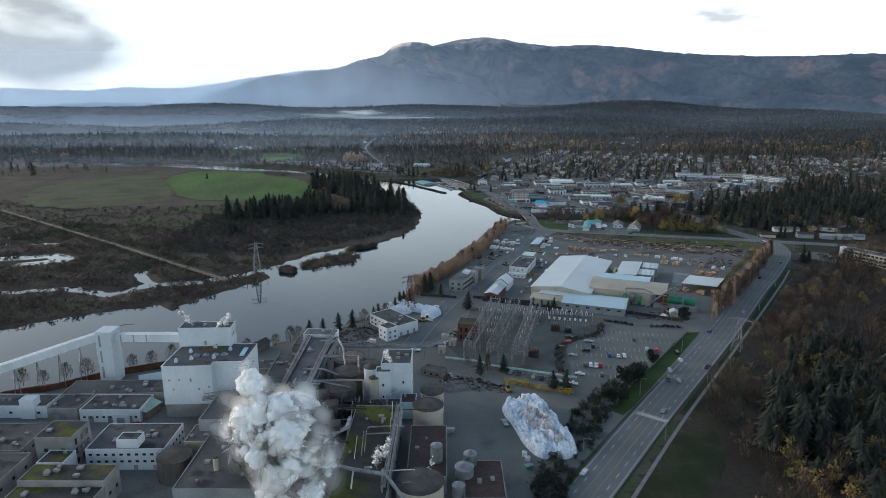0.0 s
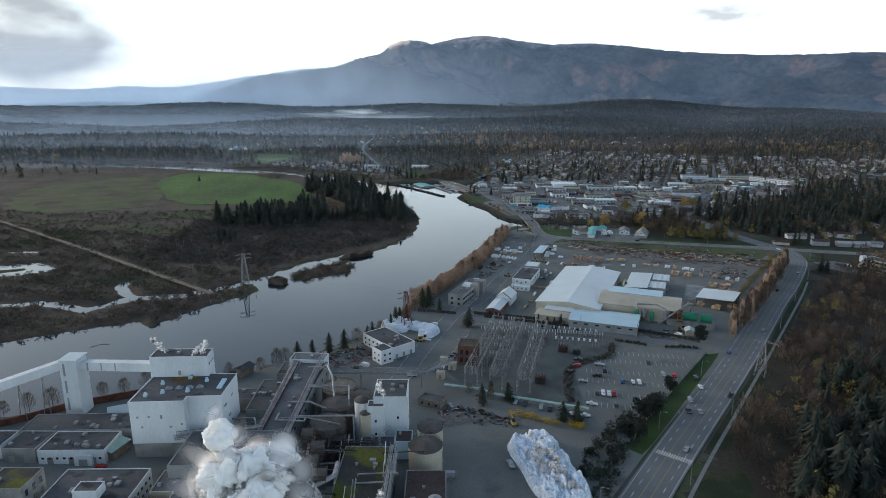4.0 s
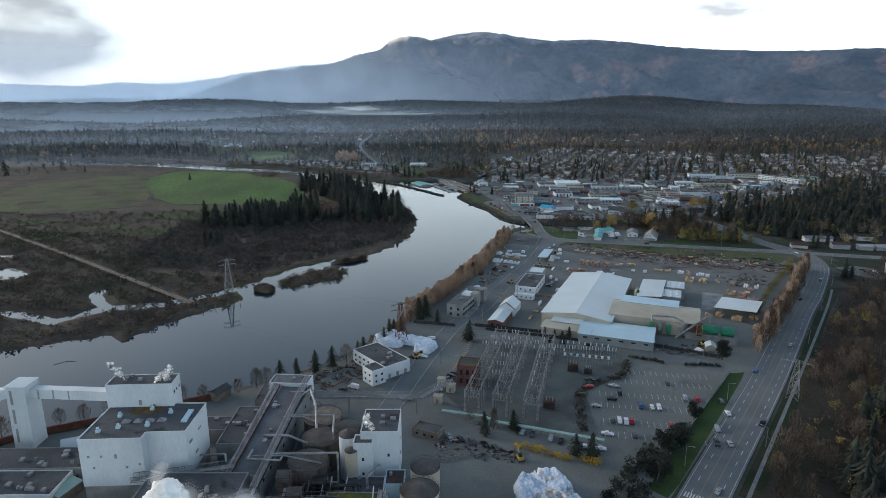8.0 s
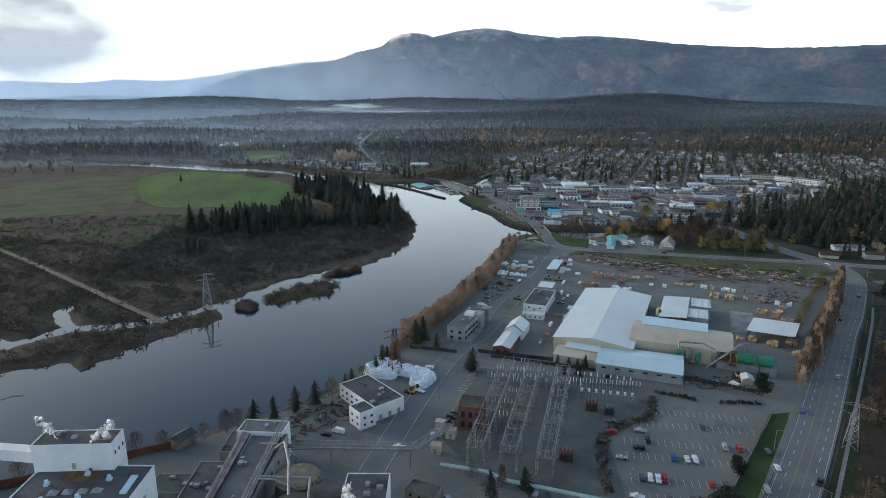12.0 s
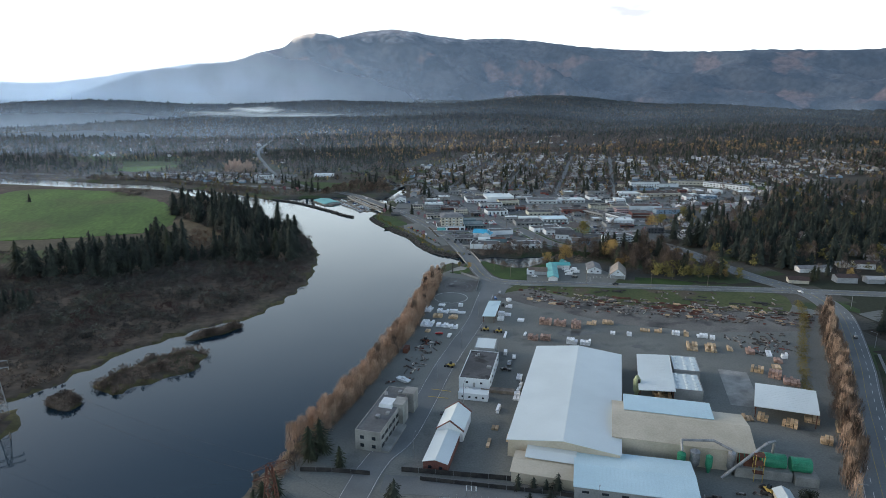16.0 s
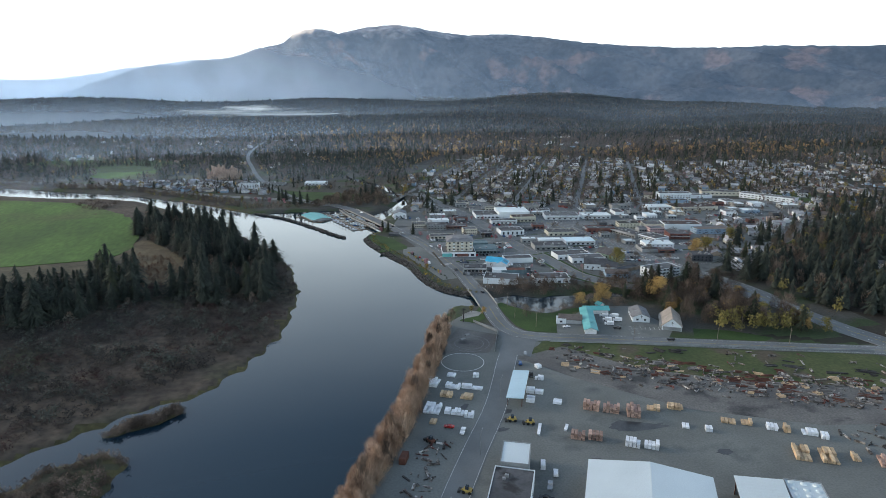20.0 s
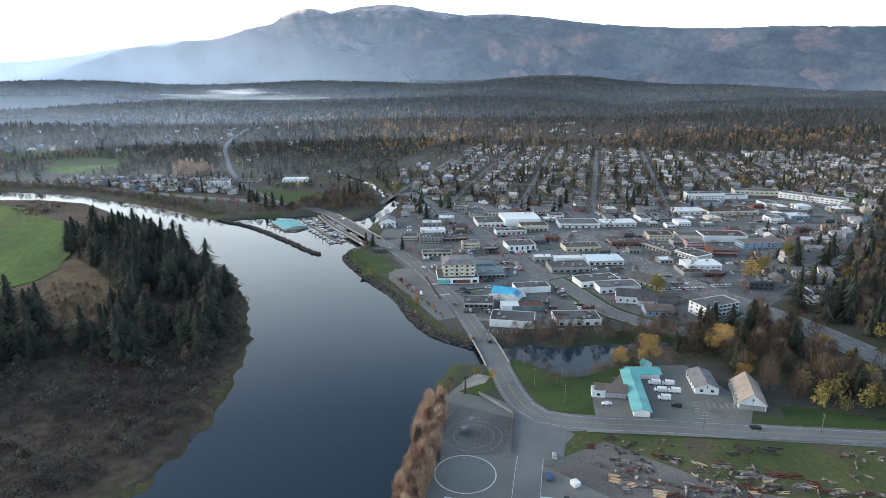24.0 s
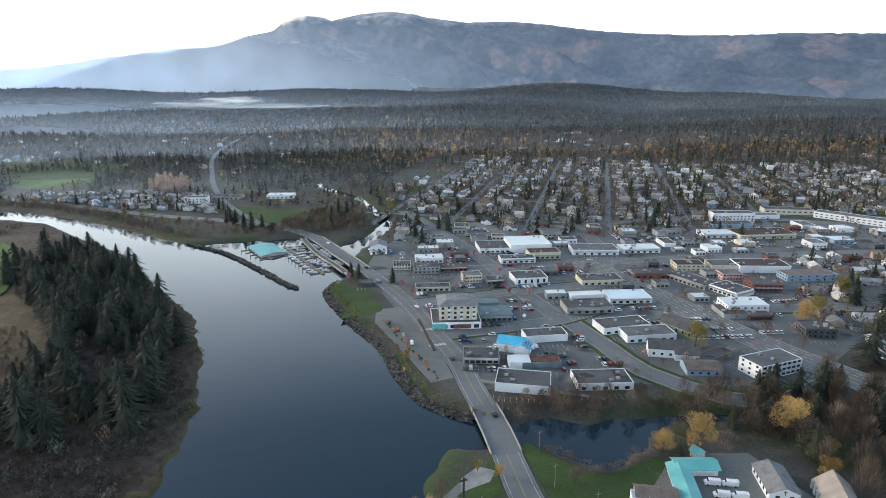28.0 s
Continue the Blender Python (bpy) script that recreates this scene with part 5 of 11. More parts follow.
ow = spots(33, OUTWOOD, 900, 0.15, 30)
scatter("conifer_wood", CON_MID, ow[:430], np.random.default_rng(9).uniform(0.55, 1.15, 430), M_CONIFER, "dark conifers beyond the boulevard", "wood", 18)
scatter("bare_wood", BARE_MID, ow[430:760], np.random.default_rng(9).uniform(0.6, 1.2, len(ow[430:760])), M_TWIG, "leafless trees beyond the boulevard", "wood", 19)
scatter("leafing_trees", LEAFY_MID, ow[760:], np.random.default_rng(9).uniform(0.6, 1.1, len(ow[760:])), M_OLIVE, "olive-leaved trees beyond the boulevard", "wood", 20)
ho_ = spots(221, [(374, 648), (400, 640), (470, 650), (600, 640), (660, 760), (580, 880), (480, 835), (430, 785), (372, 735), (366, 690)], 360, 0.0, 20, avoid=((HIGHWAY, 13.0), (RIVER_ROAD, 10.0)))
scatter("conifer_wood", CON_MID, ho_[:200], np.random.default_rng(222).uniform(0.7, 1.5, len(ho_[:200])), M_CONIFER, "tall dark conifers east of the boulevard", "wood", 223)
scatter("bare_wood", THIN, ho_[200:300], np.random.default_rng(224).uniform(0.7, 1.3, len(ho_[200:300])), M_TWIG, "tall leafless trees among dark conifers", "wood", 225)
scatter("leafing_trees", LEAFY_MID, ho_[300:], np.random.default_rng(226).uniform(0.7, 1.3, len(ho_[300:])), M_OLIVE, "olive-leaved trees among dark conifers", "wood", 227)
# tall trees and brush round the slough and the church
SW = [(262, 690), (272, 655), (300, 646), (352, 622), (368, 612), (376, 640), (362, 690), (342, 738), (318, 745), (262, 738), (240, 735), (245, 712)]
sw_ = spots(36, SW, 300, 0, shore=2, avoid=((HIGHWAY, 12.0), (RIVER_ROAD, 9.0)))
scatter("slough_wood", THIN, sw_[:60], np.random.default_rng(37).uniform(0.8, 1.35, len(sw_[:60])), M_DARKTWIG, "tall leafless trees round the slough", "wood", 38)
scatter("slough_brush", BRUSH, sw_[100:], np.random.default_rng(38).uniform(0.7, 1.4, len(sw_[100:])), M_DARKTWIG, "brown brush under the slough trees", "bushes", 39)
sw_ = spots(37, [(158, 756), (180, 742), (222, 735), (262, 733), (300, 738), (300, 746), (262, 742), (225, 748), (190, 757)], 150, 0, shore=1)
scatter("slough_wood", THIN, sw_[:26], np.random.default_rng(40).uniform(0.5, 0.9, 26), M_TWIG, "leafless trees on the slough's north bank", "wood", 41)
scatter("slough_brush", BRUSH, sw_[40:], np.random.default_rng(41).uniform(0.5, 1.0, len(sw_[40:])), M_TWIG, "brown brush on the north bank", "bushes", 42)
lf_ = spots(241, [(276, 646), (345, 618), (350, 628), (344, 650), (300, 662), (280, 660)], 34, 0, avoid=((HIGHWAY, 11.0), (RIVER_ROAD, 9.0)))
scatter("leafing_trees", LEAFY_MID, lf_, np.random.default_rng(242).uniform(0.7, 1.25, len(lf_)), M_OLIVE, "trees in yellow-green leaf beside the road", "wood", 243)
# slough banks
SLB = [(150, 708), (168, 690), (196, 684), (260, 700), (305, 700), (310, 728), (258, 742), (220, 740), (180, 752), (160, 756)]
sb = spots(35, SLB, 420, 0, shore=0.5, avoid=((RIVER_ROAD, 9.0), LAWN))
scatter("slough_shrubs", BRUSH, sb, np.random.default_rng(11).uniform(0.6, 1.3, len(sb)), M_TWIG, "brown shrubs along the slough", "bushes", 21, np.full(len(sb), -0.8))
for x, y, k, s in ((218, 702, "gold", 1.05), (233, 702, "gold", 1.6), (275, 702, "gold", 1.7), (269, 674, "gold", 1.0), (222, 697, "olive", 0.4), (176, 690, "bare", 0.7), (150, 700, "gold", 0.55), (143, 705, "olive_leaf", 0.5), (126, 690, "bare", 0.8), (118, 676, "bare", 0.7), (256, 712, "olive", 0.62), (272, 717, "olive", 0.7),
                   (295, 736, "conifer", 0.9), (300, 727, "conifer", 1.0), (311, 726, "olive", 1.2), (364, 752, "conifer", 1.45), (378, 734, "conifer", 1.5), (318, 700, "conifer", 1.0), (329, 716, "olive", 0.9), (366, 730, "conifer", 1.15), (372, 740, "conifer", 1.0), (240, 722, "bare", 0.8), (262, 727, "bare", 0.9), (205, 737, "bare", 0.9), (188, 744, "bare", 0.9), (230, 742, "bare", 0.8),
                   (288, 789, "olive_leaf", 1.6), (311, 800, "bare", 0.7), (337, 824, "bare", 0.7), (372, 806, "gold", 1.6), (388, 816, "olive_leaf", 1.5), (432, 844, "olive_leaf", 1.6), (134, 822, "blossom", 0.6), (131, 806, "gold", 0.55), (128, 795, "shrub", 0.9), (140, 934, "conifer", 0.7), (112, 955, "olive", 0.6), (117, 950, "olive", 0.65), (110, 947, "blossom", 0.6)):
    tree(k, x, y, s)
# around the mill and the lot
for x, y, k, s in ((-52, 362, "conifer", 0.62), (-44, 366, "conifer", 0.62), (-35, 372, "conifer", 0.66), (-27, 377, "conifer", 0.7), (-11, 392, "conifer", 0.62), (-14, 389, "olive", 0.55), (3, 416, "olive", 0.55), (0, 411, "olive", 0.5), (6, 421, "olive", 0.58), (10, 426, "olive", 0.55), (22, 447, "olive", 0.8), (26, 452, "olive", 0.85), (16, 441, "bare", 0.8),
                   (33, 440, "olive", 0.5), (50, 408, "conifer", 0.72), (49, 410, "conifer", 0.6), (104, 400, "conifer", 0.42), (97, 402, "conifer", 0.34), (58, 307, "olive", 0.62), (86, 283, "olive", 0.64), (141, 310, "pine", 1.0), (127, 293, "pine", 0.92), (96, 412, "conifer", 0.36), (102, 411.5, "conifer", 0.26), (106, 409, "conifer", 0.28), (110, 408, "conifer", 0.48), (80, 285, "conifer", 0.55), (45, 304, "conifer", 0.6), (122, 285, "pine", 1.49), (115, 279, "pine", 1.40), (110, 268, "pine", 0.96), (186, 372, "pine", 1.05), (190, 380, "pine", 0.88),
                   (-62, 355, "bare", 0.9), (-70, 350, "bare", 0.75), (-58, 359, "bare", 0.85), (-20, 384, "bare", 0.95), (-6, 400, "bare", 0.8), (50, 309, "poplar_grey", 0.7), (40, 316, "bare", 0.5)):
    tree(k, x, y, s)
for i in range(12):
    tree("bare", -190 + i * 9.5, 309 + i * 3.6 + tree_rng.uniform(-3, 0), tree_rng.uniform(0.65, 1.0), -0.8, "leafless trees along the mill shore")
for i in range(16):
    tree("shrub", 57 + i * 1.75 + (4 if i > 11 else 0) + tree_rng.uniform(-.5, .5), 293.5 - i * 1.05 + tree_rng.uniform(-.7, .7), tree_rng.uniform(1.0, 1.7), 0, "yellow shrubs below the lot")
dk = spots(41, [(96, 250), (106, 262), (122, 288), (112, 292), (86, 262), (62, 222), (40, 180), (60, 190)], 240, 0)
scatter("dark_hedge", SHRUB, dk, np.random.default_rng(12).uniform(0.8, 1.9, len(dk)), M_CONIFER, "dark evergreen hedge beside the highway", "bushes", 22)

# pastures beyond the north bank
PASTURES = ([(-361, 1542), (-309, 1588), (-236, 1553), (-214, 1456), (-244, 1407), (-316, 1451)], [(-182, 1424), (-142, 1440), (-128, 1372), (-180, 1364)])
OPEN_NORTH = [(-300, 1450), (-361, 1542), (-309, 1588), (-225, 1560), (-205, 1450), (-120, 1445), (-60, 1400), (-40, 1300), (-30, 1235), (-125, 1262), (-250, 1345), (-300, 1372)]
# far woods as one mass, out to the mountains' foot
g_ = np.random.default_rng(77)
N_FAR = 46000
rad_ = 1350 + (2900 - 1350) * g_.uniform(0, 1, N_FAR) ** 1.1
ang_ = g_.uniform(-0.85, 1.0, N_FAR)
fx, fy = rad_ * np.sin(ang_), rad_ * np.cos(ang_)
cl = np.sin(fx / 210 + 1.5 * np.sin(fy / 330)) * np.sin(fy / 170 + 1.2 * np.sin(fx / 260)) + g_.normal(0, 0.4, N_FAR)
# the residential quarter and the fields stay open
uu, vv = fx * math.cos(GRID_A) - fy * math.sin(GRID_A), fx * math.sin(GRID_A) + fy * math.cos(GRID_A)
town_ = (uu > -430) & (uu < 420) & (vv < 1640)
keep_ = ~town_ & (river_depth(fx, fy) > 6) & ((cl > -0.7) | (rad_ > 2600)) & ~inside(fx, fy, [(-520, 1600), (-300, 1500), (-180, 1540), (-210, 1640), (-420, 1760)]) & (away(fx, fy, NORTH_ROAD) > 14) & ~inside(fx, fy, OPEN_NORTH)
keep_ &= ~((fx < -260) & (fy < 1450) & (fy > 0) & (g_.uniform(0, 1, N_FAR) > 0.12))
fx, fy, cl, rad_ = fx[keep_], fy[keep_], cl[keep_], rad_[keep_]
fz = wooded_z(fx, fy) - 0.5
kind_sel = g_.uniform(0, 1, len(fx)) + 0.14 * np.sin(fx / 160) + 0.14 * np.sin(fy / 120 + 1)
gold_zone = np.exp(-((fx - 560) / 720) ** 2 - ((fx * math.sin(GRID_A) + fy * math.cos(GRID_A) - 1930) / 400) ** 2)
is_gold = kind_sel > 1.16 - 0.48 * gold_zone
is_bare = ~is_gold & (kind_sel < 0.62)
is_con = ~is_gold & ~is_bare
FXY = np.stack([fx, fy], -1)
DOME_FAR = [leaf_mesh(130 + s, 13, 4.4, 17, 2.9, 0.0) for s in range(4)]
round_ = g_.uniform(0, 1, len(fx)) < 0.6
for sel, var, mat_, nm, lb in ((is_con & round_, DOME_FAR, M_CONIFER2, "far_fir_forest", "dark round-topped firs across the valley"), (is_con & ~round_, CON_FAR, M_CONIFER, "far_conifer_forest", "dark conifer forest across the valley"), (is_bare, BARE_FAR, M_FARTWIG, "far_bare_forest", "brown leafless woods across the valley"), (is_gold, LEAFY_FAR, M_FARGOLD, "far_golden_trees", "golden trees among the far woods")):
    scatter(nm, var, FXY[sel], np.random.default_rng(13).uniform(0.65, 1.4, sel.sum()), mat_, lb, "forest", 23, fz[sel])


M_FARFIR = surf("blue-dark far firs", (0.018, 0.027, 0.033), (0.042, 0.05, 0.054), 0.004, 0.95, fine=0.05, island=0.45)
M_FARBROWN = surf("brown far trees", (0.05, 0.042, 0.035), (0.1, 0.078, 0.058), 0.004, 0.95, fine=0.05, island=0.4)


def spire(seed, h, r, k=4):
    g = np.random.default_rng(seed)
    return np.array([(r * g.uniform(0.7, 1.2) * math.cos(6.283 * i / k), r * g.uniform(0.7, 1.2) * math.sin(6.283 * i / k), g.uniform(-1, 2)) for i in range(k)] + [(0, 0, h)]), np.array([(i, (i + 1) % k, k) for i in range(k)])


for n_far, seed_, var_, mat_, lb_ in ((34000, 181, [spire(i, 14, 5.0) for i in range(6)], M_FARFIR, "close-set dark firs on the far hills"), (9000, 183, [spire(i + 9, 11, 5.4, 6) for i in range(5)], M_FARBROWN, "brown trees among the far firs")):
    g_ = np.random.default_rng(seed_)
    ra_, an_ = 2150 + 1900 * g_.uniform(0, 1, n_far) ** 0.85, g_.uniform(-0.85, 0.95, n_far)
    tx_, ty_ = ra_ * np.sin(an_), ra_ * np.cos(an_)
    on_ = (ty_ < 4150) & (ty_ > 1500)
    on_ &= np.sin(tx_ / 130 + 1.2 * np.sin(ty_ / 210)) * np.sin(ty_ / 110 + np.sin(tx_ / 170)) + g_.normal(0, 0.35, n_far) > -0.55
    scatter("far_fir_forest", var_, np.stack([tx_, ty_], -1)[on_], g_.uniform(0.6, 1.25, on_.sum()), mat_, lb_, "forest", seed_ + 1, wooded_z(tx_, ty_)[on_] + np.clip((ty_[on_] - 2350) / 300, 0, 1) * 4)


# ---- buildings ----
CACHE = {}


def box_mesh(name, sx, sy, sz, mat, bevel=0.0):
    """A shared, slightly chamfered block standing on its origin."""
    key = (name, round(sx, 2), round(sy, 2), round(sz, 2), mat.name)
    if key not in CACHE:
        bm = hexa(BM(), (-sx / 2, -sy / 2, 0), (sx / 2, sy / 2, sz))
        if bevel:
            bmesh.ops.bevel(bm, geom=bm.edges[:], offset=bevel, segments=1, affect="EDGES")
        me = bpy.data.meshes.new(name)
        bm.to_mesh(me)
        bm.free()
        me.materials.append(mat)
        CACHE[key] = me
    return CACHE[key]


def sides(w, d):
    return {"S": (0, -d / 2, 0, w), "E": (w / 2, 0, 90, d), "N": (0, d / 2, 180, w), "W": (-w / 2, 0, -90, d)}


def openings(ob, w, d, plan):
    """Windows and doors along the walls: side, count, rows, width, height, sill, step between rows."""
    for side, count, rows, ww, wh, sill, step, kind in plan:
        sx, sy, rot, run = sides(w, d)[side]
        me = box_mesh(kind, ww, 0.16, wh, M_GLASS if kind == "window" else M_GREYW)
        ux, uy = math.cos(radians(rot)), math.sin(radians(rot))
        for r in range(rows):
            for i in range(count):
                s = (i + 0.5) / count * (run - 1.0) - (run - 1.0) / 2
                part(kind, me, None, ob, "", (sx + ux * s, sy + uy * s, sill + r * step), rot)


def rim(bm, w, d, z, h, t=0.35):
    """A parapet round a flat roof."""
    for lo, hi in (((-w / 2 - .04, -d / 2 - .04, z), (w / 2 + .04, -d / 2 + t, z + h)), ((-w / 2 - .04, d / 2 - t, z), (w / 2 + .04, d / 2 + .04, z + h)),
                   ((-w / 2 - .04, -d / 2 + t, z), (-w / 2 + t, d / 2 - t, z + h)), ((w / 2 - t, -d / 2 + t, z), (w / 2 + .04, d / 2 - t, z + h))):
        hexa(bm, lo, hi)
    return bm


roof_rng = random.Random(8)


def flat_building(name, x, y, w, d, rz, h, wall, roof, label, plan=(), units=2, category="building", group="", z=0.0, trim=None, skylights=0, canopy=""):
    ob = thing(name, x, y, rz, label, category, z, group)
    part("wall", hexa(BM(), (-w / 2, -d / 2, -0.3), (w / 2, d / 2, h)), wall, ob)
    part("roof", hexa(BM(), (-w / 2 + 0.36, -d / 2 + 0.36, h - 0.1), (w / 2 - 0.36, d / 2 - 0.36, h + 0.08)), roof, ob)
    part("parapet", rim(BM(), w, d, h - 0.02, 0.34, 0.28), trim or wall, ob)
    openings(ob, w, d, plan)
    for i in range(units):
        u, v = roof_rng.uniform(-0.38, 0.38) * w, roof_rng.uniform(-0.38, 0.38) * d
        s = roof_rng.uniform(0.8, 1.8)
        part("rooftop_unit", box_mesh("rooftop_unit", round(s, 1), round(s * 1.3, 1), 1.0, roof_rng.choice((M_STEEL, M_PIPE, M_GREYW, M_GREYW)), 0.08), None, ob, "", (u, v, h + 0.08), roof_rng.choice((0, 90)))
    for i in range(skylights):
        bm = hexa(BM(), (-1.3, -1.0, 0), (1.3, 1.0, 0.9), taper=0.25)
        part("skylight", bm, M_STEEL, ob, "white pyramid skylight", (-w * 0.3 + i * w * 0.2, -d * 0.05, h + 0.08))
    for side in canopy:
        sx, sy, rot, run = sides(w, d)[side]
        part("canopy", box_mesh("canopy", run * 0.9, 2.2, 0.3, trim or M_GREYW), None, ob, "", (sx * 1.0 + (1.1 if side == "E" else -1.1 if side == "W" else 0), sy + (-1.1 if side == "S" else 1.1 if side == "N" else 0), 3.0), rot)
    return ob


def gable_building(name, x, y, w, d, rz, h, rise, wall, roof, label, plan=(), category="building", group="", over=0.5, vents=0):
    ob = thing(name, x, y, rz, label, category, 0, group)
    part("wall", gable_wall(BM(), w, d, h, rise), wall, ob)
    part("roof", gable(BM(), w, d, h + 0.03, rise, over), roof, ob)
    openings(ob, w, d, plan)
    for i in range(vents):
        part("ridge_vent", box_mesh("ridge_vent", 1.2, 2.0, 0.8, M_STEEL, 0.1), None, ob, "", (0, (i + 0.5) / vents * d - d / 2, h + rise + 0.1))
    return ob


def seams(ob, w, d, h, rise, step, mat, thick=0.28, mono=False):
    """Standing seams of a metal roof, one joined strip mesh."""
    bm = BM()
    n = int(d / step)
    for i in range(n + 1):
        yy = -d / 2 + i * d / n
        for s in ((1, -1) if not mono else (1,)):
            a, b = Vector((s * w / 2 if not mono else -w / 2, yy, h + thick)), Vector((0 if not mono else w / 2, yy, h + rise + thick))
            rod(bm, a, b, 0.05, 3)
    return part("seams", bm, mat, ob)


# ---- the paper mill ----
box_h = 25
mill = thing("mill_building", -84, 281, -1, "tall white paper mill block with a dark flat roof", "building")
foot = [(-20, -13), (2, -13), (2, -9), (16, -9), (17, 12), (-19, 14)]
part("wall", prism(BM(), foot, 6.5, box_h), M_WHITE, mill)
part("base_wall", prism(BM(), [(x * 0.985, y * 0.985) for x, y in foot], -0.3, 6.5), M_CONC, mill, "grey concrete base")
part("roof", prism(BM(), [(x * 0.98, y * 0.98) for x, y in foot], box_h - 0.1, box_h + 0.12), M_TAR, mill)
bm = BM()
for (x0, y0), (x1, y1) in zip(foot, foot[1:] + foot[:1]):
    rod(bm, (x0, y0, box_h + 0.15), (x1, y1, box_h + 0.15), 0.28, 4)
part("parapet", bm, M_WHITE, mill)
for i in range(4):
    part("skylight", hexa(BM(), (-1.6, -1.2, 0), (1.6, 1.2, 1.1), taper=0.2), M_STEEL, mill, "pale pyramid skylight", (-8 + i * 4.2, -1 + i * 0.2, box_h + 0.12))
for x, y in ((-12, 3), (6, 5), (1, -4.5), (-15, -8), (-9, -5.5), (-2, 8)):
    bm = hexa(BM(), (-0.7, -0.7, 0), (0.7, 0.7, 1.0))
    drum(bm, 0, 0, 1.0, 1.8, 0.5, 0.6, 10)
    part("roof_fan", bm, M_BLUER, mill, "pale green roof fan", (x, y, box_h + 0.12))
part("skylight_strip", hexa(BM(), (-1.0, -4.5, 0), (1.0, 4.5, 0.6)), M_BLUER, mill, "long pale glazed skylight", (13.2, 2, box_h + 0.12))
for i, (x, z) in enumerate(((-17, 18), (-12.5, 18), (-7.5, 17.5), (-15.5, 13.5), (0.5, 14.5), (-4, 13.5))):
    part("window", box_mesh("window", 0.8, 0.2, 0.8 if i != 2 else 1.7, M_GREYW), None, mill, "", (x, -13.02, z))
for i in range(4):
    part("window", box_mesh("window_strip", 2.4, 0.2, 0.9, M_GREYW), None, mill, "", (16.6, -6 + i * 4.8, 19 - (i % 2) * 7), 87)
pent = flat_building("penthouse", -91, 296, 25, 9, -1, 9.5, M_WHITE, M_TAR, "white penthouse block on the mill roof", (("E", 3, 1, 0.8, 1.2, 5, 2, "window"), ("S", 1, 1, 1.2, 2.2, 1.0, 2, "door")), 3, z=box_h - 0.2)
pent.name = "upper_mill_building"
part("wall", hexa(BM(), (-12.5, -4.5, -box_h), (12.5, 4.5, 0.02)), M_WHITE, pent)
part("stair", hexa(BM(), (-0.5, -2.2, -0.2), (0.5, 0, 1.2)), M_RUST, pent, "small rusty stair", (5, -4.5, 0))
# elevator tower and conveyor
tower = thing("elevator_tower", -146, 311, -4, "tall white elevator tower with three window strips", "tower")
part("shaft", hexa(BM(), (-4, -4.5, -0.3), (4, 4.5, 27.5), taper=0.98), M_WHITE, tower)
part("roof", hexa(BM(), (-4.3, -4.8, 27.5), (4.3, 4.8, 27.9)), M_WHITER, tower)
for z in (3, 11.5, 20):
    part("window_strip", box_mesh("window_strip", 0.9, 0.2, 6.2, M_GREYW), None, tower, "grey window strip", (-2.0, -4.52, z))
conv = thing("conveyor_gallery", -146, 311, 0, "white enclosed conveyor gallery on thin legs", "conveyor")
bm = BM()


def gallery(bm, p, q, w, h):
    p, q = Vector(p), Vector(q)
    d = (q - p).normalized()
    s = Vector((d.y, -d.x, 0)).normalized() * w / 2
    vs = [bm.verts.new(o + e + Vector((0, 0, k))) for o in (p, q) for e, k in ((-s, 0), (s, 0), (s, h), (-s, h))]
    for f in ((0, 1, 2, 3), (7, 6, 5, 4), (0, 4, 5, 1), (1, 5, 6, 2), (2, 6, 7, 3), (3, 7, 4, 0)):
        bm.faces.new([vs[i] for i in f])


gallery(bm, (4, 0, 21.5), (43, -14, 26), 4, 4)
part("gallery", bm, M_WHITE, conv)
bm = BM()
gallery(bm, (-4, 0, 22.5), (-60, -26, 10), 4, 4), gallery(bm, (-60, -26, 10), (-130, -66, 4), 4, 4)
part("gallery", bm, M_WHITE, conv)
for i in range(5):
    part("rib", hexa(BM(), (-0.35, -0.2, 0), (0.35, 0.2, 4.2)), M_GREYW, conv, "", (8 + i * 7.4, -3.5 - i * 2.6, 21.8 + i * 0.85), -20)
for i in range(6):
    t = (i + 1) / 6.5
    bm = BM()
    for s in (-1.6, 1.6):
        rod(bm, (-4 - 56 * t + s, -26 * t, -0.2), (-4 - 56 * t, -26 * t, 22.5 - 12 * t), 0.25, 5)
    part("leg", bm, M_STEEL, conv)
# dark red sea wall
v_, f_ = ribbon(curve_line([(-300, 236), (-194, 292), (-172, 300), (-150, 315), (-123, 326), (-92, 340), (-76, 346)], 5), 0.9, 3.2, thick=4.2)
setting("wall_shore", mesh_of("wall_shore", v_, f_, M_RUST), "dark red timber sea wall", "wall")

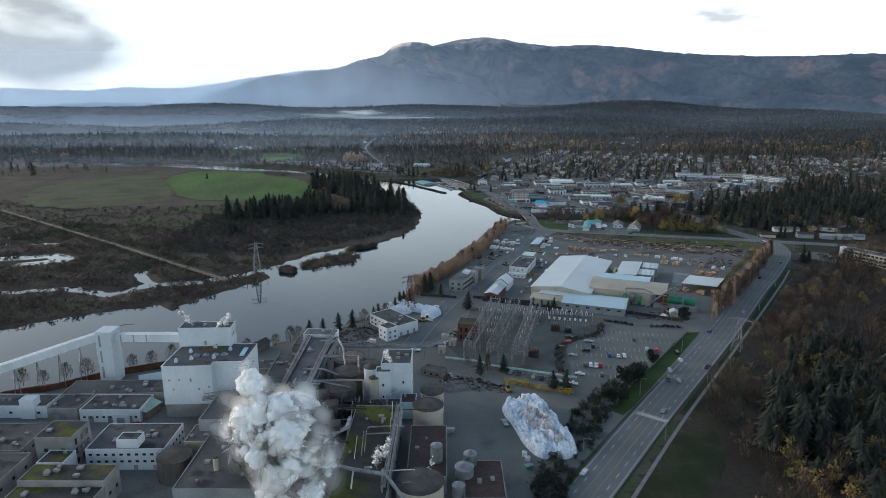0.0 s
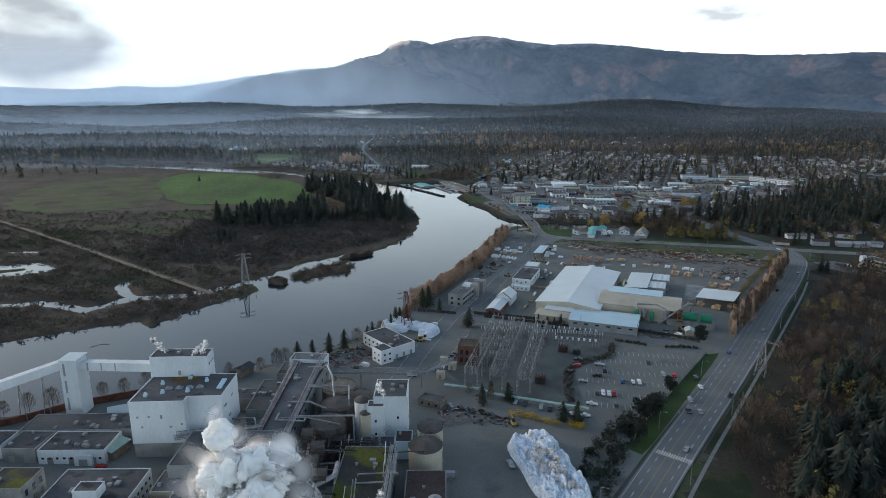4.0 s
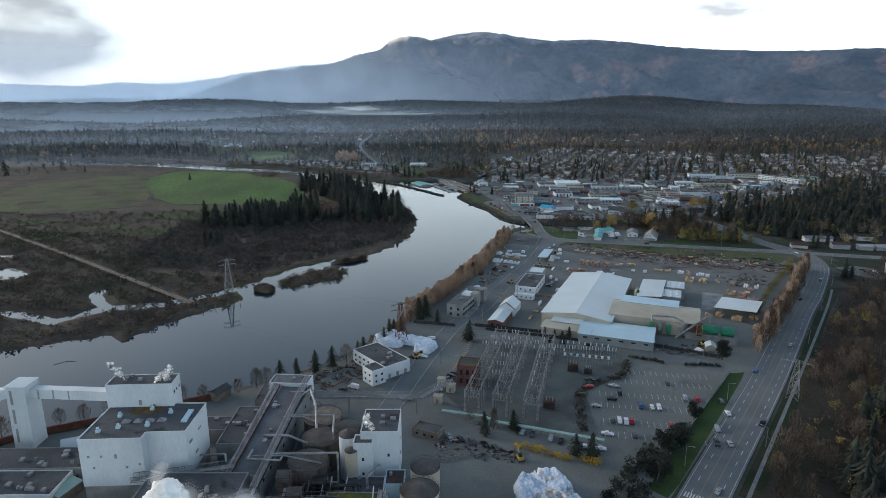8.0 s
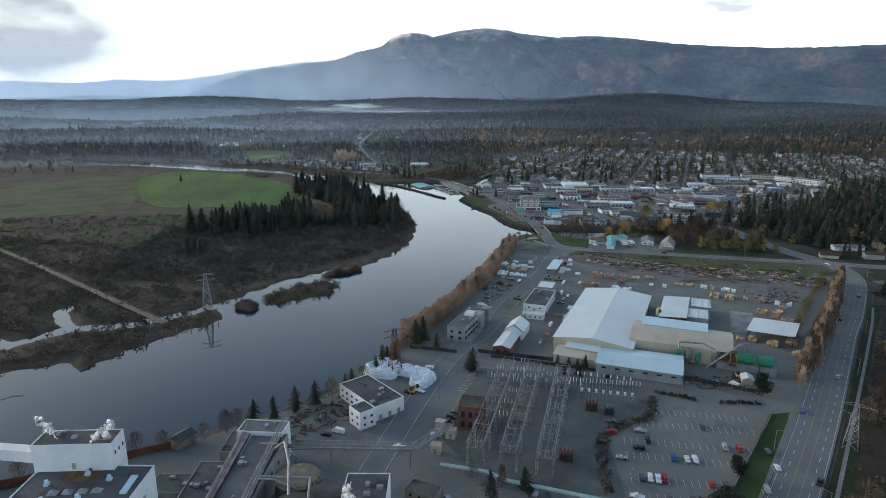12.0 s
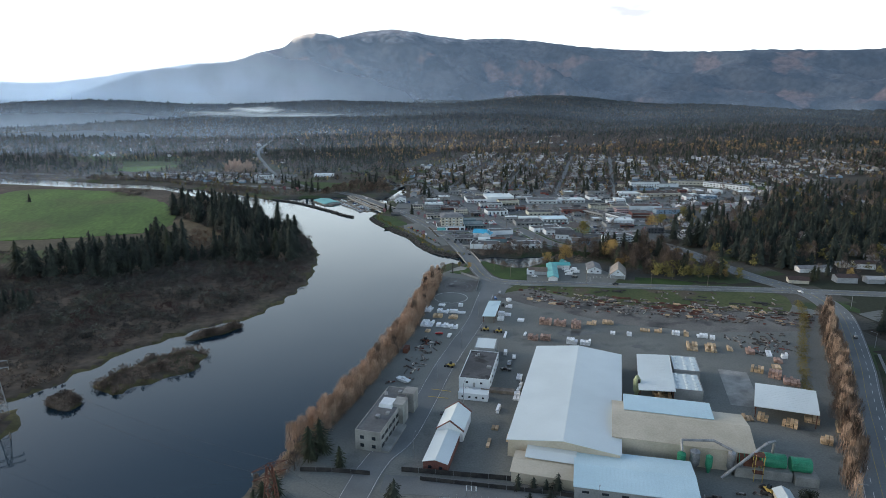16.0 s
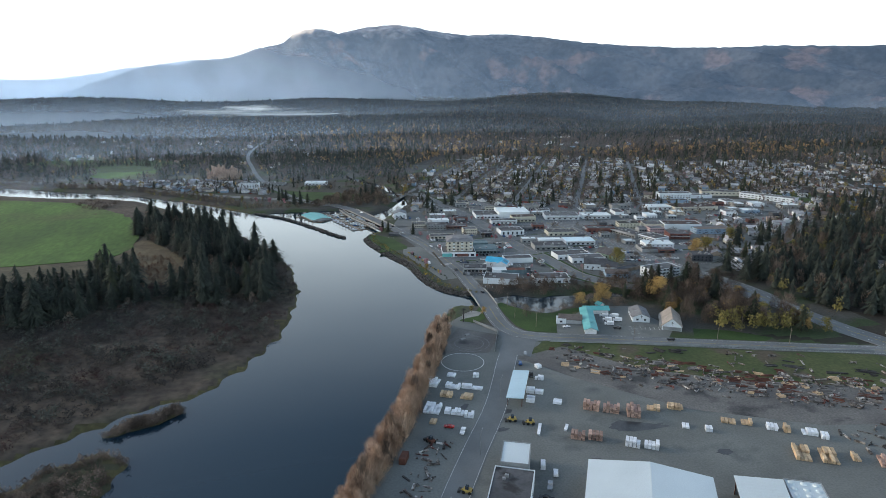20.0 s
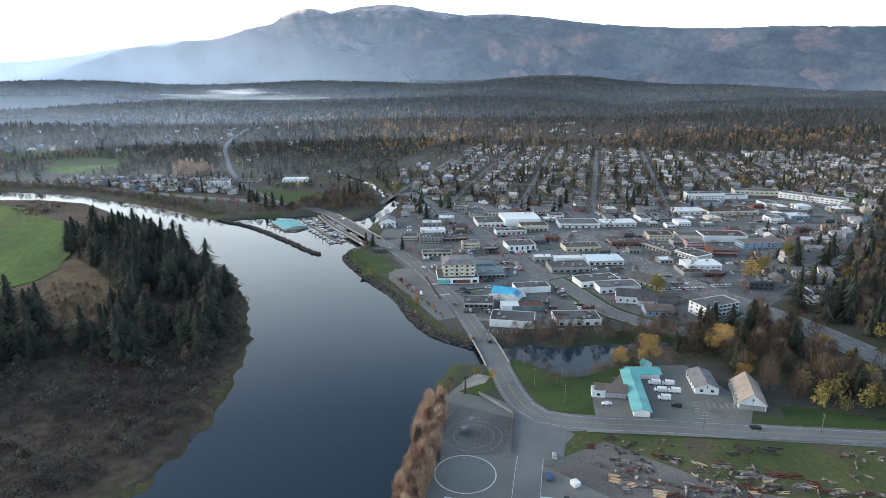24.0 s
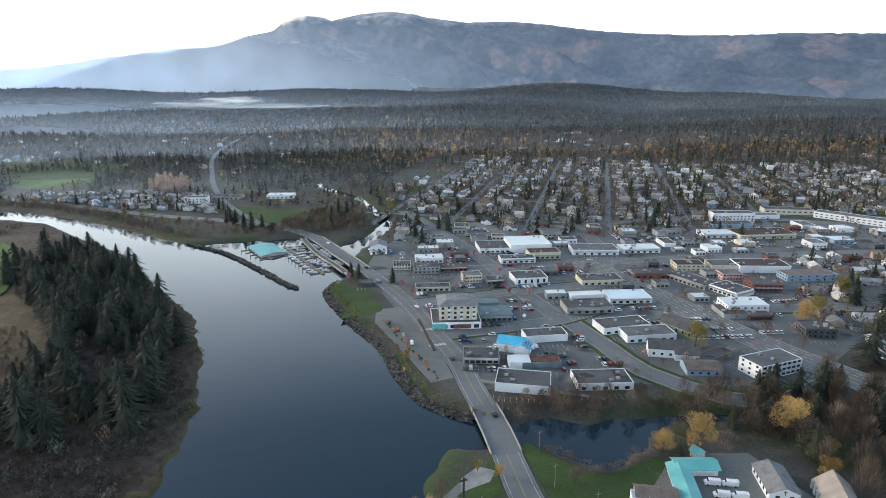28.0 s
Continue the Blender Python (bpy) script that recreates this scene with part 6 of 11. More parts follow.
W1, W2 = ("S", 7, 1, 1.4, 1.1, 2.2, 3, "window"), ("S", 8, 2, 1.3, 1.0, 1.6, 3.2, "window")
for args in (
        ("mill_shed", -127.5, 273, 27, 15, -3, 6, M_WHITE, M_TAR, "low white mill workshop with a tarred roof", (("S", 9, 1, 1.1, 0.9, 2.2, 3, "window"), ("S", 3, 1, 2.4, 3.0, 0, 0, "door")), 9),
        ("mill_shed", -133, 288.5, 48, 14.5, -2, 6.3, M_CONC, M_TAR, "long low mill shed with a tarred roof", (W1,), 8),
        ("mill_shed", -149, 275, 14, 14, -6, 6.1, M_CONC, M_TAR, "low square shed with a dark roof", (("S", 2, 1, 2.4, 3.0, 0, 0, "door"),), 3),
        ("tool_shed", -122.5, 266.2, 7, 5, -3, 4.2, M_WHITE, M_WHITER, "small white shed with a grey double door", (("S", 1, 1, 3.4, 3.0, 0, 0, "door"),), 0),
        ("mill_shed", -181, 279, 46, 12, -4, 5.8, M_WHITE, M_TAR, "low white shed with a dark roof", (W1,), 4),
        ("mill_office", -166.5, 273.5, 6.5, 5, -4, 9.2, M_WHITE, M_WHITER, "small white stair tower of the mill", (), 0),
        ("mill_office", -104.5, 236.5, 31, 20, -3, 9, M_WHITE, M_TAR, "long white mill office with two window rows", (("S", 10, 2, 1.3, 0.9, 3.4, 3.0, "window"), ("S", 4, 1, 1.6, 2.0, 0.2, 0, "door"), ("E", 6, 2, 1.2, 1.0, 2.6, 3.2, "window")), 8),
        ("roof_cabin", -104, 230.5, 8.5, 6, -3, 12.4, M_WHITE, M_TAR, "white cabin rising above the mill office roof", (("S", 1, 2, 1.4, 1.0, 3.4, 3.0, "window"),), 0),
        ("mill_block", -117, 208.5, 31, 10.5, -4, 11, M_CONC, M_MOSS, "concrete mill block with a mossy roof", (("E", 2, 1, 1.4, 1.2, 4, 2, "window"),), 6),
        ("mill_block", -118, 199, 31, 9, -4, 8.8, M_CONC, M_MOSS, "lower mill block with moss patches", (("E", 2, 1, 1.4, 1.2, 4, 2, "window"),), 5),
        ("mill_block", -132, 235, 14.5, 13, -4, 14, M_CONC, M_MOSS, "tall stained mill block with mossy roof", (("S", 2, 2, 1.5, 1.4, 4, 4, "window"), ("E", 3, 3, 1.4, 2.4, 1.5, 4.2, "window")), 1),
        ("mill_block", -129, 223, 10, 9, -4, 9, M_WHITE, M_MOSS, "pale blue-white mill annex with mossy roof", (("E", 2, 1, 1.2, 2.0, 2, 2, "door"), ("S", 2, 1, 1.1, 1.0, 5, 2, "window")), 1),
        ("mill_block", -160, 243, 26, 22, -3, 7, M_GREYW, M_TAR, "flat dark-roofed mill block with pale walls", (("E", 4, 1, 1.4, 1.2, 4, 2, "window"),), 7),
        ("mill_block", -160, 214, 36, 30, -3, 8, M_CONC, M_TAR, "grey mill hall with roof ventilators", (("E", 4, 1, 1.4, 1.2, 4, 2, "window"),), 9),
        ("mill_block", -196, 234, 40, 30, -2, 9, M_CONC, M_TAR, "grey mill hall beside the river wall", (("E", 4, 1, 1.4, 1.2, 4, 2, "window"),), 7),
        ("mill_block", -76.5, 237, 13.5, 13.5, -3, 9, M_BEIGE, M_GRAVROOF, "beige mill block with a flat gravel roof", (("S", 1, 1, 7, 5.6, 0, 2, "door"),), 2),
        ("mill_block", -62, 250, 34, 25, -4, 14, M_GREYW, M_TAR, "grey mill block under steam", (("S", 5, 2, 1.4, 1.2, 3, 5, "window"),), 4),
        ("mill_hall", -50, 212, 50, 36, -4, 11, M_GREYW, M_TAR, "wide grey mill hall with cluttered roof", (("S", 6, 1, 1.6, 1.4, 5, 2, "window"),), 9),
        ("mill_hall", -42.5, 296, 13.5, 70, -8, 13, M_CONC, M_GRAVROOF, "long flat-roofed mill hall beside tanks", (("E", 9, 1, 1.6, 1.4, 8, 2, "window"),), 6),
        ("mill_hall", -57, 304, 11, 30, -4, 9, M_CONC, M_TAR, "low mill hall with dark roof sections", (("W", 6, 1, 1.6, 1.4, 5, 2, "window"),), 6),
        ("mill_hall", -69, 311, 15, 11, -4, 6, M_CONC, M_TAR, "low dark-roofed shed near the shore", (), 2),
        ("mill_hall", -41, 334, 18, 9, -9, 14.5, M_WHITE, M_GRAVROOF, "grey end block of the mill hall", (("S", 3, 1, 1.4, 1.2, 5, 2, "window"),), 2),
        ("mill_hall", -9, 216, 20, 70, -5, 11.5, M_CONC, M_MOSS, "long mill hall with green mossy roof", (("E", 6, 1, 1.6, 1.4, 6, 2, "window"),), 7),
        ("mill_hall", -51, 331, 8.5, 15, -4, 10, M_CONC, M_TAR, "low end shed of the mill hall", (), 2),
        ("machine_tower", 2, 280, 14, 17, -4, 22, M_WHITE, M_TAR, "tall white machine tower with a stepped dark roof", (("S", 2, 1, 0.8, 1.2, 12, 3, "window"), ("E", 1, 2, 0.8, 1.2, 8, 6, "window")), 3),
        ("pump_house", -4, 262, 14, 12, -4, 6, M_WHITE, M_TAR, "white pump house with a flat roof", (("S", 2, 1, 1.0, 1.2, 2, 2, "window"),), 2),
        ("pump_house", 7, 264, 7, 9, -4, 8, M_BLUER, M_BROWNR, "pale blue pump house", (), 1),
        ("brown_shed", 14, 221, 15, 37, -4, 7.5, M_CONC, M_BROWNR, "long shed with a dark brown roof", (("E", 4, 1, 1.2, 1.2, 3, 2, "window"),), 4),
        ("brown_shed", 34, 203, 15, 24, -4, 5.5, M_CONC, M_BROWNR, "low shed with a dark brown roof", (("E", 2, 1, 2.4, 2.8, 0, 2, "door"),), 2),
        ("gatehouse", 21, 306, 12, 7, -30, 3.4, M_WOOD, M_TAR, "small gatehouse with olive roof", (("S", 3, 1, 1.1, 1.0, 1.2, 2, "window"),), 0),
        ("office_building", -1, 377, 30, 16, -54, 6.8, M_WHITE, M_TAR, "white two-storey office with a dark flat roof", (("S", 7, 2, 1.5, 1.1, 1.2, 2.9, "window"), ("E", 3, 1, 1.6, 2.4, 0.2, 2, "door")), 4),
        ("office_annex", -4, 359, 9, 8, -54, 8, M_WHITE, M_TAR, "small white office annex", (("S", 2, 2, 1.1, 1.1, 1.6, 3.2, "window"), ("E", 2, 2, 1.1, 1.1, 1.6, 3.2, "window")), 1),
        ("control_house", 44, 355, 10.5, 10.5, -15, 11, M_RED, M_MOSS, "red brick control house with mossy flat roof", (("S", 3, 2, 1.5, 2.6, 1.6, 4.6, "window"), ("E", 3, 2, 1.5, 2.6, 1.6, 4.6, "window")), 0)):
    flat_building(*args)
ob = flat_building("machine_tower_step", -4.5, 272, 7, 6, -4, 19, M_WHITE, M_TAR, "stepped white front of the machine tower", (("S", 1, 2, 0.8, 1.2, 6, 6, "window"),), 0)
gable_building("shed", -114.5, 272.5, 8, 10, -20, 4, 1.0, M_WOOD, surf("pale green metal roof", (0.24, 0.36, 0.33), (0.32, 0.44, 0.4), 0.3, 0.5, grain=0.08), "open shed with a pale green metal roof")
gable_building("shed", -124, 305, 9, 11, -70, 3, 2.4, M_CONC, M_WHITER, "dome-like shed with pale roof")
gable_building("boathouse", -78, 347, 6, 9, -30, 4, 1.4, M_WOOD, M_TAR, "weathered boathouse on piles")


def tank(x, y, r, h, wall, top, label, cap=1.2, name="storage_tank", rail=True):
    ob = thing(name, x, y, 0, label, "tank")
    part("shell", drum(BM(), 0, 0, -0.3, h, r, r, 36), wall, ob, smooth=False)
    part("top", drum(BM(), 0, 0, h + 0.005, h + 0.25, r * 1.02, r * 1.0, 36, cap), top, ob)
    if rail:
        bm = BM()
        for i in range(24):
            a, b = 6.283 * i / 24, 6.283 * (i + 1) / 24
            p, q = (r * math.cos(a), r * math.sin(a)), (r * math.cos(b), r * math.sin(b))
            rod(bm, (*p, h), (*p, h + 1.3), 0.05, 4), rod(bm, (*p, h + 1.3), (*q, h + 1.3), 0.05, 4), rod(bm, (*p, h + 0.7), (*q, h + 0.7), 0.04, 3)
        part("railing", bm, M_DARK, ob)
        bm = BM()
        for k in range(int(h * 2)):
            rod(bm, (r + 0.25, -0.3, 0.4 + k * 0.5), (r + 0.25, 0.3, 0.4 + k * 0.5), 0.04, 3)
        rod(bm, (r + 0.25, -0.3, 0), (r + 0.25, -0.3, h + 1), 0.05, 4), rod(bm, (r + 0.25, 0.3, 0), (r + 0.25, 0.3, h + 1), 0.05, 4)
        part("ladder", bm, M_STEEL, ob, "", None)
    return ob


tank(-23, 303, 8, 12, M_TANK, M_WOOD, "dark stained tank with a planked top")
tank(-22, 287, 7.5, 12, M_TANK, M_TANKTOP, "dark stained tank with grey top")
tank(-13, 293, 6, 12, M_TANK, M_TANKTOP, "stained round tank behind the silos")
tank(-25, 271, 7.5, 12, M_TANK, M_TANKTOP, "open stained tank with pale liquid", 0)
tank(-10.5, 278, 3.6, 18, M_WHITE, M_TANKTOP, "cream silo beside the machine tower", 2.0, "silo", False)
tank(-9, 270, 2.4, 16, M_BEIGE, M_TANKTOP, "slim beige silo by tanks", 1.2, "silo", False)
tank(18, 266, 5.4, 10.5, M_BEIGE, M_TANKTOP, "beige tank with a grey domed top", 1.8)
tank(15.5, 252.5, 6.8, 10.5, M_BEIGE, M_TANKTOP, "large round beige tank with domed top", 2.0)
tank(10, 195, 8.5, 11, M_BEIGE, M_TANKTOP, "large beige tank with a wide grey top", 2.4)
tank(17, 213, 2.3, 14, M_STEEL, M_STEEL, "tall steel column tank", 1.0, "column", False)
tank(27, 206, 3.6, 9, M_STEEL, M_STEEL, "bright round steel tank", 1.4, "column", False)
tank(24, 196, 2.4, 8, M_STEEL, M_STEEL, "small round steel tank", 1.4, "column", False)
tank(30, 213, 2.6, 10, M_STEEL, M_STEEL, "steel tank with cone top", 1.4, "column", False)
tank(-84, 221, 6.5, 9, M_TANK, M_TANKTOP, "squat round tank stained with rust", 0.6)
tank(-64, 207, 1.0, 16, M_BEIGE, M_DARK, "slim beige mill chimney pipe", 0.2, "chimney", False)


def truss(name, p, q, w, h, label, legs=(), mat=None):
    """A lattice pipe bridge between two points, with pipes on it."""
    ob = thing(name, 0, 0, 0, label, "pipe bridge")
    p, q = Vector(p), Vector(q)
    d = q - p
    n = max(2, int(d.length / h))
    s = Vector((d.y, -d.x, 0)).normalized() * w / 2
    bm = BM()
    for e in (-s, s):
        for k in (0, h):
            rod(bm, p + e + Vector((0, 0, k)), q + e + Vector((0, 0, k)), 0.14, 4)
        for i in range(n):
            a, b = p + e + d * i / n, p + e + d * (i + 1) / n
            rod(bm, a, b + Vector((0, 0, h)), 0.08, 4), rod(bm, a, a + Vector((0, 0, h)), 0.08, 4)
    part("frame", bm, mat or M_STEEL, ob)
    for k in (-0.5, 0.15, 0.6):
        part("pipe", rod(BM(), p + s * k + Vector((0, 0, 0.5)), q + s * k + Vector((0, 0, 0.5)), 0.28 + 0.1 * k, 8), M_PIPE, ob)
    for t in legs:
        c = p + d * t
        bm = BM()
        for e in (-s, s):
            rod(bm, (c.x + e.x, c.y + e.y, -0.2), c + e, 0.16, 5)
        rod(bm, (c.x - s.x, c.y - s.y, 0), c + s, 0.08, 4)
        part("leg", bm, mat or M_STEEL, ob)
    return ob


truss("pipe_bridge", (-32, 330, 7.5), (18, 325, 7.5), 3, 2.2, "long grey lattice pipe bridge over the road", (0.35, 0.97))
truss("pipe_bridge", (18, 325, 7), (34, 345, 6), 3, 2.0, "grey lattice pipe bridge to the substation", (0.5, 0.98))
truss("pipe_bridge", (-86, 265.6, 10), (-50, 265, 14.2), 3, 2.0, "lattice pipe bridge between mill blocks", (0.5,))
truss("pipe_bridge", (-36, 250, 11), (-12, 249, 11), 2.4, 1.8, "dark pipe bridge towards the tanks", (0.3, 0.7), M_DARK)
truss("pipe_bridge", (-30, 262, 12), (-28, 185, 12), 2.5, 1.8, "rusty pipe rack along the mill hall", (0.2, 0.5, 0.8), M_RUST)
truss("pipe_bridge", (3, 250, 12), (-2, 190, 12), 2.5, 1.8, "pipe rack between hall and brown shed", (0.2, 0.5, 0.8))
truss("pipe_bridge", (-33.5, 326, 13.6), (-41, 240, 13.6), 1.3, 0.7, "grey pipe run along the long roof", (), M_DARK)
truss("pipe_bridge", (-46, 330, 13.4), (-51, 262, 13.4), 1.2, 0.6, "rusty pipe run along the long roof", (), M_RUST)
pr = thing("roof_pipework", 0, 0, 0, "bent silver pipes over roof and tanks", "pipework")
for pts, r in ((((-34, 318, 14), (-30, 318, 17), (-26, 304, 17), (-24, 290, 14)), 0.5), (((-36, 300, 15), (-18, 298, 15), (-17, 284, 15), (-17, 284, 3)), 0.4), (((-38, 272, 14.5), (-14, 271, 14.5), (-14, 268, 2)), 0.45),
               (((-46, 276, 14), (-46, 268, 15.5), (-34, 266, 15.5), (-34, 272, 14)), 0.35), (((-22, 205, 12.6), (-14, 200, 13.6), (-2, 196, 13.6), (4, 184, 12)), 0.7), (((-24, 232, 12.5), (-26, 224, 15), (-22, 216, 15), (-22, 210, 12)), 1.0),
               (((-18, 240, 12), (-18, 228, 14.5), (-25, 222, 14.5)), 0.9), (((-3, 262, 6), (-3, 262, 10), (1, 268, 10), (1, 272, 8)), 0.5), (((4, 255, 8), (4, 246, 12), (3, 230, 12.6)), 0.55), (((-70, 282, 9), (-58, 282, 9), (-56, 276, 9)), 0.4)):
    part("pipe", pipe(BM(), pts, r, 10), M_PIPE, pr)
for x, y, z in ((-23, 226, 12), (-27, 236, 11), (-27, 216, 11), (-30, 200, 11), (-26, 246, 11), (-31, 256, 11), (-28, 280, 4), (-20, 262, 4)):
    bm = BM()
    for i in range(4):
        hexa(bm, (-2.5, -2.5, i * 1.8), (2.5, 2.5, i * 1.8 + 0.15))
        for a, b in ((-2.4, -2.4), (2.4, -2.4), (2.4, 2.4), (-2.4, 2.4)):
            rod(bm, (a, b, i * 1.8), (a, b, i * 1.8 + 1.8), 0.1, 4)
    part("platform", bm, M_DARK, pr, "dark steel platforms", (x, y, z))

flat("pavement_pit", [(-35, 243), (-10, 243), (-8, 268), (-12, 312), (-34, 312)], 0.06, M_TAR, "dark ground patch among the tanks", "pavement")
# crowded pipework between the tanks and the halls
tk = random.Random(17)
pw_ = thing("tank_pipework", 0, 0, 0, "crowded dark and silver pipes between the tanks", "pipework")
for i in range(46):
    px, py, pz = tk.uniform(-33, -14), tk.uniform(244, 266), tk.choice((3, 5, 7, 9, 11))
    ln = tk.uniform(5, 14)
    q = (px + ln, py, pz) if i % 2 else (px, py + ln * 0.7, pz)
    part("pipe", pipe(BM(), [(px, py, 0), (px, py, pz), q, (q[0], q[1], max(0, pz - tk.uniform(2, 9)))], tk.choice((0.16, 0.22, 0.32)), 6), tk.choice((M_DARK, M_DARK, M_PIPE, M_RUST)), pw_)
for i in range(26):
    px, py = tk.uniform(-28, 4), tk.uniform(186, 248)
    ln = tk.uniform(6, 20)
    part("pipe", pipe(BM(), [(px, py, 11.5), (px, py, 12.4), (px + (ln if i % 3 == 0 else 0), py + (0 if i % 3 == 0 else ln), 12.4), (px + (ln if i % 3 == 0 else 0), py + (0 if i % 3 == 0 else ln), 11.5)], tk.choice((0.14, 0.2, 0.3)), 6), tk.choice((M_PIPE, M_PIPE, M_WHITE, M_DARK)), pw_)
stain = [(9 * math.cos(a) * (0.7 + 0.3 * noise.noise((a, 1, 0))) - 4, 4.2 * math.sin(a) * (0.8 + 0.4 * noise.noise((a * 2, 4, 0))) + 7.5) for a in (6.283 * i / 24 for i in range(24))]
part("roof_stain", prism(BM(), stain, box_h + 0.1, box_h + 0.135), surf("stained roofing felt", (0.09, 0.06, 0.03), (0.2, 0.12, 0.04), 0.2, 0.95, fine=1.5), mill, "orange-brown stain on the roof")
hd = thing("pipe_heap", 0, 0, 0, "heap of red and rusty pipes by the shore", "scrap")
for i in range(36):
    t = tk.random()
    px, py, a = -34 + 28 * t + tk.uniform(-3, 3), 345 + 28 * t + tk.uniform(-3, 3), tk.uniform(0, 3.1)
    part("pipe", rod(BM(), (px, py, 0.3), (px + 3.5 * math.cos(a), py + 3.5 * math.sin(a), 0.3 + tk.uniform(0, 1.2)), 0.22, 6), tk.choice((M_RED, M_RUST, M_DARK, M_RED)), hd)

# pipe runs on the roof of the long hall, and the low kiosks between its vents
M_PINKPIPE = surf("brown-pink lagging", (0.17, 0.13, 0.125), (0.26, 0.21, 0.2), 0.3, 0.6, 0.2)
for nm_, p_, q_, tones_, text_ in (("roof_pipes", (-47.5, 338, 14.3), (-51.5, 262, 14.3), (M_PINKPIPE, M_PINKPIPE, M_PIPE), "three lagged pipes along the hall's roof edge"), ("roof_pipes", (-33.5, 340, 14.6), (-40.5, 252, 14.6), (M_PIPE, M_STEEL, M_PINKPIPE, M_PIPE), "bundle of grey pipes along the hall's roof edge")):
    rp_ = thing(nm_, 0, 0, 0, text_, "pipes")
    p_, q_ = Vector(p_), Vector(q_)
    sd_v = Vector((q_.y - p_.y, p_.x - q_.x, 0)).normalized()
    for k_, tone_ in enumerate(tones_):
        o_ = sd_v * (k_ * 0.75 - 1.0)
        part("pipe", pipe(BM(), [p_ + o_, (p_ + q_) / 2 + o_ + Vector((0, 0, 0.15 * (k_ % 2))), q_ + o_], 0.2 + 0.07 * (k_ % 3), 8), tone_, rp_)
    for i in range(9):
        c_ = p_ + (q_ - p_) * (i + 0.5) / 9
        part("bracket", rod(rod(BM(), c_ - sd_v * 1.5 - Vector((0, 0, .35)), c_ + sd_v * 1.5 - Vector((0, 0, .35)), 0.1, 4), c_ - Vector((0, 0, 1.6)), c_ - Vector((0, 0, .35)), 0.1, 4), M_DARK, rp_)
for p_, q_, r_ in (((-40, 322, 14.2), (-26, 318, 10.5), 0.4), ((-39, 300, 14.2), (-22, 296, 12), 0.35), ((-44, 286, 14.0), (-24, 282, 11), 0.45), ((-46, 272, 14.0), (-20, 268, 12.5), 0.3)):
    cp_t = thing("crossing_pipe", 0, 0, 0, "grey lagged pipe crossing from hall to tanks", "pipe")
    part("pipe", pipe(BM(), [p_, ((p_[0] + q_[0]) / 2, (p_[1] + q_[1]) / 2, p_[2] + 0.8), q_, (q_[0], q_[1], 3.0)], r_, 9), M_PIPE, cp_t)

# steam
def vapour(name, tint, most):
    """White vapour in soft flecks that thin out to their rims."""
    m = bpy.data.materials.new(name)
    m.use_nodes = True
    n, l = m.node_tree.nodes, m.node_tree.links
    n.clear()
    out, mix, tr, df, tl, add, up, uv, ln, mr = (n.new("ShaderNode" + k) for k in ("OutputMaterial", "MixShader", "BsdfTransparent", "BsdfDiffuse", "BsdfTranslucent", "AddShader", "CombineXYZ", "UVMap", "VectorMath", "MapRange"))
    df.inputs[0].default_value, tl.inputs[0].default_value = (*tint, 1), (*(v * 0.9 for v in tint), 1)
    up.inputs[1].default_value, up.inputs[2].default_value = -0.35, 0.93
    l.new(up.outputs[0], df.inputs["Normal"]), l.new(up.outputs[0], tl.inputs["Normal"])
    uv.uv_map = "puff"
    ln.operation = "LENGTH"
    l.new(uv.outputs[0], ln.inputs[0]), l.new(ln.outputs["Value"], mr.inputs[0])
    mr.interpolation_type = "SMOOTHSTEP"
    mr.inputs[1].default_value, mr.inputs[2].default_value, mr.inputs[3].default_value, mr.inputs[4].default_value = 0.15, 1.0, most, 0.0
    l.new(df.outputs[0], add.inputs[0]), l.new(tl.outputs[0], add.inputs[1])
    l.new(mr.outputs[0], mix.inputs[0]), l.new(tr.outputs[0], mix.inputs[1]), l.new(add.outputs[0], mix.inputs[2]), l.new(mix.outputs[0], out.inputs[0])
    return m


M_STEAM = vapour("white steam", (0.98, 0.92, 0.86), 0.34)
M_CLOUD = surf("dense steam", (0.96, 0.92, 0.87), (0.98, 0.94, 0.89), 0.1, 1.0, spec=0.0, grain=0.02)
b_ = M_CLOUD.node_tree.nodes["Principled BSDF"]
b_.inputs["Subsurface Weight"].default_value, b_.inputs["Subsurface Scale"].default_value, b_.inputs["Subsurface Radius"].default_value = 1.0, 4.0, (1.0, 1.0, 1.0)


def puffs(name, centres, radii, mat, label, category, seed):
    """Vapour as a swarm of soft flecks turned all ways."""
    g = np.random.default_rng(seed)
    n = len(centres)
    d = g.normal(0, 1, (n, 3))
    d /= np.linalg.norm(d, axis=1)[:, None]
    a = np.cross(d, np.array((0.31, 0.82, 0.48)))
    a /= np.linalg.norm(a, axis=1)[:, None]
    b = np.cross(d, a)
    r = np.asarray(radii)[:, None]
    V = np.stack([centres - (a + b) * r, centres + (a - b) * r, centres + (a + b) * r, centres + (b - a) * r], 1).reshape(-1, 3)
    me = np_mesh(name, V, np.arange(4 * n).reshape(-1, 4), mat)
    uvl = me.uv_layers.new(name="puff")
    uvl.data.foreach_set("uv", np.tile(np.array((-1, -1, 1, -1, 1, 1, -1, 1), np.float32), n))
    return tagged(new(name, me), label, category, "", "stuff")


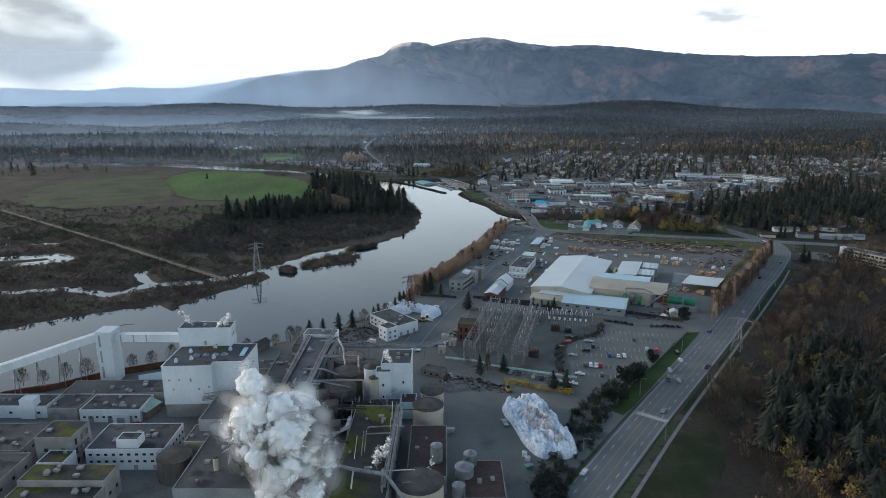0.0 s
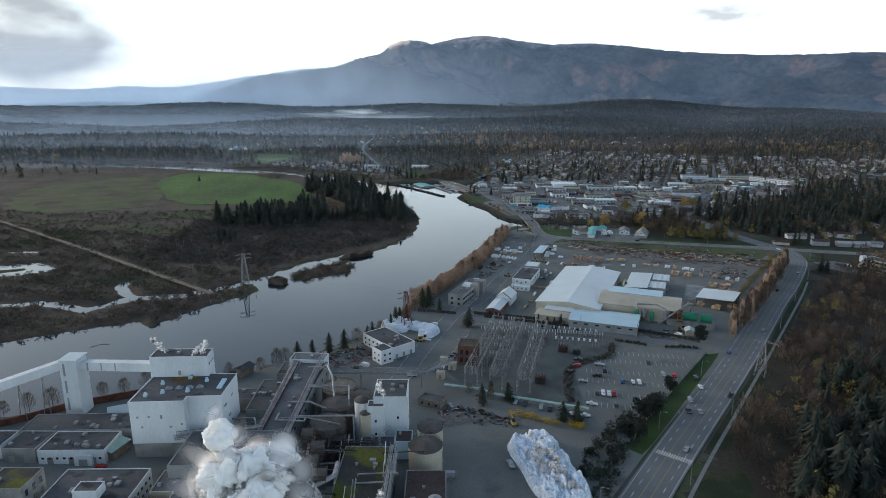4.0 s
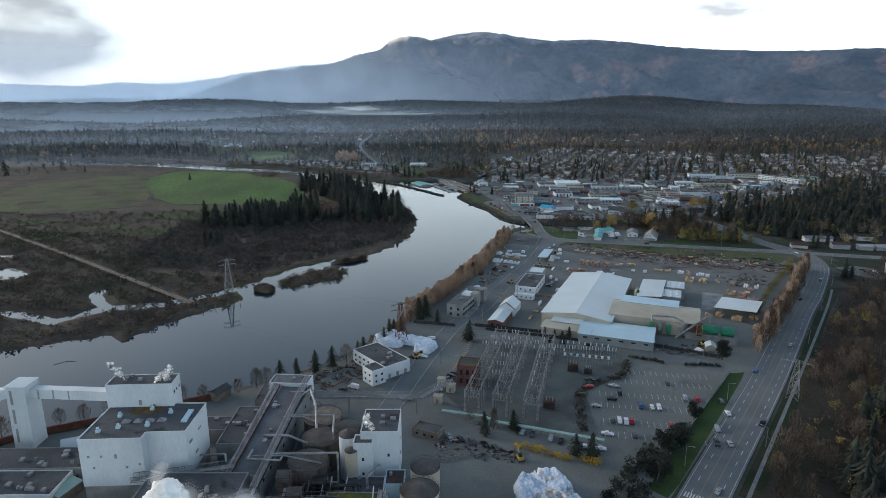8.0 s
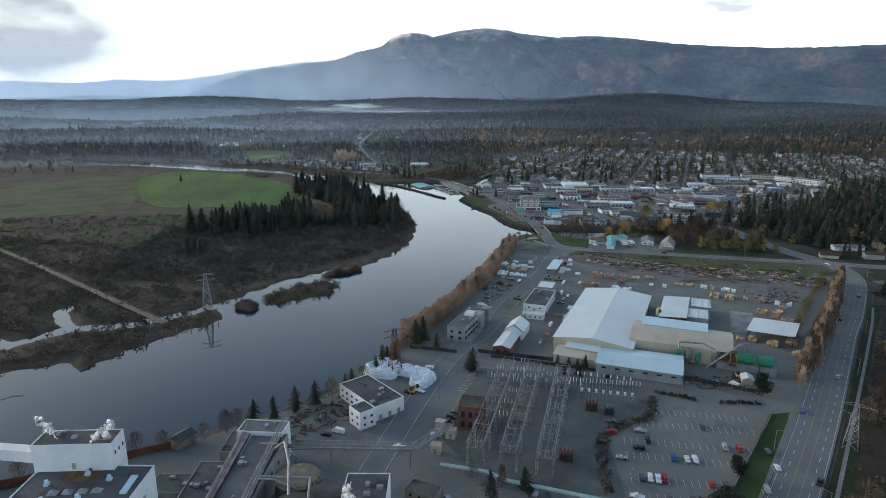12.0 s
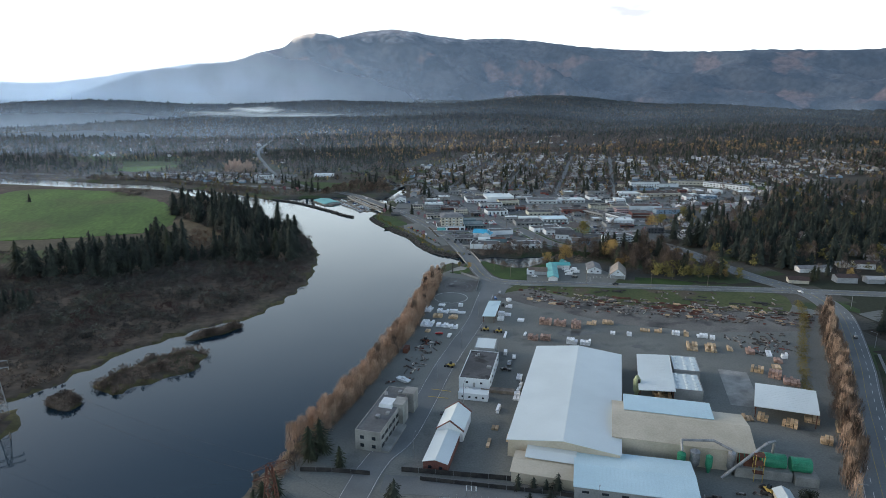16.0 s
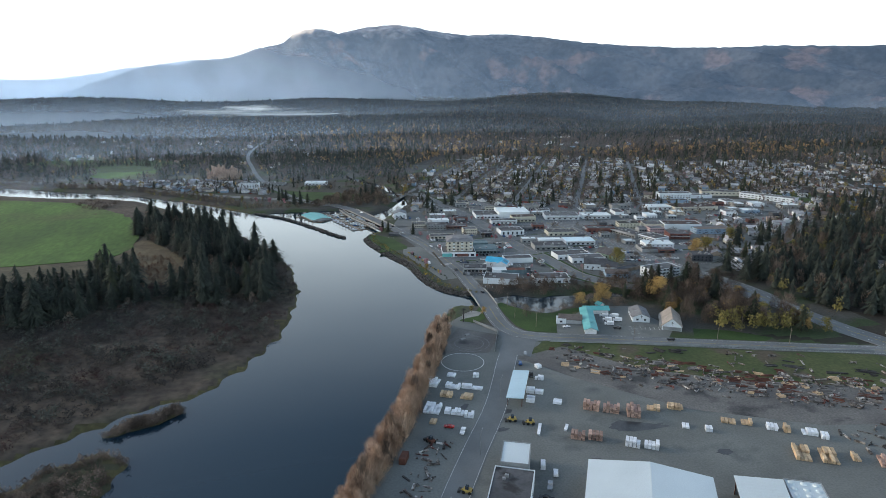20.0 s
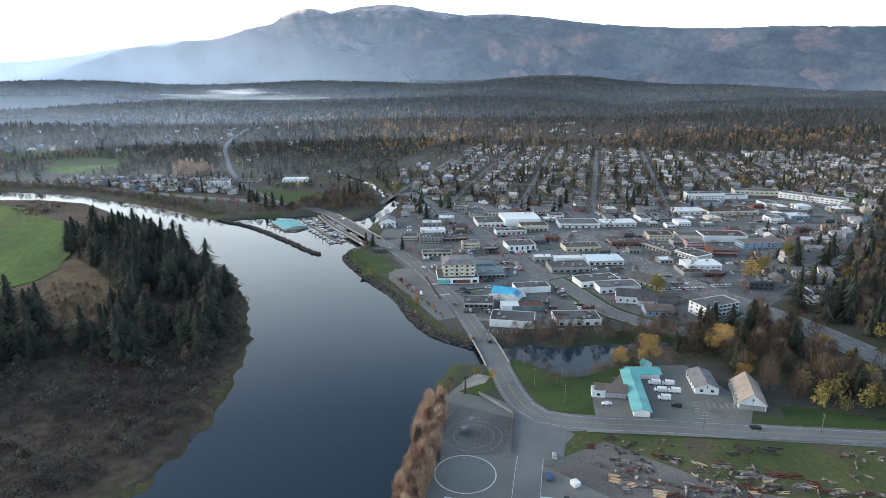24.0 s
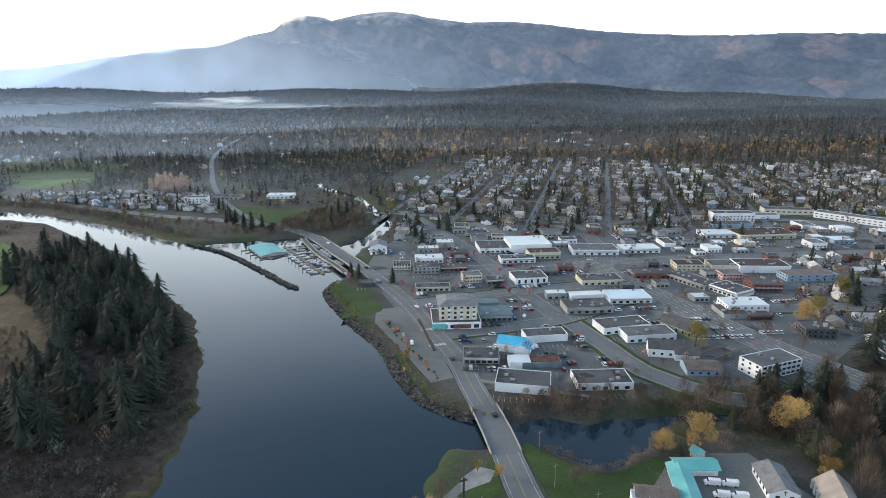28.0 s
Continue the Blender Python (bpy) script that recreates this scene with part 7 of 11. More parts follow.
def steam(p, q, r0, r1, count, seed, label, nb=30, core=0.8):
    """A rising plume from p to q that widens from r0 to r1 in rounded billows: a dense middle in a soft coat of flecks."""
    g = np.random.default_rng(seed)
    p, q = np.array(p, float), np.array(q, float)
    t = (np.arange(nb) + g.uniform(0, 1, nb)) / nb
    rb = r0 + (r1 - r0) * np.sin(np.minimum(1, t * 1.25) * np.pi / 2)
    off = g.normal(0, 1, (nb, 3))
    off /= np.linalg.norm(off, axis=1)[:, None]
    hub = p + (q - p) * t[:, None] + off * rb[:, None] * g.uniform(0.3, 0.66, nb)[:, None]
    rad = rb * g.uniform(0.36, 0.62, nb) * (1 - 0.35 * t ** 3)
    k = g.choice(nb, count, p=rad ** 1.6 / np.sum(rad ** 1.6))
    d = g.normal(0, 1, (count, 3))
    d /= np.linalg.norm(d, axis=1)[:, None]
    c = hub[k] + d * (rad[k] * g.uniform(0.85, 1.3, count))[:, None]
    ob = puffs("steam_plume", c, rad[k] * g.uniform(0.45, 0.9, count), M_STEAM, label, "steam", seed + 50)
    V, F = [], []
    nu, nv = (40, 60) if r1 > 5 else (16, 24)
    for h, r in zip(hub, rad):
        n0 = len(V)
        for i in range(nu + 1):
            a = math.pi * i / nu
            for j in range(nv):
                b = 2 * math.pi * j / nv
                e = Vector((math.sin(a) * math.cos(b), math.sin(a) * math.sin(b), math.cos(a)))
                w = Vector(h) * (1.4 / r1) + e * (r / r1) * 3.4
                V.append(Vector(h) + e * r * (core + (0.4 if r1 > 5 else 0.25) * noise.fractal(w + Vector((seed, 0, 0)), 0.75, 2.2, 5)))
        F += [(n0 + i * nv + j, n0 + (i + 1) * nv + j, n0 + (i + 1) * nv + (j + 1) % nv, n0 + i * nv + (j + 1) % nv) for i in range(nu) for j in range(nv)]
    part("core", mesh_of("core", V, F, M_CLOUD, True), None, ob, "dense billowing middle of the plume")
    return ob


steam((-30, 190, 4), (-43, 200, 42), 9, 20, 520, 1, "thick white steam plume rising from the mill", 40, 0.86)
steam((-8, 203, 11.5), (-2, 212, 17), 1.0, 3.0, 90, 2, "small white steam puff over the mossy hall", 14, 0.62)
steam((13, 200, 10), (15, 203, 15), 0.5, 1.3, 60, 6, "thin steam wisp beside the tank", 12, 0.62)
steam((-1, 272, 21.5), (-4, 275, 27), 0.8, 2.4, 80, 3, "small steam puff over the machine tower", 14, 0.62)
steam((-86, 292, 33.5), (-80, 296, 39), 0.6, 2.9, 80, 4, "steam puff over the penthouse", 14, 0.62)
steam((-97, 296, 34), (-104, 299, 41), 0.4, 2.1, 70, 5, "small steam puff over the penthouse", 14, 0.62)


# ---- vehicles ----
def car_meshes(kind, paint):
    key = ("car", kind, paint.name)
    if key in CACHE:
        return CACHE[key]
    ln, wd, ht = {"sedan": (4.6, 1.8, 1.45), "suv": (4.7, 1.9, 1.75), "pickup": (5.6, 1.95, 1.85), "van": (5.6, 2.0, 2.4)}[kind]
    prof = {"sedan": [(-1, .3), (1, .3), (1, .62), (.52, .68), (.2, 1), (-.42, 1), (-.72, .7), (-1, .66)], "suv": [(-1, .3), (1, .3), (1, .62), (.5, .66), (.3, 1), (-.9, 1), (-1, .66)],
            "pickup": [(-1, .3), (1, .3), (1, .6), (.45, .62), (.28, 1), (-.15, 1), (-.2, .6), (-1, .6)], "van": [(-1, .15), (1, .15), (1, .5), (.75, .58), (.5, 1), (-1, 1)]}[kind]
    bm = BM()
    a, b = [[bm.verts.new((s * wd / 2 * (0.86 if z > .7 else 1), x * ln / 2, z * ht)) for x, z in prof] for s in (-1, 1)]
    k = len(prof)
    bm.faces.new(a), bm.faces.new(b[::-1])
    for i in range(k):
        bm.faces.new((a[(i + 1) % k], a[i], b[i], b[(i + 1) % k]))
    bmesh.ops.bevel(bm, geom=bm.edges[:], offset=0.05, segments=1, affect="EDGES")
    body = bpy.data.meshes.new("body")
    bm.to_mesh(body)
    bm.free()
    body.materials.append(paint)
    bm = BM()
    f = {"sedan": (-.62, .42), "suv": (-.86, .4), "pickup": (-.14, .36), "van": (.3, .68)}[kind]
    hexa(bm, (-wd / 2 * .97, f[0] * ln / 2, ht * .66), (wd / 2 * .97, f[1] * ln / 2, ht * .93), taper=0.86)
    glass = bpy.data.meshes.new("windows")
    bm.to_mesh(glass)
    bm.free()
    glass.materials.append(M_GLASS)
    bm = BM()
    rod(bm, (-0.12, 0, 0), (0.12, 0, 0), 0.34, 10)
    wheel = bpy.data.meshes.new("wheel")
    bm.to_mesh(wheel)
    bm.free()
    wheel.materials.append(M_RUBBER)
    CACHE[key] = (body, glass, wheel, ln, wd)
    return CACHE[key]


CAR_NAMES = {"sedan": "car", "suv": "car", "pickup": "pickup_truck", "van": "van"}


def car(kind, tone, x, y, rz, group="", z=0.05):
    paint = M_CARS[tone]
    body, glass, wheel, ln, wd = car_meshes(kind, paint)
    colour = paint.name.split("paint ")[1]
    ob = thing(CAR_NAMES[kind], x, y, rz, f"{colour} {'sedan car' if kind == 'sedan' else 'sport utility car' if kind == 'suv' else kind} standing on the asphalt", "car" if kind in ("sedan", "suv") else "truck" if kind == "pickup" else "van", z, group)
    part("body", body, None, ob), part("windows", glass, None, ob)
    for sx in (-1, 1):
        for sy in (-0.3, 0.31):
            part("wheel", wheel, None, ob, "", (sx * (wd / 2 - 0.1), sy * ln, 0.34))
    return ob


car_rng = random.Random(12)


def some_car(x, y, rz, group=""):
    return car(car_rng.choice(("sedan", "sedan", "suv", "suv", "pickup")), car_rng.choice((0, 0, 1, 1, 2, 3, 3, 4, 5)), x + car_rng.uniform(-.3, .3), y + car_rng.uniform(-.3, .3), rz + car_rng.uniform(-3, 3) + car_rng.choice((0, 180)), group)


def on_line(pts, s, shift):
    """Place and heading on a line, s metres along it, moved to the right."""
    for (x0, y0), (x1, y1) in zip(pts, pts[1:]):
        seg = math.hypot(x1 - x0, y1 - y0)
        if s <= seg:
            ux, uy = (x1 - x0) / seg, (y1 - y0) / seg
            return x0 + ux * s + uy * shift, y0 + uy * s - ux * shift, math.degrees(math.atan2(uy, ux)) - 90
        s -= seg
    return (*pts[-1], 0)


for s, sh, k, tone in ((214, -6.7, "sedan", 0), (282, 3.4, "sedan", 2), (402, -6.7, "suv", 5), (452, 3.4, "sedan", 2), (548, -3.2, "sedan", 1), (610, 3.4, "suv", 3), (700, -3.2, "sedan", 0), (345, 6.7, "pickup", 1)):
    x, y, rz = on_line(HIGHWAY, s, sh)
    car(k, tone, x, y, rz, "traffic on the highway", 0.12)
for s, sh, k, tone in ((330, 2.6, "sedan", 1), (500, 2.6, "sedan", 1), (560, -2.6, "sedan", 3), (640, 2.6, "sedan", 0), (700, -2.6, "suv", 2), (735, 2.6, "sedan", 1), (820, 2.6, "suv", 0)):
    x, y, rz = on_line(RIVER_ROAD, s, sh)
    car(k, tone, x, y, rz, "traffic on the river road", 0.13)

# the big lot: stalls in local rows, facing along the highway's side
LOT = pose(128, 334, 0, 0, 0, -14)
bm = BM()
for r, y0 in enumerate((-42, -30.5, -15, -3.5, 12, 23.5)):
    for i in range(24):
        x = -30 + i * 2.75
        if x > 44 - abs(y0) * 0.3 or x < -22 + max(0, y0) * 0.2:
            continue
        hexa(bm, (x, y0, 0.045), (x + 0.13, y0 + 5.2, 0.056))
me = bpy.data.meshes.new("stall_lines")
bm.to_mesh(me)
bm.free()
me.materials.append(M_PAINT)
ob = tagged(new("stall_marking", me), "faded stall lines of the car park", "road marking", "", "structure")
ob.matrix_basis = LOT
for r, y0 in enumerate((-42, -30.5, -15, -3.5, 12, 23.5)):
    for i in range(24):
        x = -30 + i * 2.75
        if x > 42 - abs(y0) * 0.3 or x < -20 + max(0, y0) * 0.2 or car_rng.random() > (0.2, 0.32, 0.3, 0.12, 0.08, 0.03)[r]:
            continue
        p = LOT @ Vector((x + 1.45, y0 + 2.6, 0))
        some_car(p.x, p.y, -14, "cars in the mill car park")
for i, (x, y) in enumerate(((106, 352), (103, 344), (101, 325), (110, 331), (116, 344), (96, 336), (98, 300), (91, 289), (88, 287), (84, 291))):
    some_car(x, y, 70, "cars at the lot's edge")
for i in range(7):
    if i not in (3,):
        some_car(26 + i * 1.9, 343 + i * 3.6, 62, "cars along the mill road")
for i in range(5):
    some_car(30 + i * 4.6, 303 - i * 2.6, 20, "cars by the gatehouse")
for i in range(8):
    if i % 3 != 2:
        some_car(62 + i * 3.6, 304 - i * 2.1, -25, "cars below the substation")
for x, y, rz, k, tone in ((-19, 350, 70, "sedan", 1), (-14, 352, 60, "van", 0), (22, 387, 55, "pickup", 0), (28, 413, 60, "suv", 0), (12, 338, 80, "pickup", 0), (-160, 254, 85, "pickup", 0), (-155, 253, 85, "suv", 1), (-178, 252, 85, "sedan", 3), (-115, 262, 80, "sedan", 4), (50, 252, 10, "pickup", 2), (24, 246, 85, "van", 2)):
    car(k, tone, x, y, rz, "cars around the mill")


# ---- poles, masts and the substation ----
def lattice(name, x, y, rz, h, base, top, label, mat=None, arms=0, z=0.0, group=""):
    """A tapering four-legged lattice mast, with cross arms."""
    ob = thing(name, x, y, rz, label, "mast", z, group)
    bm = BM()
    n = max(3, int(h / (base * 0.8)))
    ring = lambda t: [Vector((sx * (base + (top - base) * t) / 2, sy * (base + (top - base) * t) / 2, h * t)) for sx, sy in ((-1, -1), (1, -1), (1, 1), (-1, 1))]  # noqa: E731
    r = max(0.06, base * 0.02)
    for i in range(n):
        a, b = ring(i / n), ring((i + 1) / n)
        for k in range(4):
            rod(bm, a[k], b[k], r * 1.4, 4), rod(bm, a[k], b[(k + 1) % 4], r, 3), rod(bm, a[(k + 1) % 4], b[k], r, 3), rod(bm, b[k], b[(k + 1) % 4], r, 3)
    part("frame", bm, mat or M_STEEL, ob)
    for i in range(arms):
        zz = h * (0.98 - 0.13 * i)
        half = base * (1.0 if arms > 1 else 1.3)
        bm = BM()
        rod(bm, (-half, 0, zz), (half, 0, zz), r * 1.2, 4), rod(bm, (-half, 0, zz), (0, 0, zz + 1.2), r, 3), rod(bm, (half, 0, zz), (0, 0, zz + 1.2), r, 3)
        arm = part("cross_arm", bm, mat or M_STEEL, ob)
        for s in (-1, 1):
            part("insulator", box_mesh("insulator", 0.25, 0.25, 1.2, M_CONC), None, arm, "", (s * half * 0.95, 0, zz - 1.3))
    return ob


def pole(x, y, h, label="wooden utility pole with cross arm", rz=0.0, lamp=False, group=""):
    ob = thing("street_lamp" if lamp else "utility_pole", x, y, rz, label, "lamp" if lamp else "pole", 0, group)
    part("post", drum(BM(), 0, 0, -0.2, h, 0.16, 0.1, 7), M_STEEL if lamp else M_WOOD, ob)
    if lamp:
        part("arm", rod(BM(), (0, 0, h - 0.1), (2.4, 0, h + 0.5), 0.07, 5), M_STEEL, ob)
        part("lamp_head", hexa(BM(), (2.2, -0.18, h + 0.42), (3.1, 0.18, h + 0.6)), M_GREYW, ob)
    else:
        part("cross_arm", hexa(BM(), (-1.2, -0.07, h - 1.0), (1.2, 0.07, h - 0.85)), M_WOOD, ob)
    return ob


def wires(name, pts, sag, label, offs=(-1.0, 0, 1.0), r=0.035):
    bm = BM()
    for p, q in zip(pts, pts[1:]):
        p, q = Vector(p), Vector(q)
        s = Vector((q.y - p.y, p.x - q.x, 0)).normalized()
        for o in offs:
            prev = None
            for i in range(9):
                t = i / 8
                c = p.lerp(q, t) + s * o - Vector((0, 0, sag * 4 * t * (1 - t)))
                if prev:
                    rod(bm, prev, c, r, 3)
                prev = c
    me = bpy.data.meshes.new(name)
    bm.to_mesh(me)
    bm.free()
    me.materials.append(M_DARK)
    return tagged(new(name, me), label, "cable", "", "")


lattice("transmission_tower", -116, 516, 25, 25, 6, 1.6, "grey steel transmission tower on the marsh edge", None, 2, -1.2)
lattice("transmission_tower", 10, 407, 25, 25, 6, 1.6, "rust-grey steel transmission tower by the river", M_RUST, 2)
lattice("transmission_tower", 198, 327, -40, 19, 5.5, 1.4, "grey steel transmission tower beside the highway", None, 1)
wires("power_line", [(-116, 516, 24), (10, 407, 24), (60, 378, 12)], 5, "thin dark power line across the river", (-4, 4))
for t_ in ((-210, 640), (-208, 640), (-204, 643)):
    pole(*t_, 9, "wooden pole standing in the marsh")
# substation: rows of gantries, bus bars and breakers
SUB = pose(72, 362, 0, 0, 0, -19)
sub = thing("substation", 72, 362, -19, "steel lattice gantries and bus bars of a substation", "substation")
flat("gravel_yard", [(30, 345), (54, 412), (98, 402), (134, 384), (124, 356), (100, 340), (94, 300), (60, 308), (38, 325)], 0.06, M_SUBBED, "grey gravel bed of the substation", "ground")
for gx in (-16, -3, 11):
    for gy in (-46, -33, -20, -7, 6, 19, 32):
        bm = BM()
        for sx in (-3.2, 3.2):
            for k in range(5):
                z0, z1 = k * 2.2, k * 2.2 + 2.2
                rod(bm, (sx - .45, -.45, z0), (sx + .45, .45, z1), 0.08, 3), rod(bm, (sx + .45, .45, z0), (sx - .45, -.45, z1), 0.08, 3)
            for a, b in ((-.45, -.45), (.45, -.45), (.45, .45), (-.45, .45)):
                rod(bm, (sx + a, b, 0), (sx + a * .6, b * .6, 11.5), 0.08, 4)
        rod(bm, (-3.4, 0, 11), (3.4, 0, 11), 0.16, 4), rod(bm, (-3.4, 0, 8), (3.4, 0, 8), 0.13, 4)
        for k in range(4):
            rod(bm, (-3.2 + 1.6 * k, 0, 8), (-1.6 + 1.6 * k, 0, 11), 0.07, 3)
        gt = part("gantry", bm, M_STEEL, sub, "", (gx, gy, 0), 0)
        for k in range(3):
            part("insulator", box_mesh("insulator", 0.24, 0.24, 1.6, M_PIPE), None, gt, "", (-2.4 + 2.4 * k, 0, 11.1))
    bm = BM()
    for sx in (-3.2, 3.2):
        for gy in range(-46, 32, 13):
            rod(bm, (gx + sx, gy, 11.3), (gx + sx, gy + 13, 11.3), 0.1, 4), rod(bm, (gx + sx, gy, 9.8), (gx + sx, gy + 13, 9.8), 0.1, 4)
            for k in range(8):
                rod(bm, (gx + sx, gy + k * 1.625, 9.8 if k % 2 else 11.3), (gx + sx, gy + k * 1.625 + 1.625, 11.3 if k % 2 else 9.8), 0.06, 3)
            rod(bm, (gx + sx, gy + 6.5, 0), (gx + sx, gy + 6.5, 9.8), 0.12, 4), rod(bm, (gx + sx * 0.2, gy + 6.5, 4), (gx + sx * 0.2, gy + 6.5, 7.5), 0.3, 6), rod(bm, (gx - 3.2, gy + 6.5, 4), (gx + 3.2, gy + 6.5, 4), 0.1, 4)
    part("girder", bm, M_STEEL, sub)
    for off in (-2.4, 0, 2.4):
        part("bus_bar", rod(BM(), (gx + off, -47, 9.2), (gx + off, 33, 9.2), 0.1, 5), M_STEEL, sub)
for i in range(9):
    for gy in (38, 26):
        br = part("breaker_stand", hexa(BM(), (-0.35, -0.35, 0), (0.35, 0.35, 3.2), taper=0.7), M_STEEL, sub, "", (18 + i * 3.2 if gy == 38 else -24 + i * 5.5, gy + 3, 0))
        part("bushing", drum(BM(), 0, 0, 3.2, 4.8, 0.42, 0.25, 8), M_WHITE, br, "white porcelain bushing")
stand_bm, cap_bm = BM(), BM()
for sx in (-1.7, 0, 1.7):
    rod(stand_bm, (sx, 0, 0), (sx, 0, 3.6), 0.11, 5), rod(cap_bm, (sx, 0, 3.6), (sx, 0, 5.6), 0.2, 6)
rod(stand_bm, (-2.0, 0, 3.5), (2.0, 0, 3.5), 0.12, 4), rod(stand_bm, (-2.0, 0, 5.6), (2.0, 0, 5.6), 0.06, 4)
bulb_bm = BM()
drum(bulb_bm, 0, 0, 3.6, 5.0, 0.5, 0.75, 10, 0.3)
FIT_MESH = []
for nm_, b_, m_ in (("disconnector", stand_bm, M_STEEL), ("insulators", cap_bm, M_WHITE), ("breaker_bulb", bulb_bm, M_WHITE)):
    me = bpy.data.meshes.new(nm_)
    b_.to_mesh(me)
    b_.free()
    me.materials.append(m_)
    FIT_MESH.append(me)
for (x0, y0), (x1, y1), n_, bulb in (((90, 388), (127, 380), 9, False), ((99, 376), (121, 369), 8, True), ((58, 394), (88, 393), 6, False), ((64, 403), (84, 399), 4, False), ((58, 356), (78, 410), 6, False), ((74, 344), (92, 396), 6, False)):
    for i in range(n_):
        q_ = SUB.inverted() @ Vector((x0 + (x1 - x0) * i / (n_ - 1), y0 + (y1 - y0) * i / (n_ - 1), 0.06))
        dc = part("disconnector", FIT_MESH[0], None, sub, "", tuple(q_), 90 if x1 - x0 < 20 and not bulb else 0)
        part("breaker_bulb" if bulb else "insulators", FIT_MESH[2 if bulb else 1], None, dc, "white porcelain")
for x, y, s in ((26, 12, 1), (18, -32, 1), (34, 10, .8)):
    tr = part("transformer", hexa(BM(), (-2.6 * s, -1.8 * s, 0.3), (2.6 * s, 1.8 * s, 3.8 * s)), M_RUST if s == 1 else M_DARK, sub, "dark rusty transformer", (x, y, 0))
    for k in range(6):
        part("cooling_fin", hexa(BM(), (-2.4 * s + k * 0.9 * s, -2.4 * s, 0.6), (-1.8 * s + k * 0.9 * s, -1.82 * s, 3.4 * s)), M_DARK, tr)
    for k in range(3):
        part("bushing", drum(BM(), -1.5 * s + 1.5 * k * s, 0, 3.8 * s, 5.6 * s, 0.3, 0.18, 8), M_CONC, tr)
for i, (x, y) in enumerate(((34, 345), (27, 334), (30, 352))):
    eb = thing("switch_cabinet", x, y, -20, "beige metal switch cabinet at the substation", "cabinet", 0, "switch cabinets")
    part("body", hexa(BM(), (-2, -1.5, 0), (2, 1.5, 4)), M_BEIGE, eb), part("lid", hexa(BM(), (-2.2, -1.7, 4), (2.2, 1.7, 4.25)), M_BEIGE, eb)
    part("door", hexa(BM(), (-0.6, -1.6, 0.3), (0.6, -1.5, 2.6)), M_GREYW, eb)
gp = thing("covered_walkway", 0, 0, 0, "long pale green covered pipe along the lot", "walkway")
part("roof", (lambda vf: mesh_of("roof", *vf, MATS["pale green metal roof"]))(ribbon([(28, 322), (45, 316), (52, 310), (94, 292)], 1.8, 2.8, thick=0.5)), None, gp)
for i in range(12):
    part("post", box_mesh("post", 0.2, 0.2, 2.4, M_STEEL), None, gp, "", (46 + i * 4.1, 313.5 - i * 1.9, 0))


def fence(pts, h, label, mat=M_DARK, gap=3.0, name="fence"):
    ob = thing(name, 0, 0, 0, label, "fence")
    v, f = ribbon(pts, 0.06, h, thick=h - 0.1)
    part("mesh_panel", mesh_of("mesh_panel", v, f, mat), None, ob)
    post = box_mesh("post", 0.12, 0.12, h + 0.2, M_STEEL)
    d = 0.0
    for (x0, y0), (x1, y1) in zip(pts, pts[1:]):
        seg = math.hypot(x1 - x0, y1 - y0)
        for i in range(max(1, int(seg / gap / 2))):
            t = i / max(1, int(seg / gap / 2))
            part("post", post, None, ob, "", (x0 + (x1 - x0) * t, y0 + (y1 - y0) * t, 0))
    return ob


fence([(56, 432), (100, 416), (150, 396), (186, 374)], 2.2, "black mesh fence along the lumber yard")
fence([(18, 440), (30, 437), (44, 432)], 2.0, "black mesh fence by the river road")
fence([(62, 425), (104, 408), (140, 392)], 1.8, "black chain fence of the substation")
fence([(182, 356), (176, 349), (112, 276), (106, 266)], 1.6, "grey mesh fence between lot and verge", M_GREYW)
fence([(112, 640), (116, 662), (124, 682)], 1.6, "grey mesh fence round the gravel pad", M_GREYW)
fence([(140, 688), (150, 668), (140, 640)], 1.6, "grey mesh fence beside the road", M_GREYW)
fence([(176, 648), (230, 632), (350, 598)], 1.2, "thin wire fence along the cross road", M_GREYW, 5)
for i in range(16):
    x, y, rz = on_line(HIGHWAY, 190 + i * 34, -11.5 if i % 2 else 11.5)
    pole(x, y, 9, "grey steel street lamp beside the highway", rz + (0 if i % 2 else 180), True, "highway lamps")
for x, y in ((62, 440), (48, 372), (31, 378), (92, 480), (106, 543), (84, 502), (128, 588), (118, 392), (150, 380), (172, 366), (95, 300), (140, 330), (160, 348)):
    pole(x, y, 10, "tall grey lamp post in the yard", 60, True, "yard lamps")
for x, y, rz in ((176, 672, 0), (168, 690, 20), (170, 712, 20), (225, 640, 70), (270, 626, 70), (310, 616, 70), (245, 760, 30), (262, 740, 50), (165, 745, 0), (160, 800, 0), (248, 800, 10), (296, 640, 70), (210, 856, 0), (236, 900, 0), (222, 830, 0), (300, 880, 0), (318, 820, 10), (332, 770, 10)):
    pole(x, y, 10, rz=rz, group="street poles")
wires("power_line", [(246, 762, 9), (168, 712, 9), (176, 672, 9), (225, 640, 9), (270, 626, 9), (310, 616, 9)], 1.0, "thin dark wires over the cross road", (-0.9, 0.9))


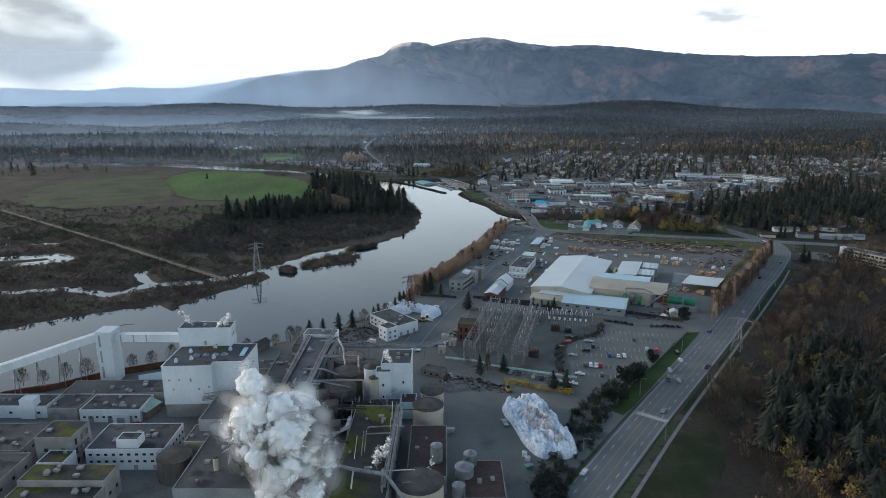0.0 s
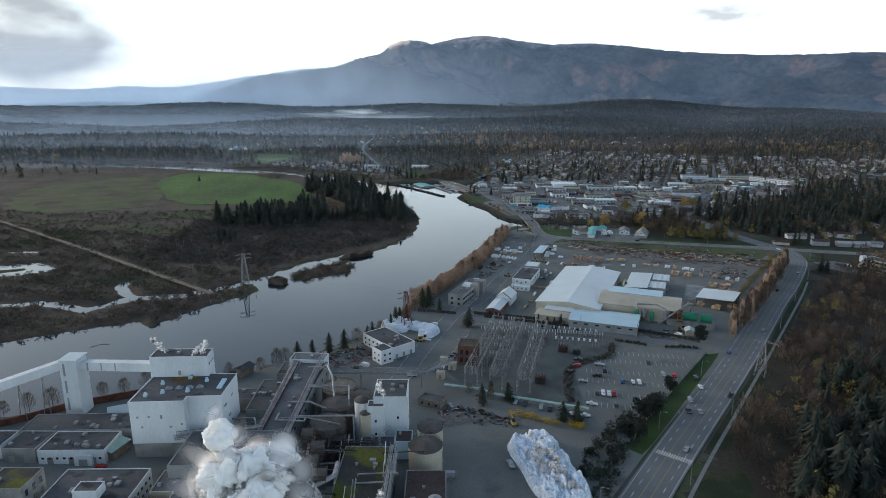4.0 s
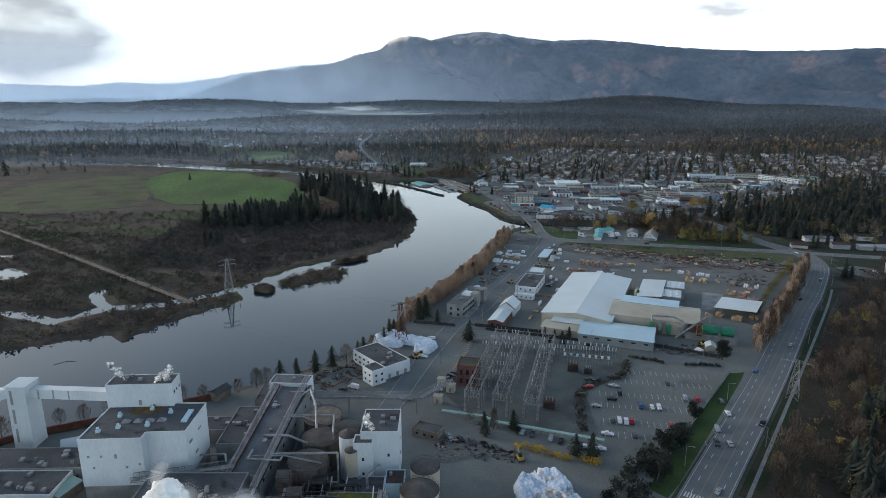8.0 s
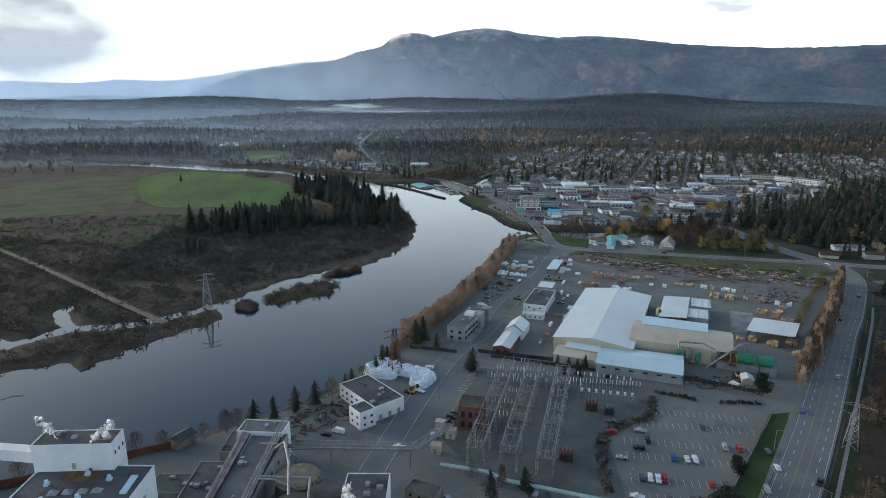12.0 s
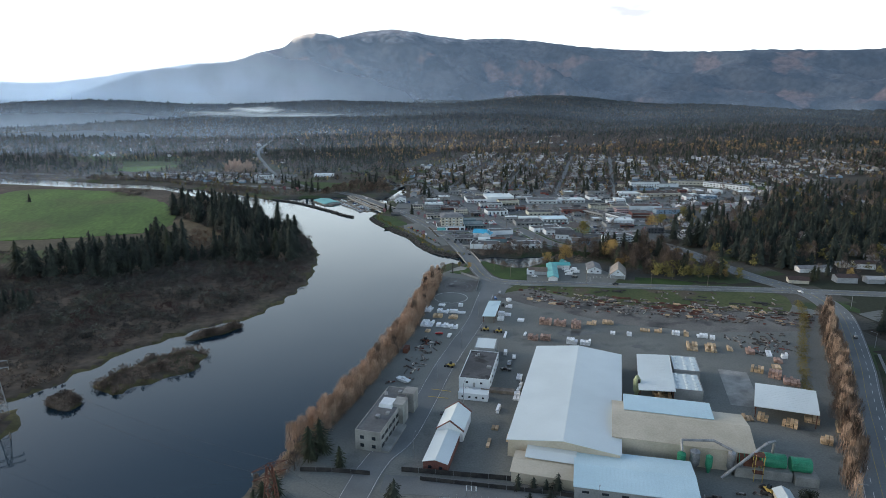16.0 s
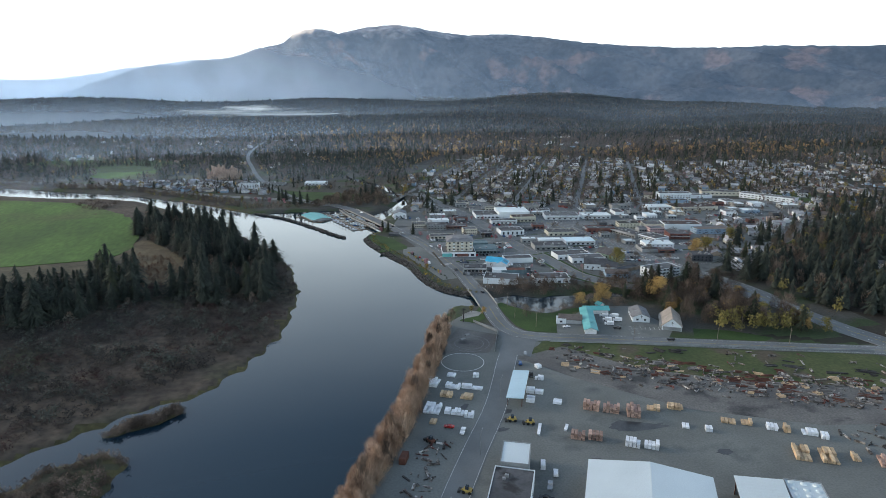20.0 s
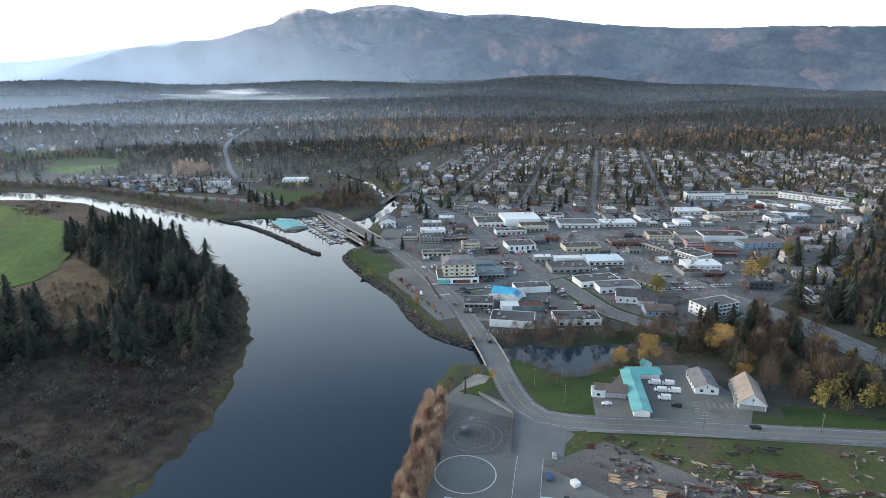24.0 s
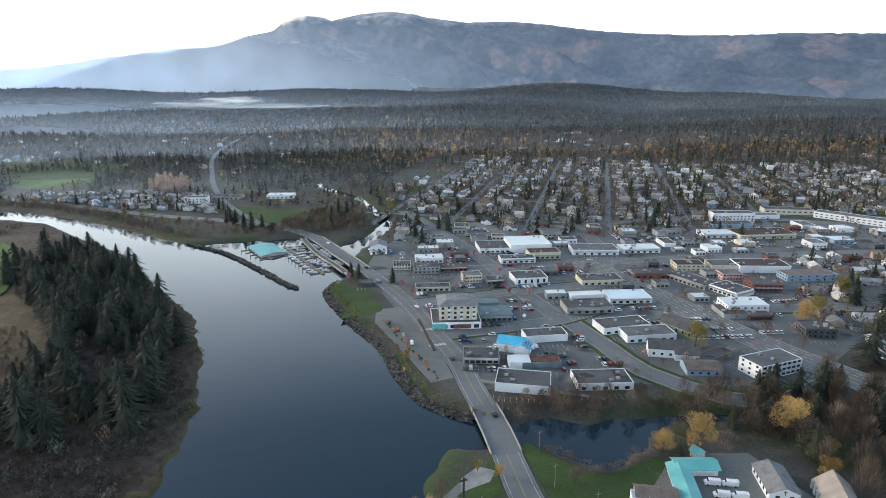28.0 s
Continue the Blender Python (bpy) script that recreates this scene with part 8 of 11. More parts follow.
# ---- the lumber yard ----
YRZ = -27
wh = gable_building("warehouse", 140, 467, 43, 96, YRZ, 7.5, 2.6, M_BEIGE, M_WHITER, "huge warehouse with a pale metal gable roof", (("W", 6, 1, 4, 4.5, 0, 0, "door"), ("E", 5, 1, 4, 4.5, 0, 0, "door")), over=0.6)
seams(wh, 43, 96, 7.4, 2.6, 1.6, M_WHITER)
low = gable_building("warehouse_annex", 109, 418, 14, 24, YRZ + 90, 4.5, 0.9, M_BEIGE, M_BEIGE, "low beige annex of the warehouse", (("E", 3, 1, 1.2, 1.0, 2, 0, "window"),))
low = gable_building("warehouse_annex", 113, 423, 9, 18, YRZ + 90, 6.0, 0.5, M_BEIGE, M_WHITER, "narrow pale-roofed annex behind a low shed")
low = gable_building("long_shed", 138, 405, 24, 42, 66, 5.5, 1.4, M_GREYW, M_BLUER, "long shed with a pale blue metal roof", (("W", 6, 1, 2.4, 0.9, 3.2, 0, "window"),))
seams(low, 24, 42, 5.5, 1.4, 1.4, M_BLUER)
low = gable_building("planer_mill", 170, 428, 30, 52, 64, 8.6, 3.0, M_BEIGE, M_BEIGE, "big beige planer mill with a long sloping roof", (("S", 4, 1, 3, 3.5, 0, 0, "door"),))
part("upper_hall", hexa(BM(), (3.2, -13.5, 6), (16.6, 21.5, 11.45)), M_BEIGE, low, "raised hall under the blue roof")
sh_ = part("roof_sheet", hexa(BM(), (2.8, -13.8, 11.46), (17.0, 21.8, 11.7)), M_BLUER, low, "pale blue metal sheets")
for k in range(24):
    part("seam", hexa(BM(), (2.8, -13.6 + k * 1.52, 11.7), (17.0, -13.54 + k * 1.52, 11.76)), M_BLUER, sh_)
pipe_set = thing("dust_extraction", 176, 405, -24, "cyclones and ducts between planer mill and shed", "machinery")
for i, (x, y, r, h) in enumerate(((-16, 0, 1.6, 7), (-11, 1, 1.9, 8), (-6, 0, 1.3, 7), (2, 1, 1.5, 9))):
    bm = drum(BM(), 0, 0, 3.0, h, r, r, 14, 1.0)
    drum(bm, 0, 0, 0, 3.0, 0.4, r, 14)
    part("cyclone", bm, M_STEEL if i % 2 else M_GREEN, pipe_set, "", (x, y, 0))
for pts, r in ((((-16, 0, 8), (-16, 3, 11), (-4, 5, 11), (2, 1, 10)), 0.5), (((-2, -4, 1), (14, 2, 14), (17, 4, 14), (17, 5, 6)), 0.55), (((4, 3, 3), (12, 3, 10)), 0.4)):
    part("duct", pipe(BM(), pts, r, 9), M_STEEL, pipe_set)
for x, y, w, d, h, m in ((8, 2, 9, 5, 4, M_CONC), (18, 3, 11, 6, 3.6, M_CONC), (28, 1, 8, 6, 3.6, M_CONC), (9, 3, 5, 4, 7.5, M_RUST)):
    part("plinth", hexa(BM(), (x - w / 2, y - d / 2, 0), (x + w / 2, y + d / 2, h)), m, pipe_set)
for x0, x1, y in ((4.5, 10.5, 4), (12, 21.5, 4), (23.0, 30, 3)):
    tk_ = part("lying_tank", rod(BM(), (x0, y, 6.0), (x1, y, 6.0), 2.7, 18), M_GREEN if x0 > 5 else M_RUST, pipe_set, "ribbed green lying tank")
    for k in range(4):
        part("hoop", rod(BM(), (x0 + .3 + k * (x1 - x0 - .9) / 3, y, 6.0), (x0 + .55 + k * (x1 - x0 - .9) / 3, y, 6.0), 2.78, 18), M_GREEN, tk_)
part("tower_frame", (lambda b: [rod(b, (11 + sx, -1 + sy, 0), (11 + sx, -1 + sy, 11), 0.15, 4) for sx in (-1.5, 1.5) for sy in (-1.5, 1.5)] and b)(BM()), M_YELLOW, pipe_set, "yellow steel frame")
for z_ in (3.5, 7, 10.5):
    part("platform", hexa(BM(), (9.2, -2.8, z_), (12.8, 0.8, z_ + 0.2)), M_RUST, pipe_set)
sl_ = thing("cyclone_silo", 174.5, 470.5, 0, "pale yellow-green steel cyclone beside the lumber shed", "silo")
part("body", drum(drum(BM(), 0, 0, 3.2, 8.6, 1.7, 1.7, 16, 0.2), 0, 0, 0.2, 3.2, 0.5, 1.7, 16), M_OLIVEPAINT, sl_)
part("cap", drum(BM(), 0, 0, 8.6, 10.4, 1.5, 0.7, 14, 0.2), M_OLIVEPAINT, sl_)
part("inlet", hexa(BM(), (-0.6, -1.9, 7.2), (0.5, -1.5, 9.2)), M_DARK, sl_, "dark inlet opening")


def open_shed(name, x, y, w, d, rz, h, rise, roof, label, mono=True, wall=None):
    """A roof on posts, one back wall, high side to +x."""
    ob = thing(name, x, y, rz, label, "shed")
    bm = BM()
    for k in (0.0, 0.3):
        pass
    vs = [bm.verts.new(v) for v in ((-w / 2 - .6, -d / 2 - .6, h), (w / 2 + .6, -d / 2 - .6, h + rise), (w / 2 + .6, d / 2 + .6, h + rise), (-w / 2 - .6, d / 2 + .6, h), (-w / 2 - .6, -d / 2 - .6, h + .3), (w / 2 + .6, -d / 2 - .6, h + rise + .3), (w / 2 + .6, d / 2 + .6, h + rise + .3), (-w / 2 - .6, d / 2 + .6, h + .3))]
    for f in ((3, 2, 1, 0), (4, 5, 6, 7), (0, 1, 5, 4), (1, 2, 6, 5), (2, 3, 7, 6), (3, 0, 4, 7)):
        bm.faces.new([vs[i] for i in f])
    part("roof", bm, roof, ob)
    n = max(2, int(d / 7))
    for i in range(n + 1):
        for sx in (-1, 1):
            part("post", box_mesh("post", 0.35, 0.35, h + (rise if sx > 0 else 0), M_RUST), None, ob, "", (sx * (w / 2 - .2), -d / 2 + .3 + i * (d - .6) / n, 0))
    part("back_wall", hexa(BM(), (-w / 2, d / 2 - .3, 0), (w / 2, d / 2 - .05, h)), wall or M_GREYW, ob)
    seams(ob, w, d, h, rise, 1.8, roof, 0.32, True)
    return ob


open_shed("lumber_shed", 188, 478, 15, 41, YRZ, 7, 1.2, M_WHITER, "open lumber shed with a white metal roof")
open_shed("lumber_shed", 233, 443, 24, 24, -38, 5.5, 1.4, M_WHITER, "wide open lumber shed with white roof")
open_shed("lumber_shed", 138, 592, 7, 29, -24, 4, 0.5, M_BLUER, "narrow open shed with pale blue roof")
for x, y in ((197, 465), (208, 484)):
    kl = flat_building("drying_kiln", x, y, 12.5, 18, YRZ + 2, 7.5, M_GREYW, M_WHITER, "drying kiln with rows of round white roof vents", (), 0, group="drying kilns")
    for i in range(3):
        for j in range(5):
            part("roof_vent", drum(BM(), -4 + 4 * i, -7 + 3.5 * j, 7.58, 8.0, 1.15, 0.8, 12, 0.15), M_WHITER, kl)
flat("pavement_slab", [(213, 453), (225, 447), (243, 482), (231, 489)], 0.12, M_CONC, "pale concrete slab beside the kilns", "pavement")
flat_building("yard_office", 107, 507, 15, 34, -24, 6, M_WHITE, M_TAR, "white yard office with a dark flat roof", (("S", 2, 1, 1.2, 1.0, 3.6, 2, "window"), ("E", 5, 1, 1.6, 1.2, 3, 2, "window"), ("W", 5, 1, 1.6, 1.2, 3, 2, "window"), ("S", 1, 1, 1.2, 2.2, 2.0, 0, "door")), 3)
flat_building("yard_shed", 117, 531, 11, 15, -22, 7, M_GREYW, M_WHITER, "grey shed with a pale roof beside the yard office", (), 0)
dk = thing("loading_dock", 111, 488, -24, "wooden loading dock in front of the yard office", "dock")
part("deck", hexa(BM(), (-8, -2, 0), (8, 1.5, 1.6)), M_WOOD, dk)
for i in range(5):
    part("step", hexa(BM(), (-9 - i * .35, -1, 0), (-8.65 - i * .35, 1, 1.5 - i * .3)), M_WOOD, dk)
bs = gable_building("brick_shed", 73.5, 439.5, 9.5, 23, -25, 4.0, 1.2, M_RED, M_WHITER, "long brick-red shed with a low white metal roof", (("S", 2, 1, 1.4, 1.2, 1.4, 0, "window"),), over=0.3)
part("ridge_vent", hexa(BM(), (-0.3, -8, 5.15), (0.3, 9, 5.35)), M_GREYW, bs, "grey ridge vent")
tn = gable_building("tent_shed", 82.6, 457.5, 11, 17, -25, 5.0, 4.0, M_WHITE, M_WHITER, "white fabric shed edged in red", (), over=0.3)
for y_ in (-8.75, 8.4):
    part("red_edge", gable(BM(), 11.4, 0.35, 5.05, 4.05, 0.3, 0.3, 0, y_), M_RED, tn)
ofc = flat_building("riverside_office", 54, 467, 11, 40, YRZ, 8.5, M_CONC, M_GRAVROOF, "grey concrete riverside office with ribbon windows", (("E", 9, 2, 3.2, 1.5, 1.4, 3.6, "window"), ("S", 2, 2, 1.6, 1.5, 1.4, 3.6, "window"), ("W", 8, 2, 2.6, 1.4, 1.4, 3.6, "window")), 6)
part("stair_block", hexa(BM(), (2.5, 2, 0), (7.5, 9, 10)), M_CONC, ofc, "raised concrete stair block")
part("stair_block", hexa(BM(), (3, 14, 0), (8.5, 20.6, 9.4)), M_CONC, ofc, "raised concrete stair block")
part("plant_room", hexa(BM(), (-3, 0, 8.6), (3, 7, 10.2), taper=0.9), M_WHITE, ofc, "white rooftop plant")
part("terrace", hexa(BM(), (5.5, -20, 0), (9, 2, 1.0)), M_CONC, ofc, "raised terrace")
gable_building("hut", 186, 386, 5, 6, -20, 3, 1.2, M_BEIGE, M_WHITER, "small beige hut with white roof")
flat_building("trailer_office", 98, 484, 14, 5, -24, 3.2, M_WHITE, M_WHITER, "white site trailer beside the sheds", (("S", 4, 1, 1.0, 0.9, 1.2, 0, "window"),), 0)
gable_building("cabin", 22, 452, 4, 5, 10, 2.6, 1.2, M_RED, M_BROWNR, "small red-brown cabin among trees")


def bundle_mesh(mat, w, l, h):
    key = ("bundle", mat.name, w, l, h)
    if key not in CACHE:
        bm = hexa(BM(), (-w / 2, -l / 2, 0.12), (w / 2, l / 2, h))
        bmesh.ops.bevel(bm, geom=bm.edges[:], offset=0.05, segments=1, affect="EDGES")
        for y in (-l * .35, 0, l * .35):
            hexa(bm, (-w / 2, y - .06, 0), (w / 2, y + .06, 0.12))
        me = bpy.data.meshes.new("lumber_block")
        bm.to_mesh(me)
        bm.free()
        me.materials.append(mat)
        CACHE[key] = me
    return CACHE[key]


st_rng = random.Random(21)
LUMBER = {"w": (M_WRAP, "white-wrapped lumber bundles stacked on asphalt"), "l": (M_LUMBER, "fresh yellow lumber bundles stacked in the yard"), "r": (M_REDWOOD, "reddish lumber bundles stacked in the yard")}


def lumber(kind, x, y, rz, nx, nz, l=4.0, ny=1):
    mat, label = LUMBER[kind]
    ob = thing("lumber_stack", x, y, rz + st_rng.uniform(-4, 4), label, "lumber stack", 0.03, "lumber stacks in the yard")
    me = bundle_mesh(mat, 1.3, l, 0.95)
    for i in range(nx):
        for j in range(ny):
            for k in range(max(1, nz - (st_rng.random() < 0.35))):
                part("lumber_block", me, None, ob, "", ((i - (nx - 1) / 2) * 1.5 + st_rng.uniform(-.08, .08), (j - (ny - 1) / 2) * (l + .3), k * 0.97), st_rng.uniform(-1.5, 1.5))
    return ob


for kind, x, y, rz, nx, nz, l, ny in (
        ("w", 99, 609, -24, 4, 2, 4, 2), ("w", 108, 603, -24, 5, 2, 4, 1), ("w", 117, 600, 66, 2, 2, 5, 2), ("l", 103, 595, -24, 4, 2, 4, 1), ("l", 112, 591, -24, 4, 2, 4, 1), ("w", 94, 583, -24, 5, 2, 4, 2), ("w", 103, 578, -24, 6, 2, 4, 1), ("w", 109, 574, -24, 3, 2, 4, 1),
        ("r", 166, 569, -28, 5, 4, 4, 1), ("r", 174, 565, -28, 5, 4, 4, 1), ("r", 183, 561, -28, 4, 4, 4, 2), ("l", 194, 563, -28, 4, 2, 4, 1), ("l", 204, 562, -28, 4, 2, 4, 1), ("r", 150, 547, -28, 4, 3, 4, 1), ("r", 157, 545, -28, 4, 3, 4, 1), ("w", 170, 537, -28, 4, 3, 4, 1), ("w", 177, 534, -28, 4, 3, 4, 1),
        ("l", 234, 517, -28, 4, 2, 5, 2), ("l", 243, 513, -28, 4, 2, 5, 2), ("l", 253, 510, -28, 2, 2, 5, 1), ("l", 221, 546, -28, 4, 1, 4, 1), ("l", 228, 543, -28, 3, 2, 4, 1), ("w", 236, 537, -28, 3, 2, 4, 1), ("l", 241, 534, -28, 2, 3, 4, 1), ("w", 249, 530, -28, 4, 2, 4, 1), ("w", 253, 526, -28, 2, 2, 4, 1),
        ("w", 141, 582, 66, 3, 2, 4, 1), ("w", 146, 590, 66, 3, 2, 4, 2), ("w", 153, 578, 66, 3, 1, 4, 1), ("w", 153, 603, -24, 3, 2, 3, 1), ("w", 157, 616, 10, 2, 2, 3, 1), ("w", 200, 546, -28, 2, 1, 4, 1), ("w", 208, 541, -28, 2, 2, 3, 1), ("w", 136, 556, -28, 1, 1, 9, 1), ("w", 148, 555, -28, 1, 1, 5, 1),
        ("l", 249, 482, -40, 4, 3, 4, 1), ("r", 253, 474, -40, 4, 4, 4, 1), ("r", 257, 467, -40, 5, 2, 4, 2), ("l", 226, 431, -40, 4, 3, 4, 1), ("l", 218, 438, -40, 3, 3, 4, 1), ("l", 238, 432, -40, 4, 3, 4, 1), ("l", 246, 424, -40, 3, 3, 4, 2), ("l", 231, 416, -40, 3, 3, 4, 1), ("l", 212, 440, -20, 3, 2, 4, 1), ("r", 242, 411, -40, 1, 2, 7, 2),
        ("l", 186, 470, YRZ, 4, 4, 4, 1), ("l", 184, 463, YRZ, 5, 4, 4, 1), ("l", 190, 486, YRZ, 4, 4, 4, 1), ("w", 106, 470, YRZ, 1, 2, 6, 1), ("l", 100, 455, YRZ, 2, 1, 3, 1), ("l", 103, 446, YRZ, 1, 1, 5, 1), ("l", 94, 444, YRZ, 1, 1, 3, 2), ("w", 118, 480, YRZ, 2, 2, 3, 2), ("w", 122, 488, YRZ, 1, 2, 3, 3), ("w", 126, 500, YRZ, 2, 1, 3, 2),
        ("l", 206, 562, -28, 3, 1, 4, 1), ("w", 270, 500, -30, 2, 1, 4, 2), ("r", 262, 505, -30, 3, 2, 4, 2), ("w", 275, 494, -30, 2, 3, 3, 1), ("r", 268, 490, -30, 3, 2, 4, 1), ("l", 262, 484, -30, 3, 1, 5, 1), ("w", 110, 616, -24, 3, 1, 4, 1), ("w", 122, 612, -24, 2, 2, 3, 1), ("l", 92, 572, -24, 2, 1, 4, 1)):
    lumber(kind, x, y, rz, nx, nz, l, ny)
# scattered scrap and timbers along the yard's edge
V_, F_ = [], []
sg_ = np.random.default_rng(31)
sp_ = np.concatenate([spots(55, [(176, 646), (168, 620), (205, 608), (262, 572), (305, 550), (335, 565), (345, 585), (300, 604), (240, 624)], 90, 0.45, 8), spots(51, [(170, 628), (190, 590), (240, 562), (320, 530), (345, 548), (300, 574), (240, 598), (200, 625)], 360, 0.3, 9), spots(52, [(262, 500), (290, 500), (300, 528), (262, 535)], 70), spots(53, [(22, 296), (52, 282), (58, 288), (28, 303)], 70), spots(54, [(-30, 352), (-38, 366), (-14, 388), (-6, 380), (-18, 368)], 50), spots(55, [(60, 508), (88, 560), (98, 556), (70, 505)], 40), spots(56, [(150, 384), (185, 374), (190, 392), (160, 394)], 45)])
for x, y in sp_:
    bm_l, w, h, a = sg_.uniform(0.6, 6), sg_.uniform(0.2, 1.1), sg_.uniform(0.15, 0.9), sg_.uniform(0, 180)
    k, s, n = math.cos(radians(a)), math.sin(radians(a)), len(V_)
    for z in (0.02, h):
        for dx, dy in ((-bm_l / 2, -w / 2), (bm_l / 2, -w / 2), (bm_l / 2, w / 2), (-bm_l / 2, w / 2)):
            V_.append((x + dx * k - dy * s, y + dx * s + dy * k, z + 0.05))
    F_ += [(n + 4, n + 5, n + 6, n + 7), (n, n + 1, n + 5, n + 4), (n + 1, n + 2, n + 6, n + 5), (n + 2, n + 3, n + 7, n + 6), (n + 3, n, n + 4, n + 7), (n + 3, n + 2, n + 1, n)]
M_SCRAP = surf("mixed scrap", (0.045, 0.038, 0.034), (0.2, 0.18, 0.16), 0.6, 0.8, island=0.7, spread=(0.4, 0.6))
for c_, sc in ((0.18, (0.12, 0.04, 0.03)), (0.3, (0.32, 0.31, 0.29))):
    three(M_SCRAP, sc, c_, 0.58, 0.62)
tagged(new("scrap_timber", mesh_of("scrap_timber", V_, F_, M_SCRAP)), "scattered scrap metal and old timbers on gravel", "scrap", "", "stuff")


def ranks(name, poly, seed, count, heading, mat, label, lengths=(3, 9), cell=7):
    """Old pipes and beams lying side by side in loose ranks, too many to count."""
    g = np.random.default_rng(seed)
    V, F = [], []
    for x, y in spots(seed, poly, count, 0.35, cell):
        a0, ln = heading + g.normal(0, 16), g.uniform(*lengths)
        for i in range(g.integers(2, 7)):
            a = radians(a0 + g.normal(0, 2.5))
            k, s, n, w, h = math.cos(a), math.sin(a), len(V), g.uniform(0.12, 0.3), g.uniform(0.2, 0.75)
            ox, oy, hl = x - s * i * 0.75 + g.normal(0, 0.3), y + k * i * 0.75 + g.normal(0, 0.3), ln * g.uniform(0.35, 0.55)
            for z in (0.06, h):
                V += [(ox + u * k - v * s, oy + u * s + v * k, z) for u, v in ((-hl, -w), (hl, -w), (hl, w), (-hl, w))]
            F += [(n + 4, n + 5, n + 6, n + 7), (n, n + 1, n + 5, n + 4), (n + 1, n + 2, n + 6, n + 5), (n + 2, n + 3, n + 7, n + 6), (n + 3, n, n + 4, n + 7), (n + 3, n + 2, n + 1, n)]
    return tagged(new(name, mesh_of(name, V, F, mat)), label, "scrap", "", "stuff")


SCRAPYARD = [(172, 640), (172, 606), (205, 588), (250, 566), (318, 532), (338, 548), (330, 566), (262, 590), (226, 612)]
ranks("old_pipes", SCRAPYARD, 201, 48, -22, M_RUST, "rusty pipes lying in ranks on gravel")
ranks("old_beams", SCRAPYARD, 203, 64, -18, surf("grey old timber", (0.1, 0.092, 0.085), (0.24, 0.225, 0.21), 0.3, 0.9, island=0.45), "grey weathered beams lying in ranks")
ranks("steel_scrap", [(176, 644), (200, 618), (250, 600), (330, 568), (340, 584), (262, 614), (206, 636)], 205, 14, -20, M_DARK, "dark steel sections lying in the grass", (3, 12))
ranks("pale_boards", SCRAPYARD, 207, 30, -16, M_LUMBER, "pale boards lying among the scrap", (2, 5))
rs_ = np.array([(x - 3 + tree_rng.uniform(-2.5, 2.5), y + tree_rng.uniform(-2, 2)) for x, y in curve_line([(250, 446), (300, 506), (340, 552), (352, 572)], 0.9) for _ in (0, 1)])
scatter("rough_strip", BRUSH, rs_, np.random.default_rng(211).uniform(.3, .75, len(rs_)), M_OLIVE, "rank yellow-brown grass and brush on the yard's bank", "bushes", 212)


def tarp_pile(name, x, y, rz, sx, sy, h, seed, label, lump=1.0, mat=None, rough=1.0):
    """A mound under a wrinkled sheet: flat-topped bales that push through, with creases between."""
    n = 64
    v, f, hi = [], [], []
    for j in range(n + 1):
        for i in range(n + 1):
            u, w = i / n * 2 - 1, j / n * 2 - 1
            wob = 1 + 0.14 * noise.noise((math.atan2(w, u) * 1.3, seed, 2))
            e = 1 - (abs(u) ** 4 + abs(w) ** 4)
            ds, ps = noise.voronoi((u * 3.6 * lump + seed * 3, w * 2.4 * lump * sy / sx * 2, 0))
            bale = noise.cell(ps[0] * 7.3)
            z = h * min(1.0, max(0, e) * 2.6) * (0.72 + rough * (0.3 * bale - 0.55 * max(0.0, 0.22 - (ds[1] - ds[0]))) + (1 - rough) * 0.45 * noise.noise((u * 2.2 + seed, w * 2.2, 1)) + (0.03 + 0.07 * rough) * noise.fractal((u * 9 + seed, w * 7, 0), 0.9, 2.0, 3))
            v.append((u * sx / 2 * wob, w * sy / 2 * wob, max(-0.1, z) if e > 0.02 else -0.1)), hi.append(e)
    for j in range(n):
        for i in range(n):
            a = j * (n + 1) + i
            if max(hi[a], hi[a + 1], hi[a + n + 1], hi[a + n + 2]) > 0.0:
                f.append((a, a + 1, a + n + 2, a + n + 1))
    ob = new(name, mesh_of(name, v, f, mat or M_TARP))
    ob.matrix_basis = pose(x, y, 0.03, 0, 0, rz)
    return tagged(ob, label, "covered pile")


tarp_pile("covered_mound", 64, 248, -80, 52, 21, 6.0, 2, "large heap of bales under white tarpaulin", 1.5)
tarp_pile("covered_mound", 4, 411, -30, 18, 17, 5.6, 4, "mound under white tarpaulin by the river", rough=0.12)
tarp_pile("covered_mound", 19, 407, -30, 19, 10, 4.3, 6, "long mound under white sheeting", rough=0.12)
tarp_pile("covered_mound", 24, 398, -30, 11, 14, 4.5, 8, "rounded mound under white sheeting", rough=0.12)
# bare rolls where the sheet has slipped off the large heap
V_, F_ = [], []
rl = random.Random(29)
for i in range(70):
    u, w = rl.gauss(0, 0.42), rl.gauss(0.05, 0.3)
    if abs(u) > 0.85 or abs(w) > 0.7:
        continue
    k, s = math.cos(radians(-80)), math.sin(radians(-80))
    px, py, r, n = 64 + u * 24 * k - w * 10 * s, 248 + u * 24 * s + w * 10 * k, rl.uniform(0.5, 0.75), len(V_)
    pz, tx, ty = 5.0 + rl.uniform(-0.6, 0.6), rl.uniform(-.4, .4), rl.uniform(-.4, .4)
    for z in (-1.2, 1.0):
        for q in range(8):
            V_.append((px + r * math.cos(q * .785) + tx * z, py + r * math.sin(q * .785) + ty * z, pz + z))
    F_ += [tuple(n + 8 + q for q in range(8))] + [(n + q, n + (q + 1) % 8, n + 8 + (q + 1) % 8, n + 8 + q) for q in range(8)]
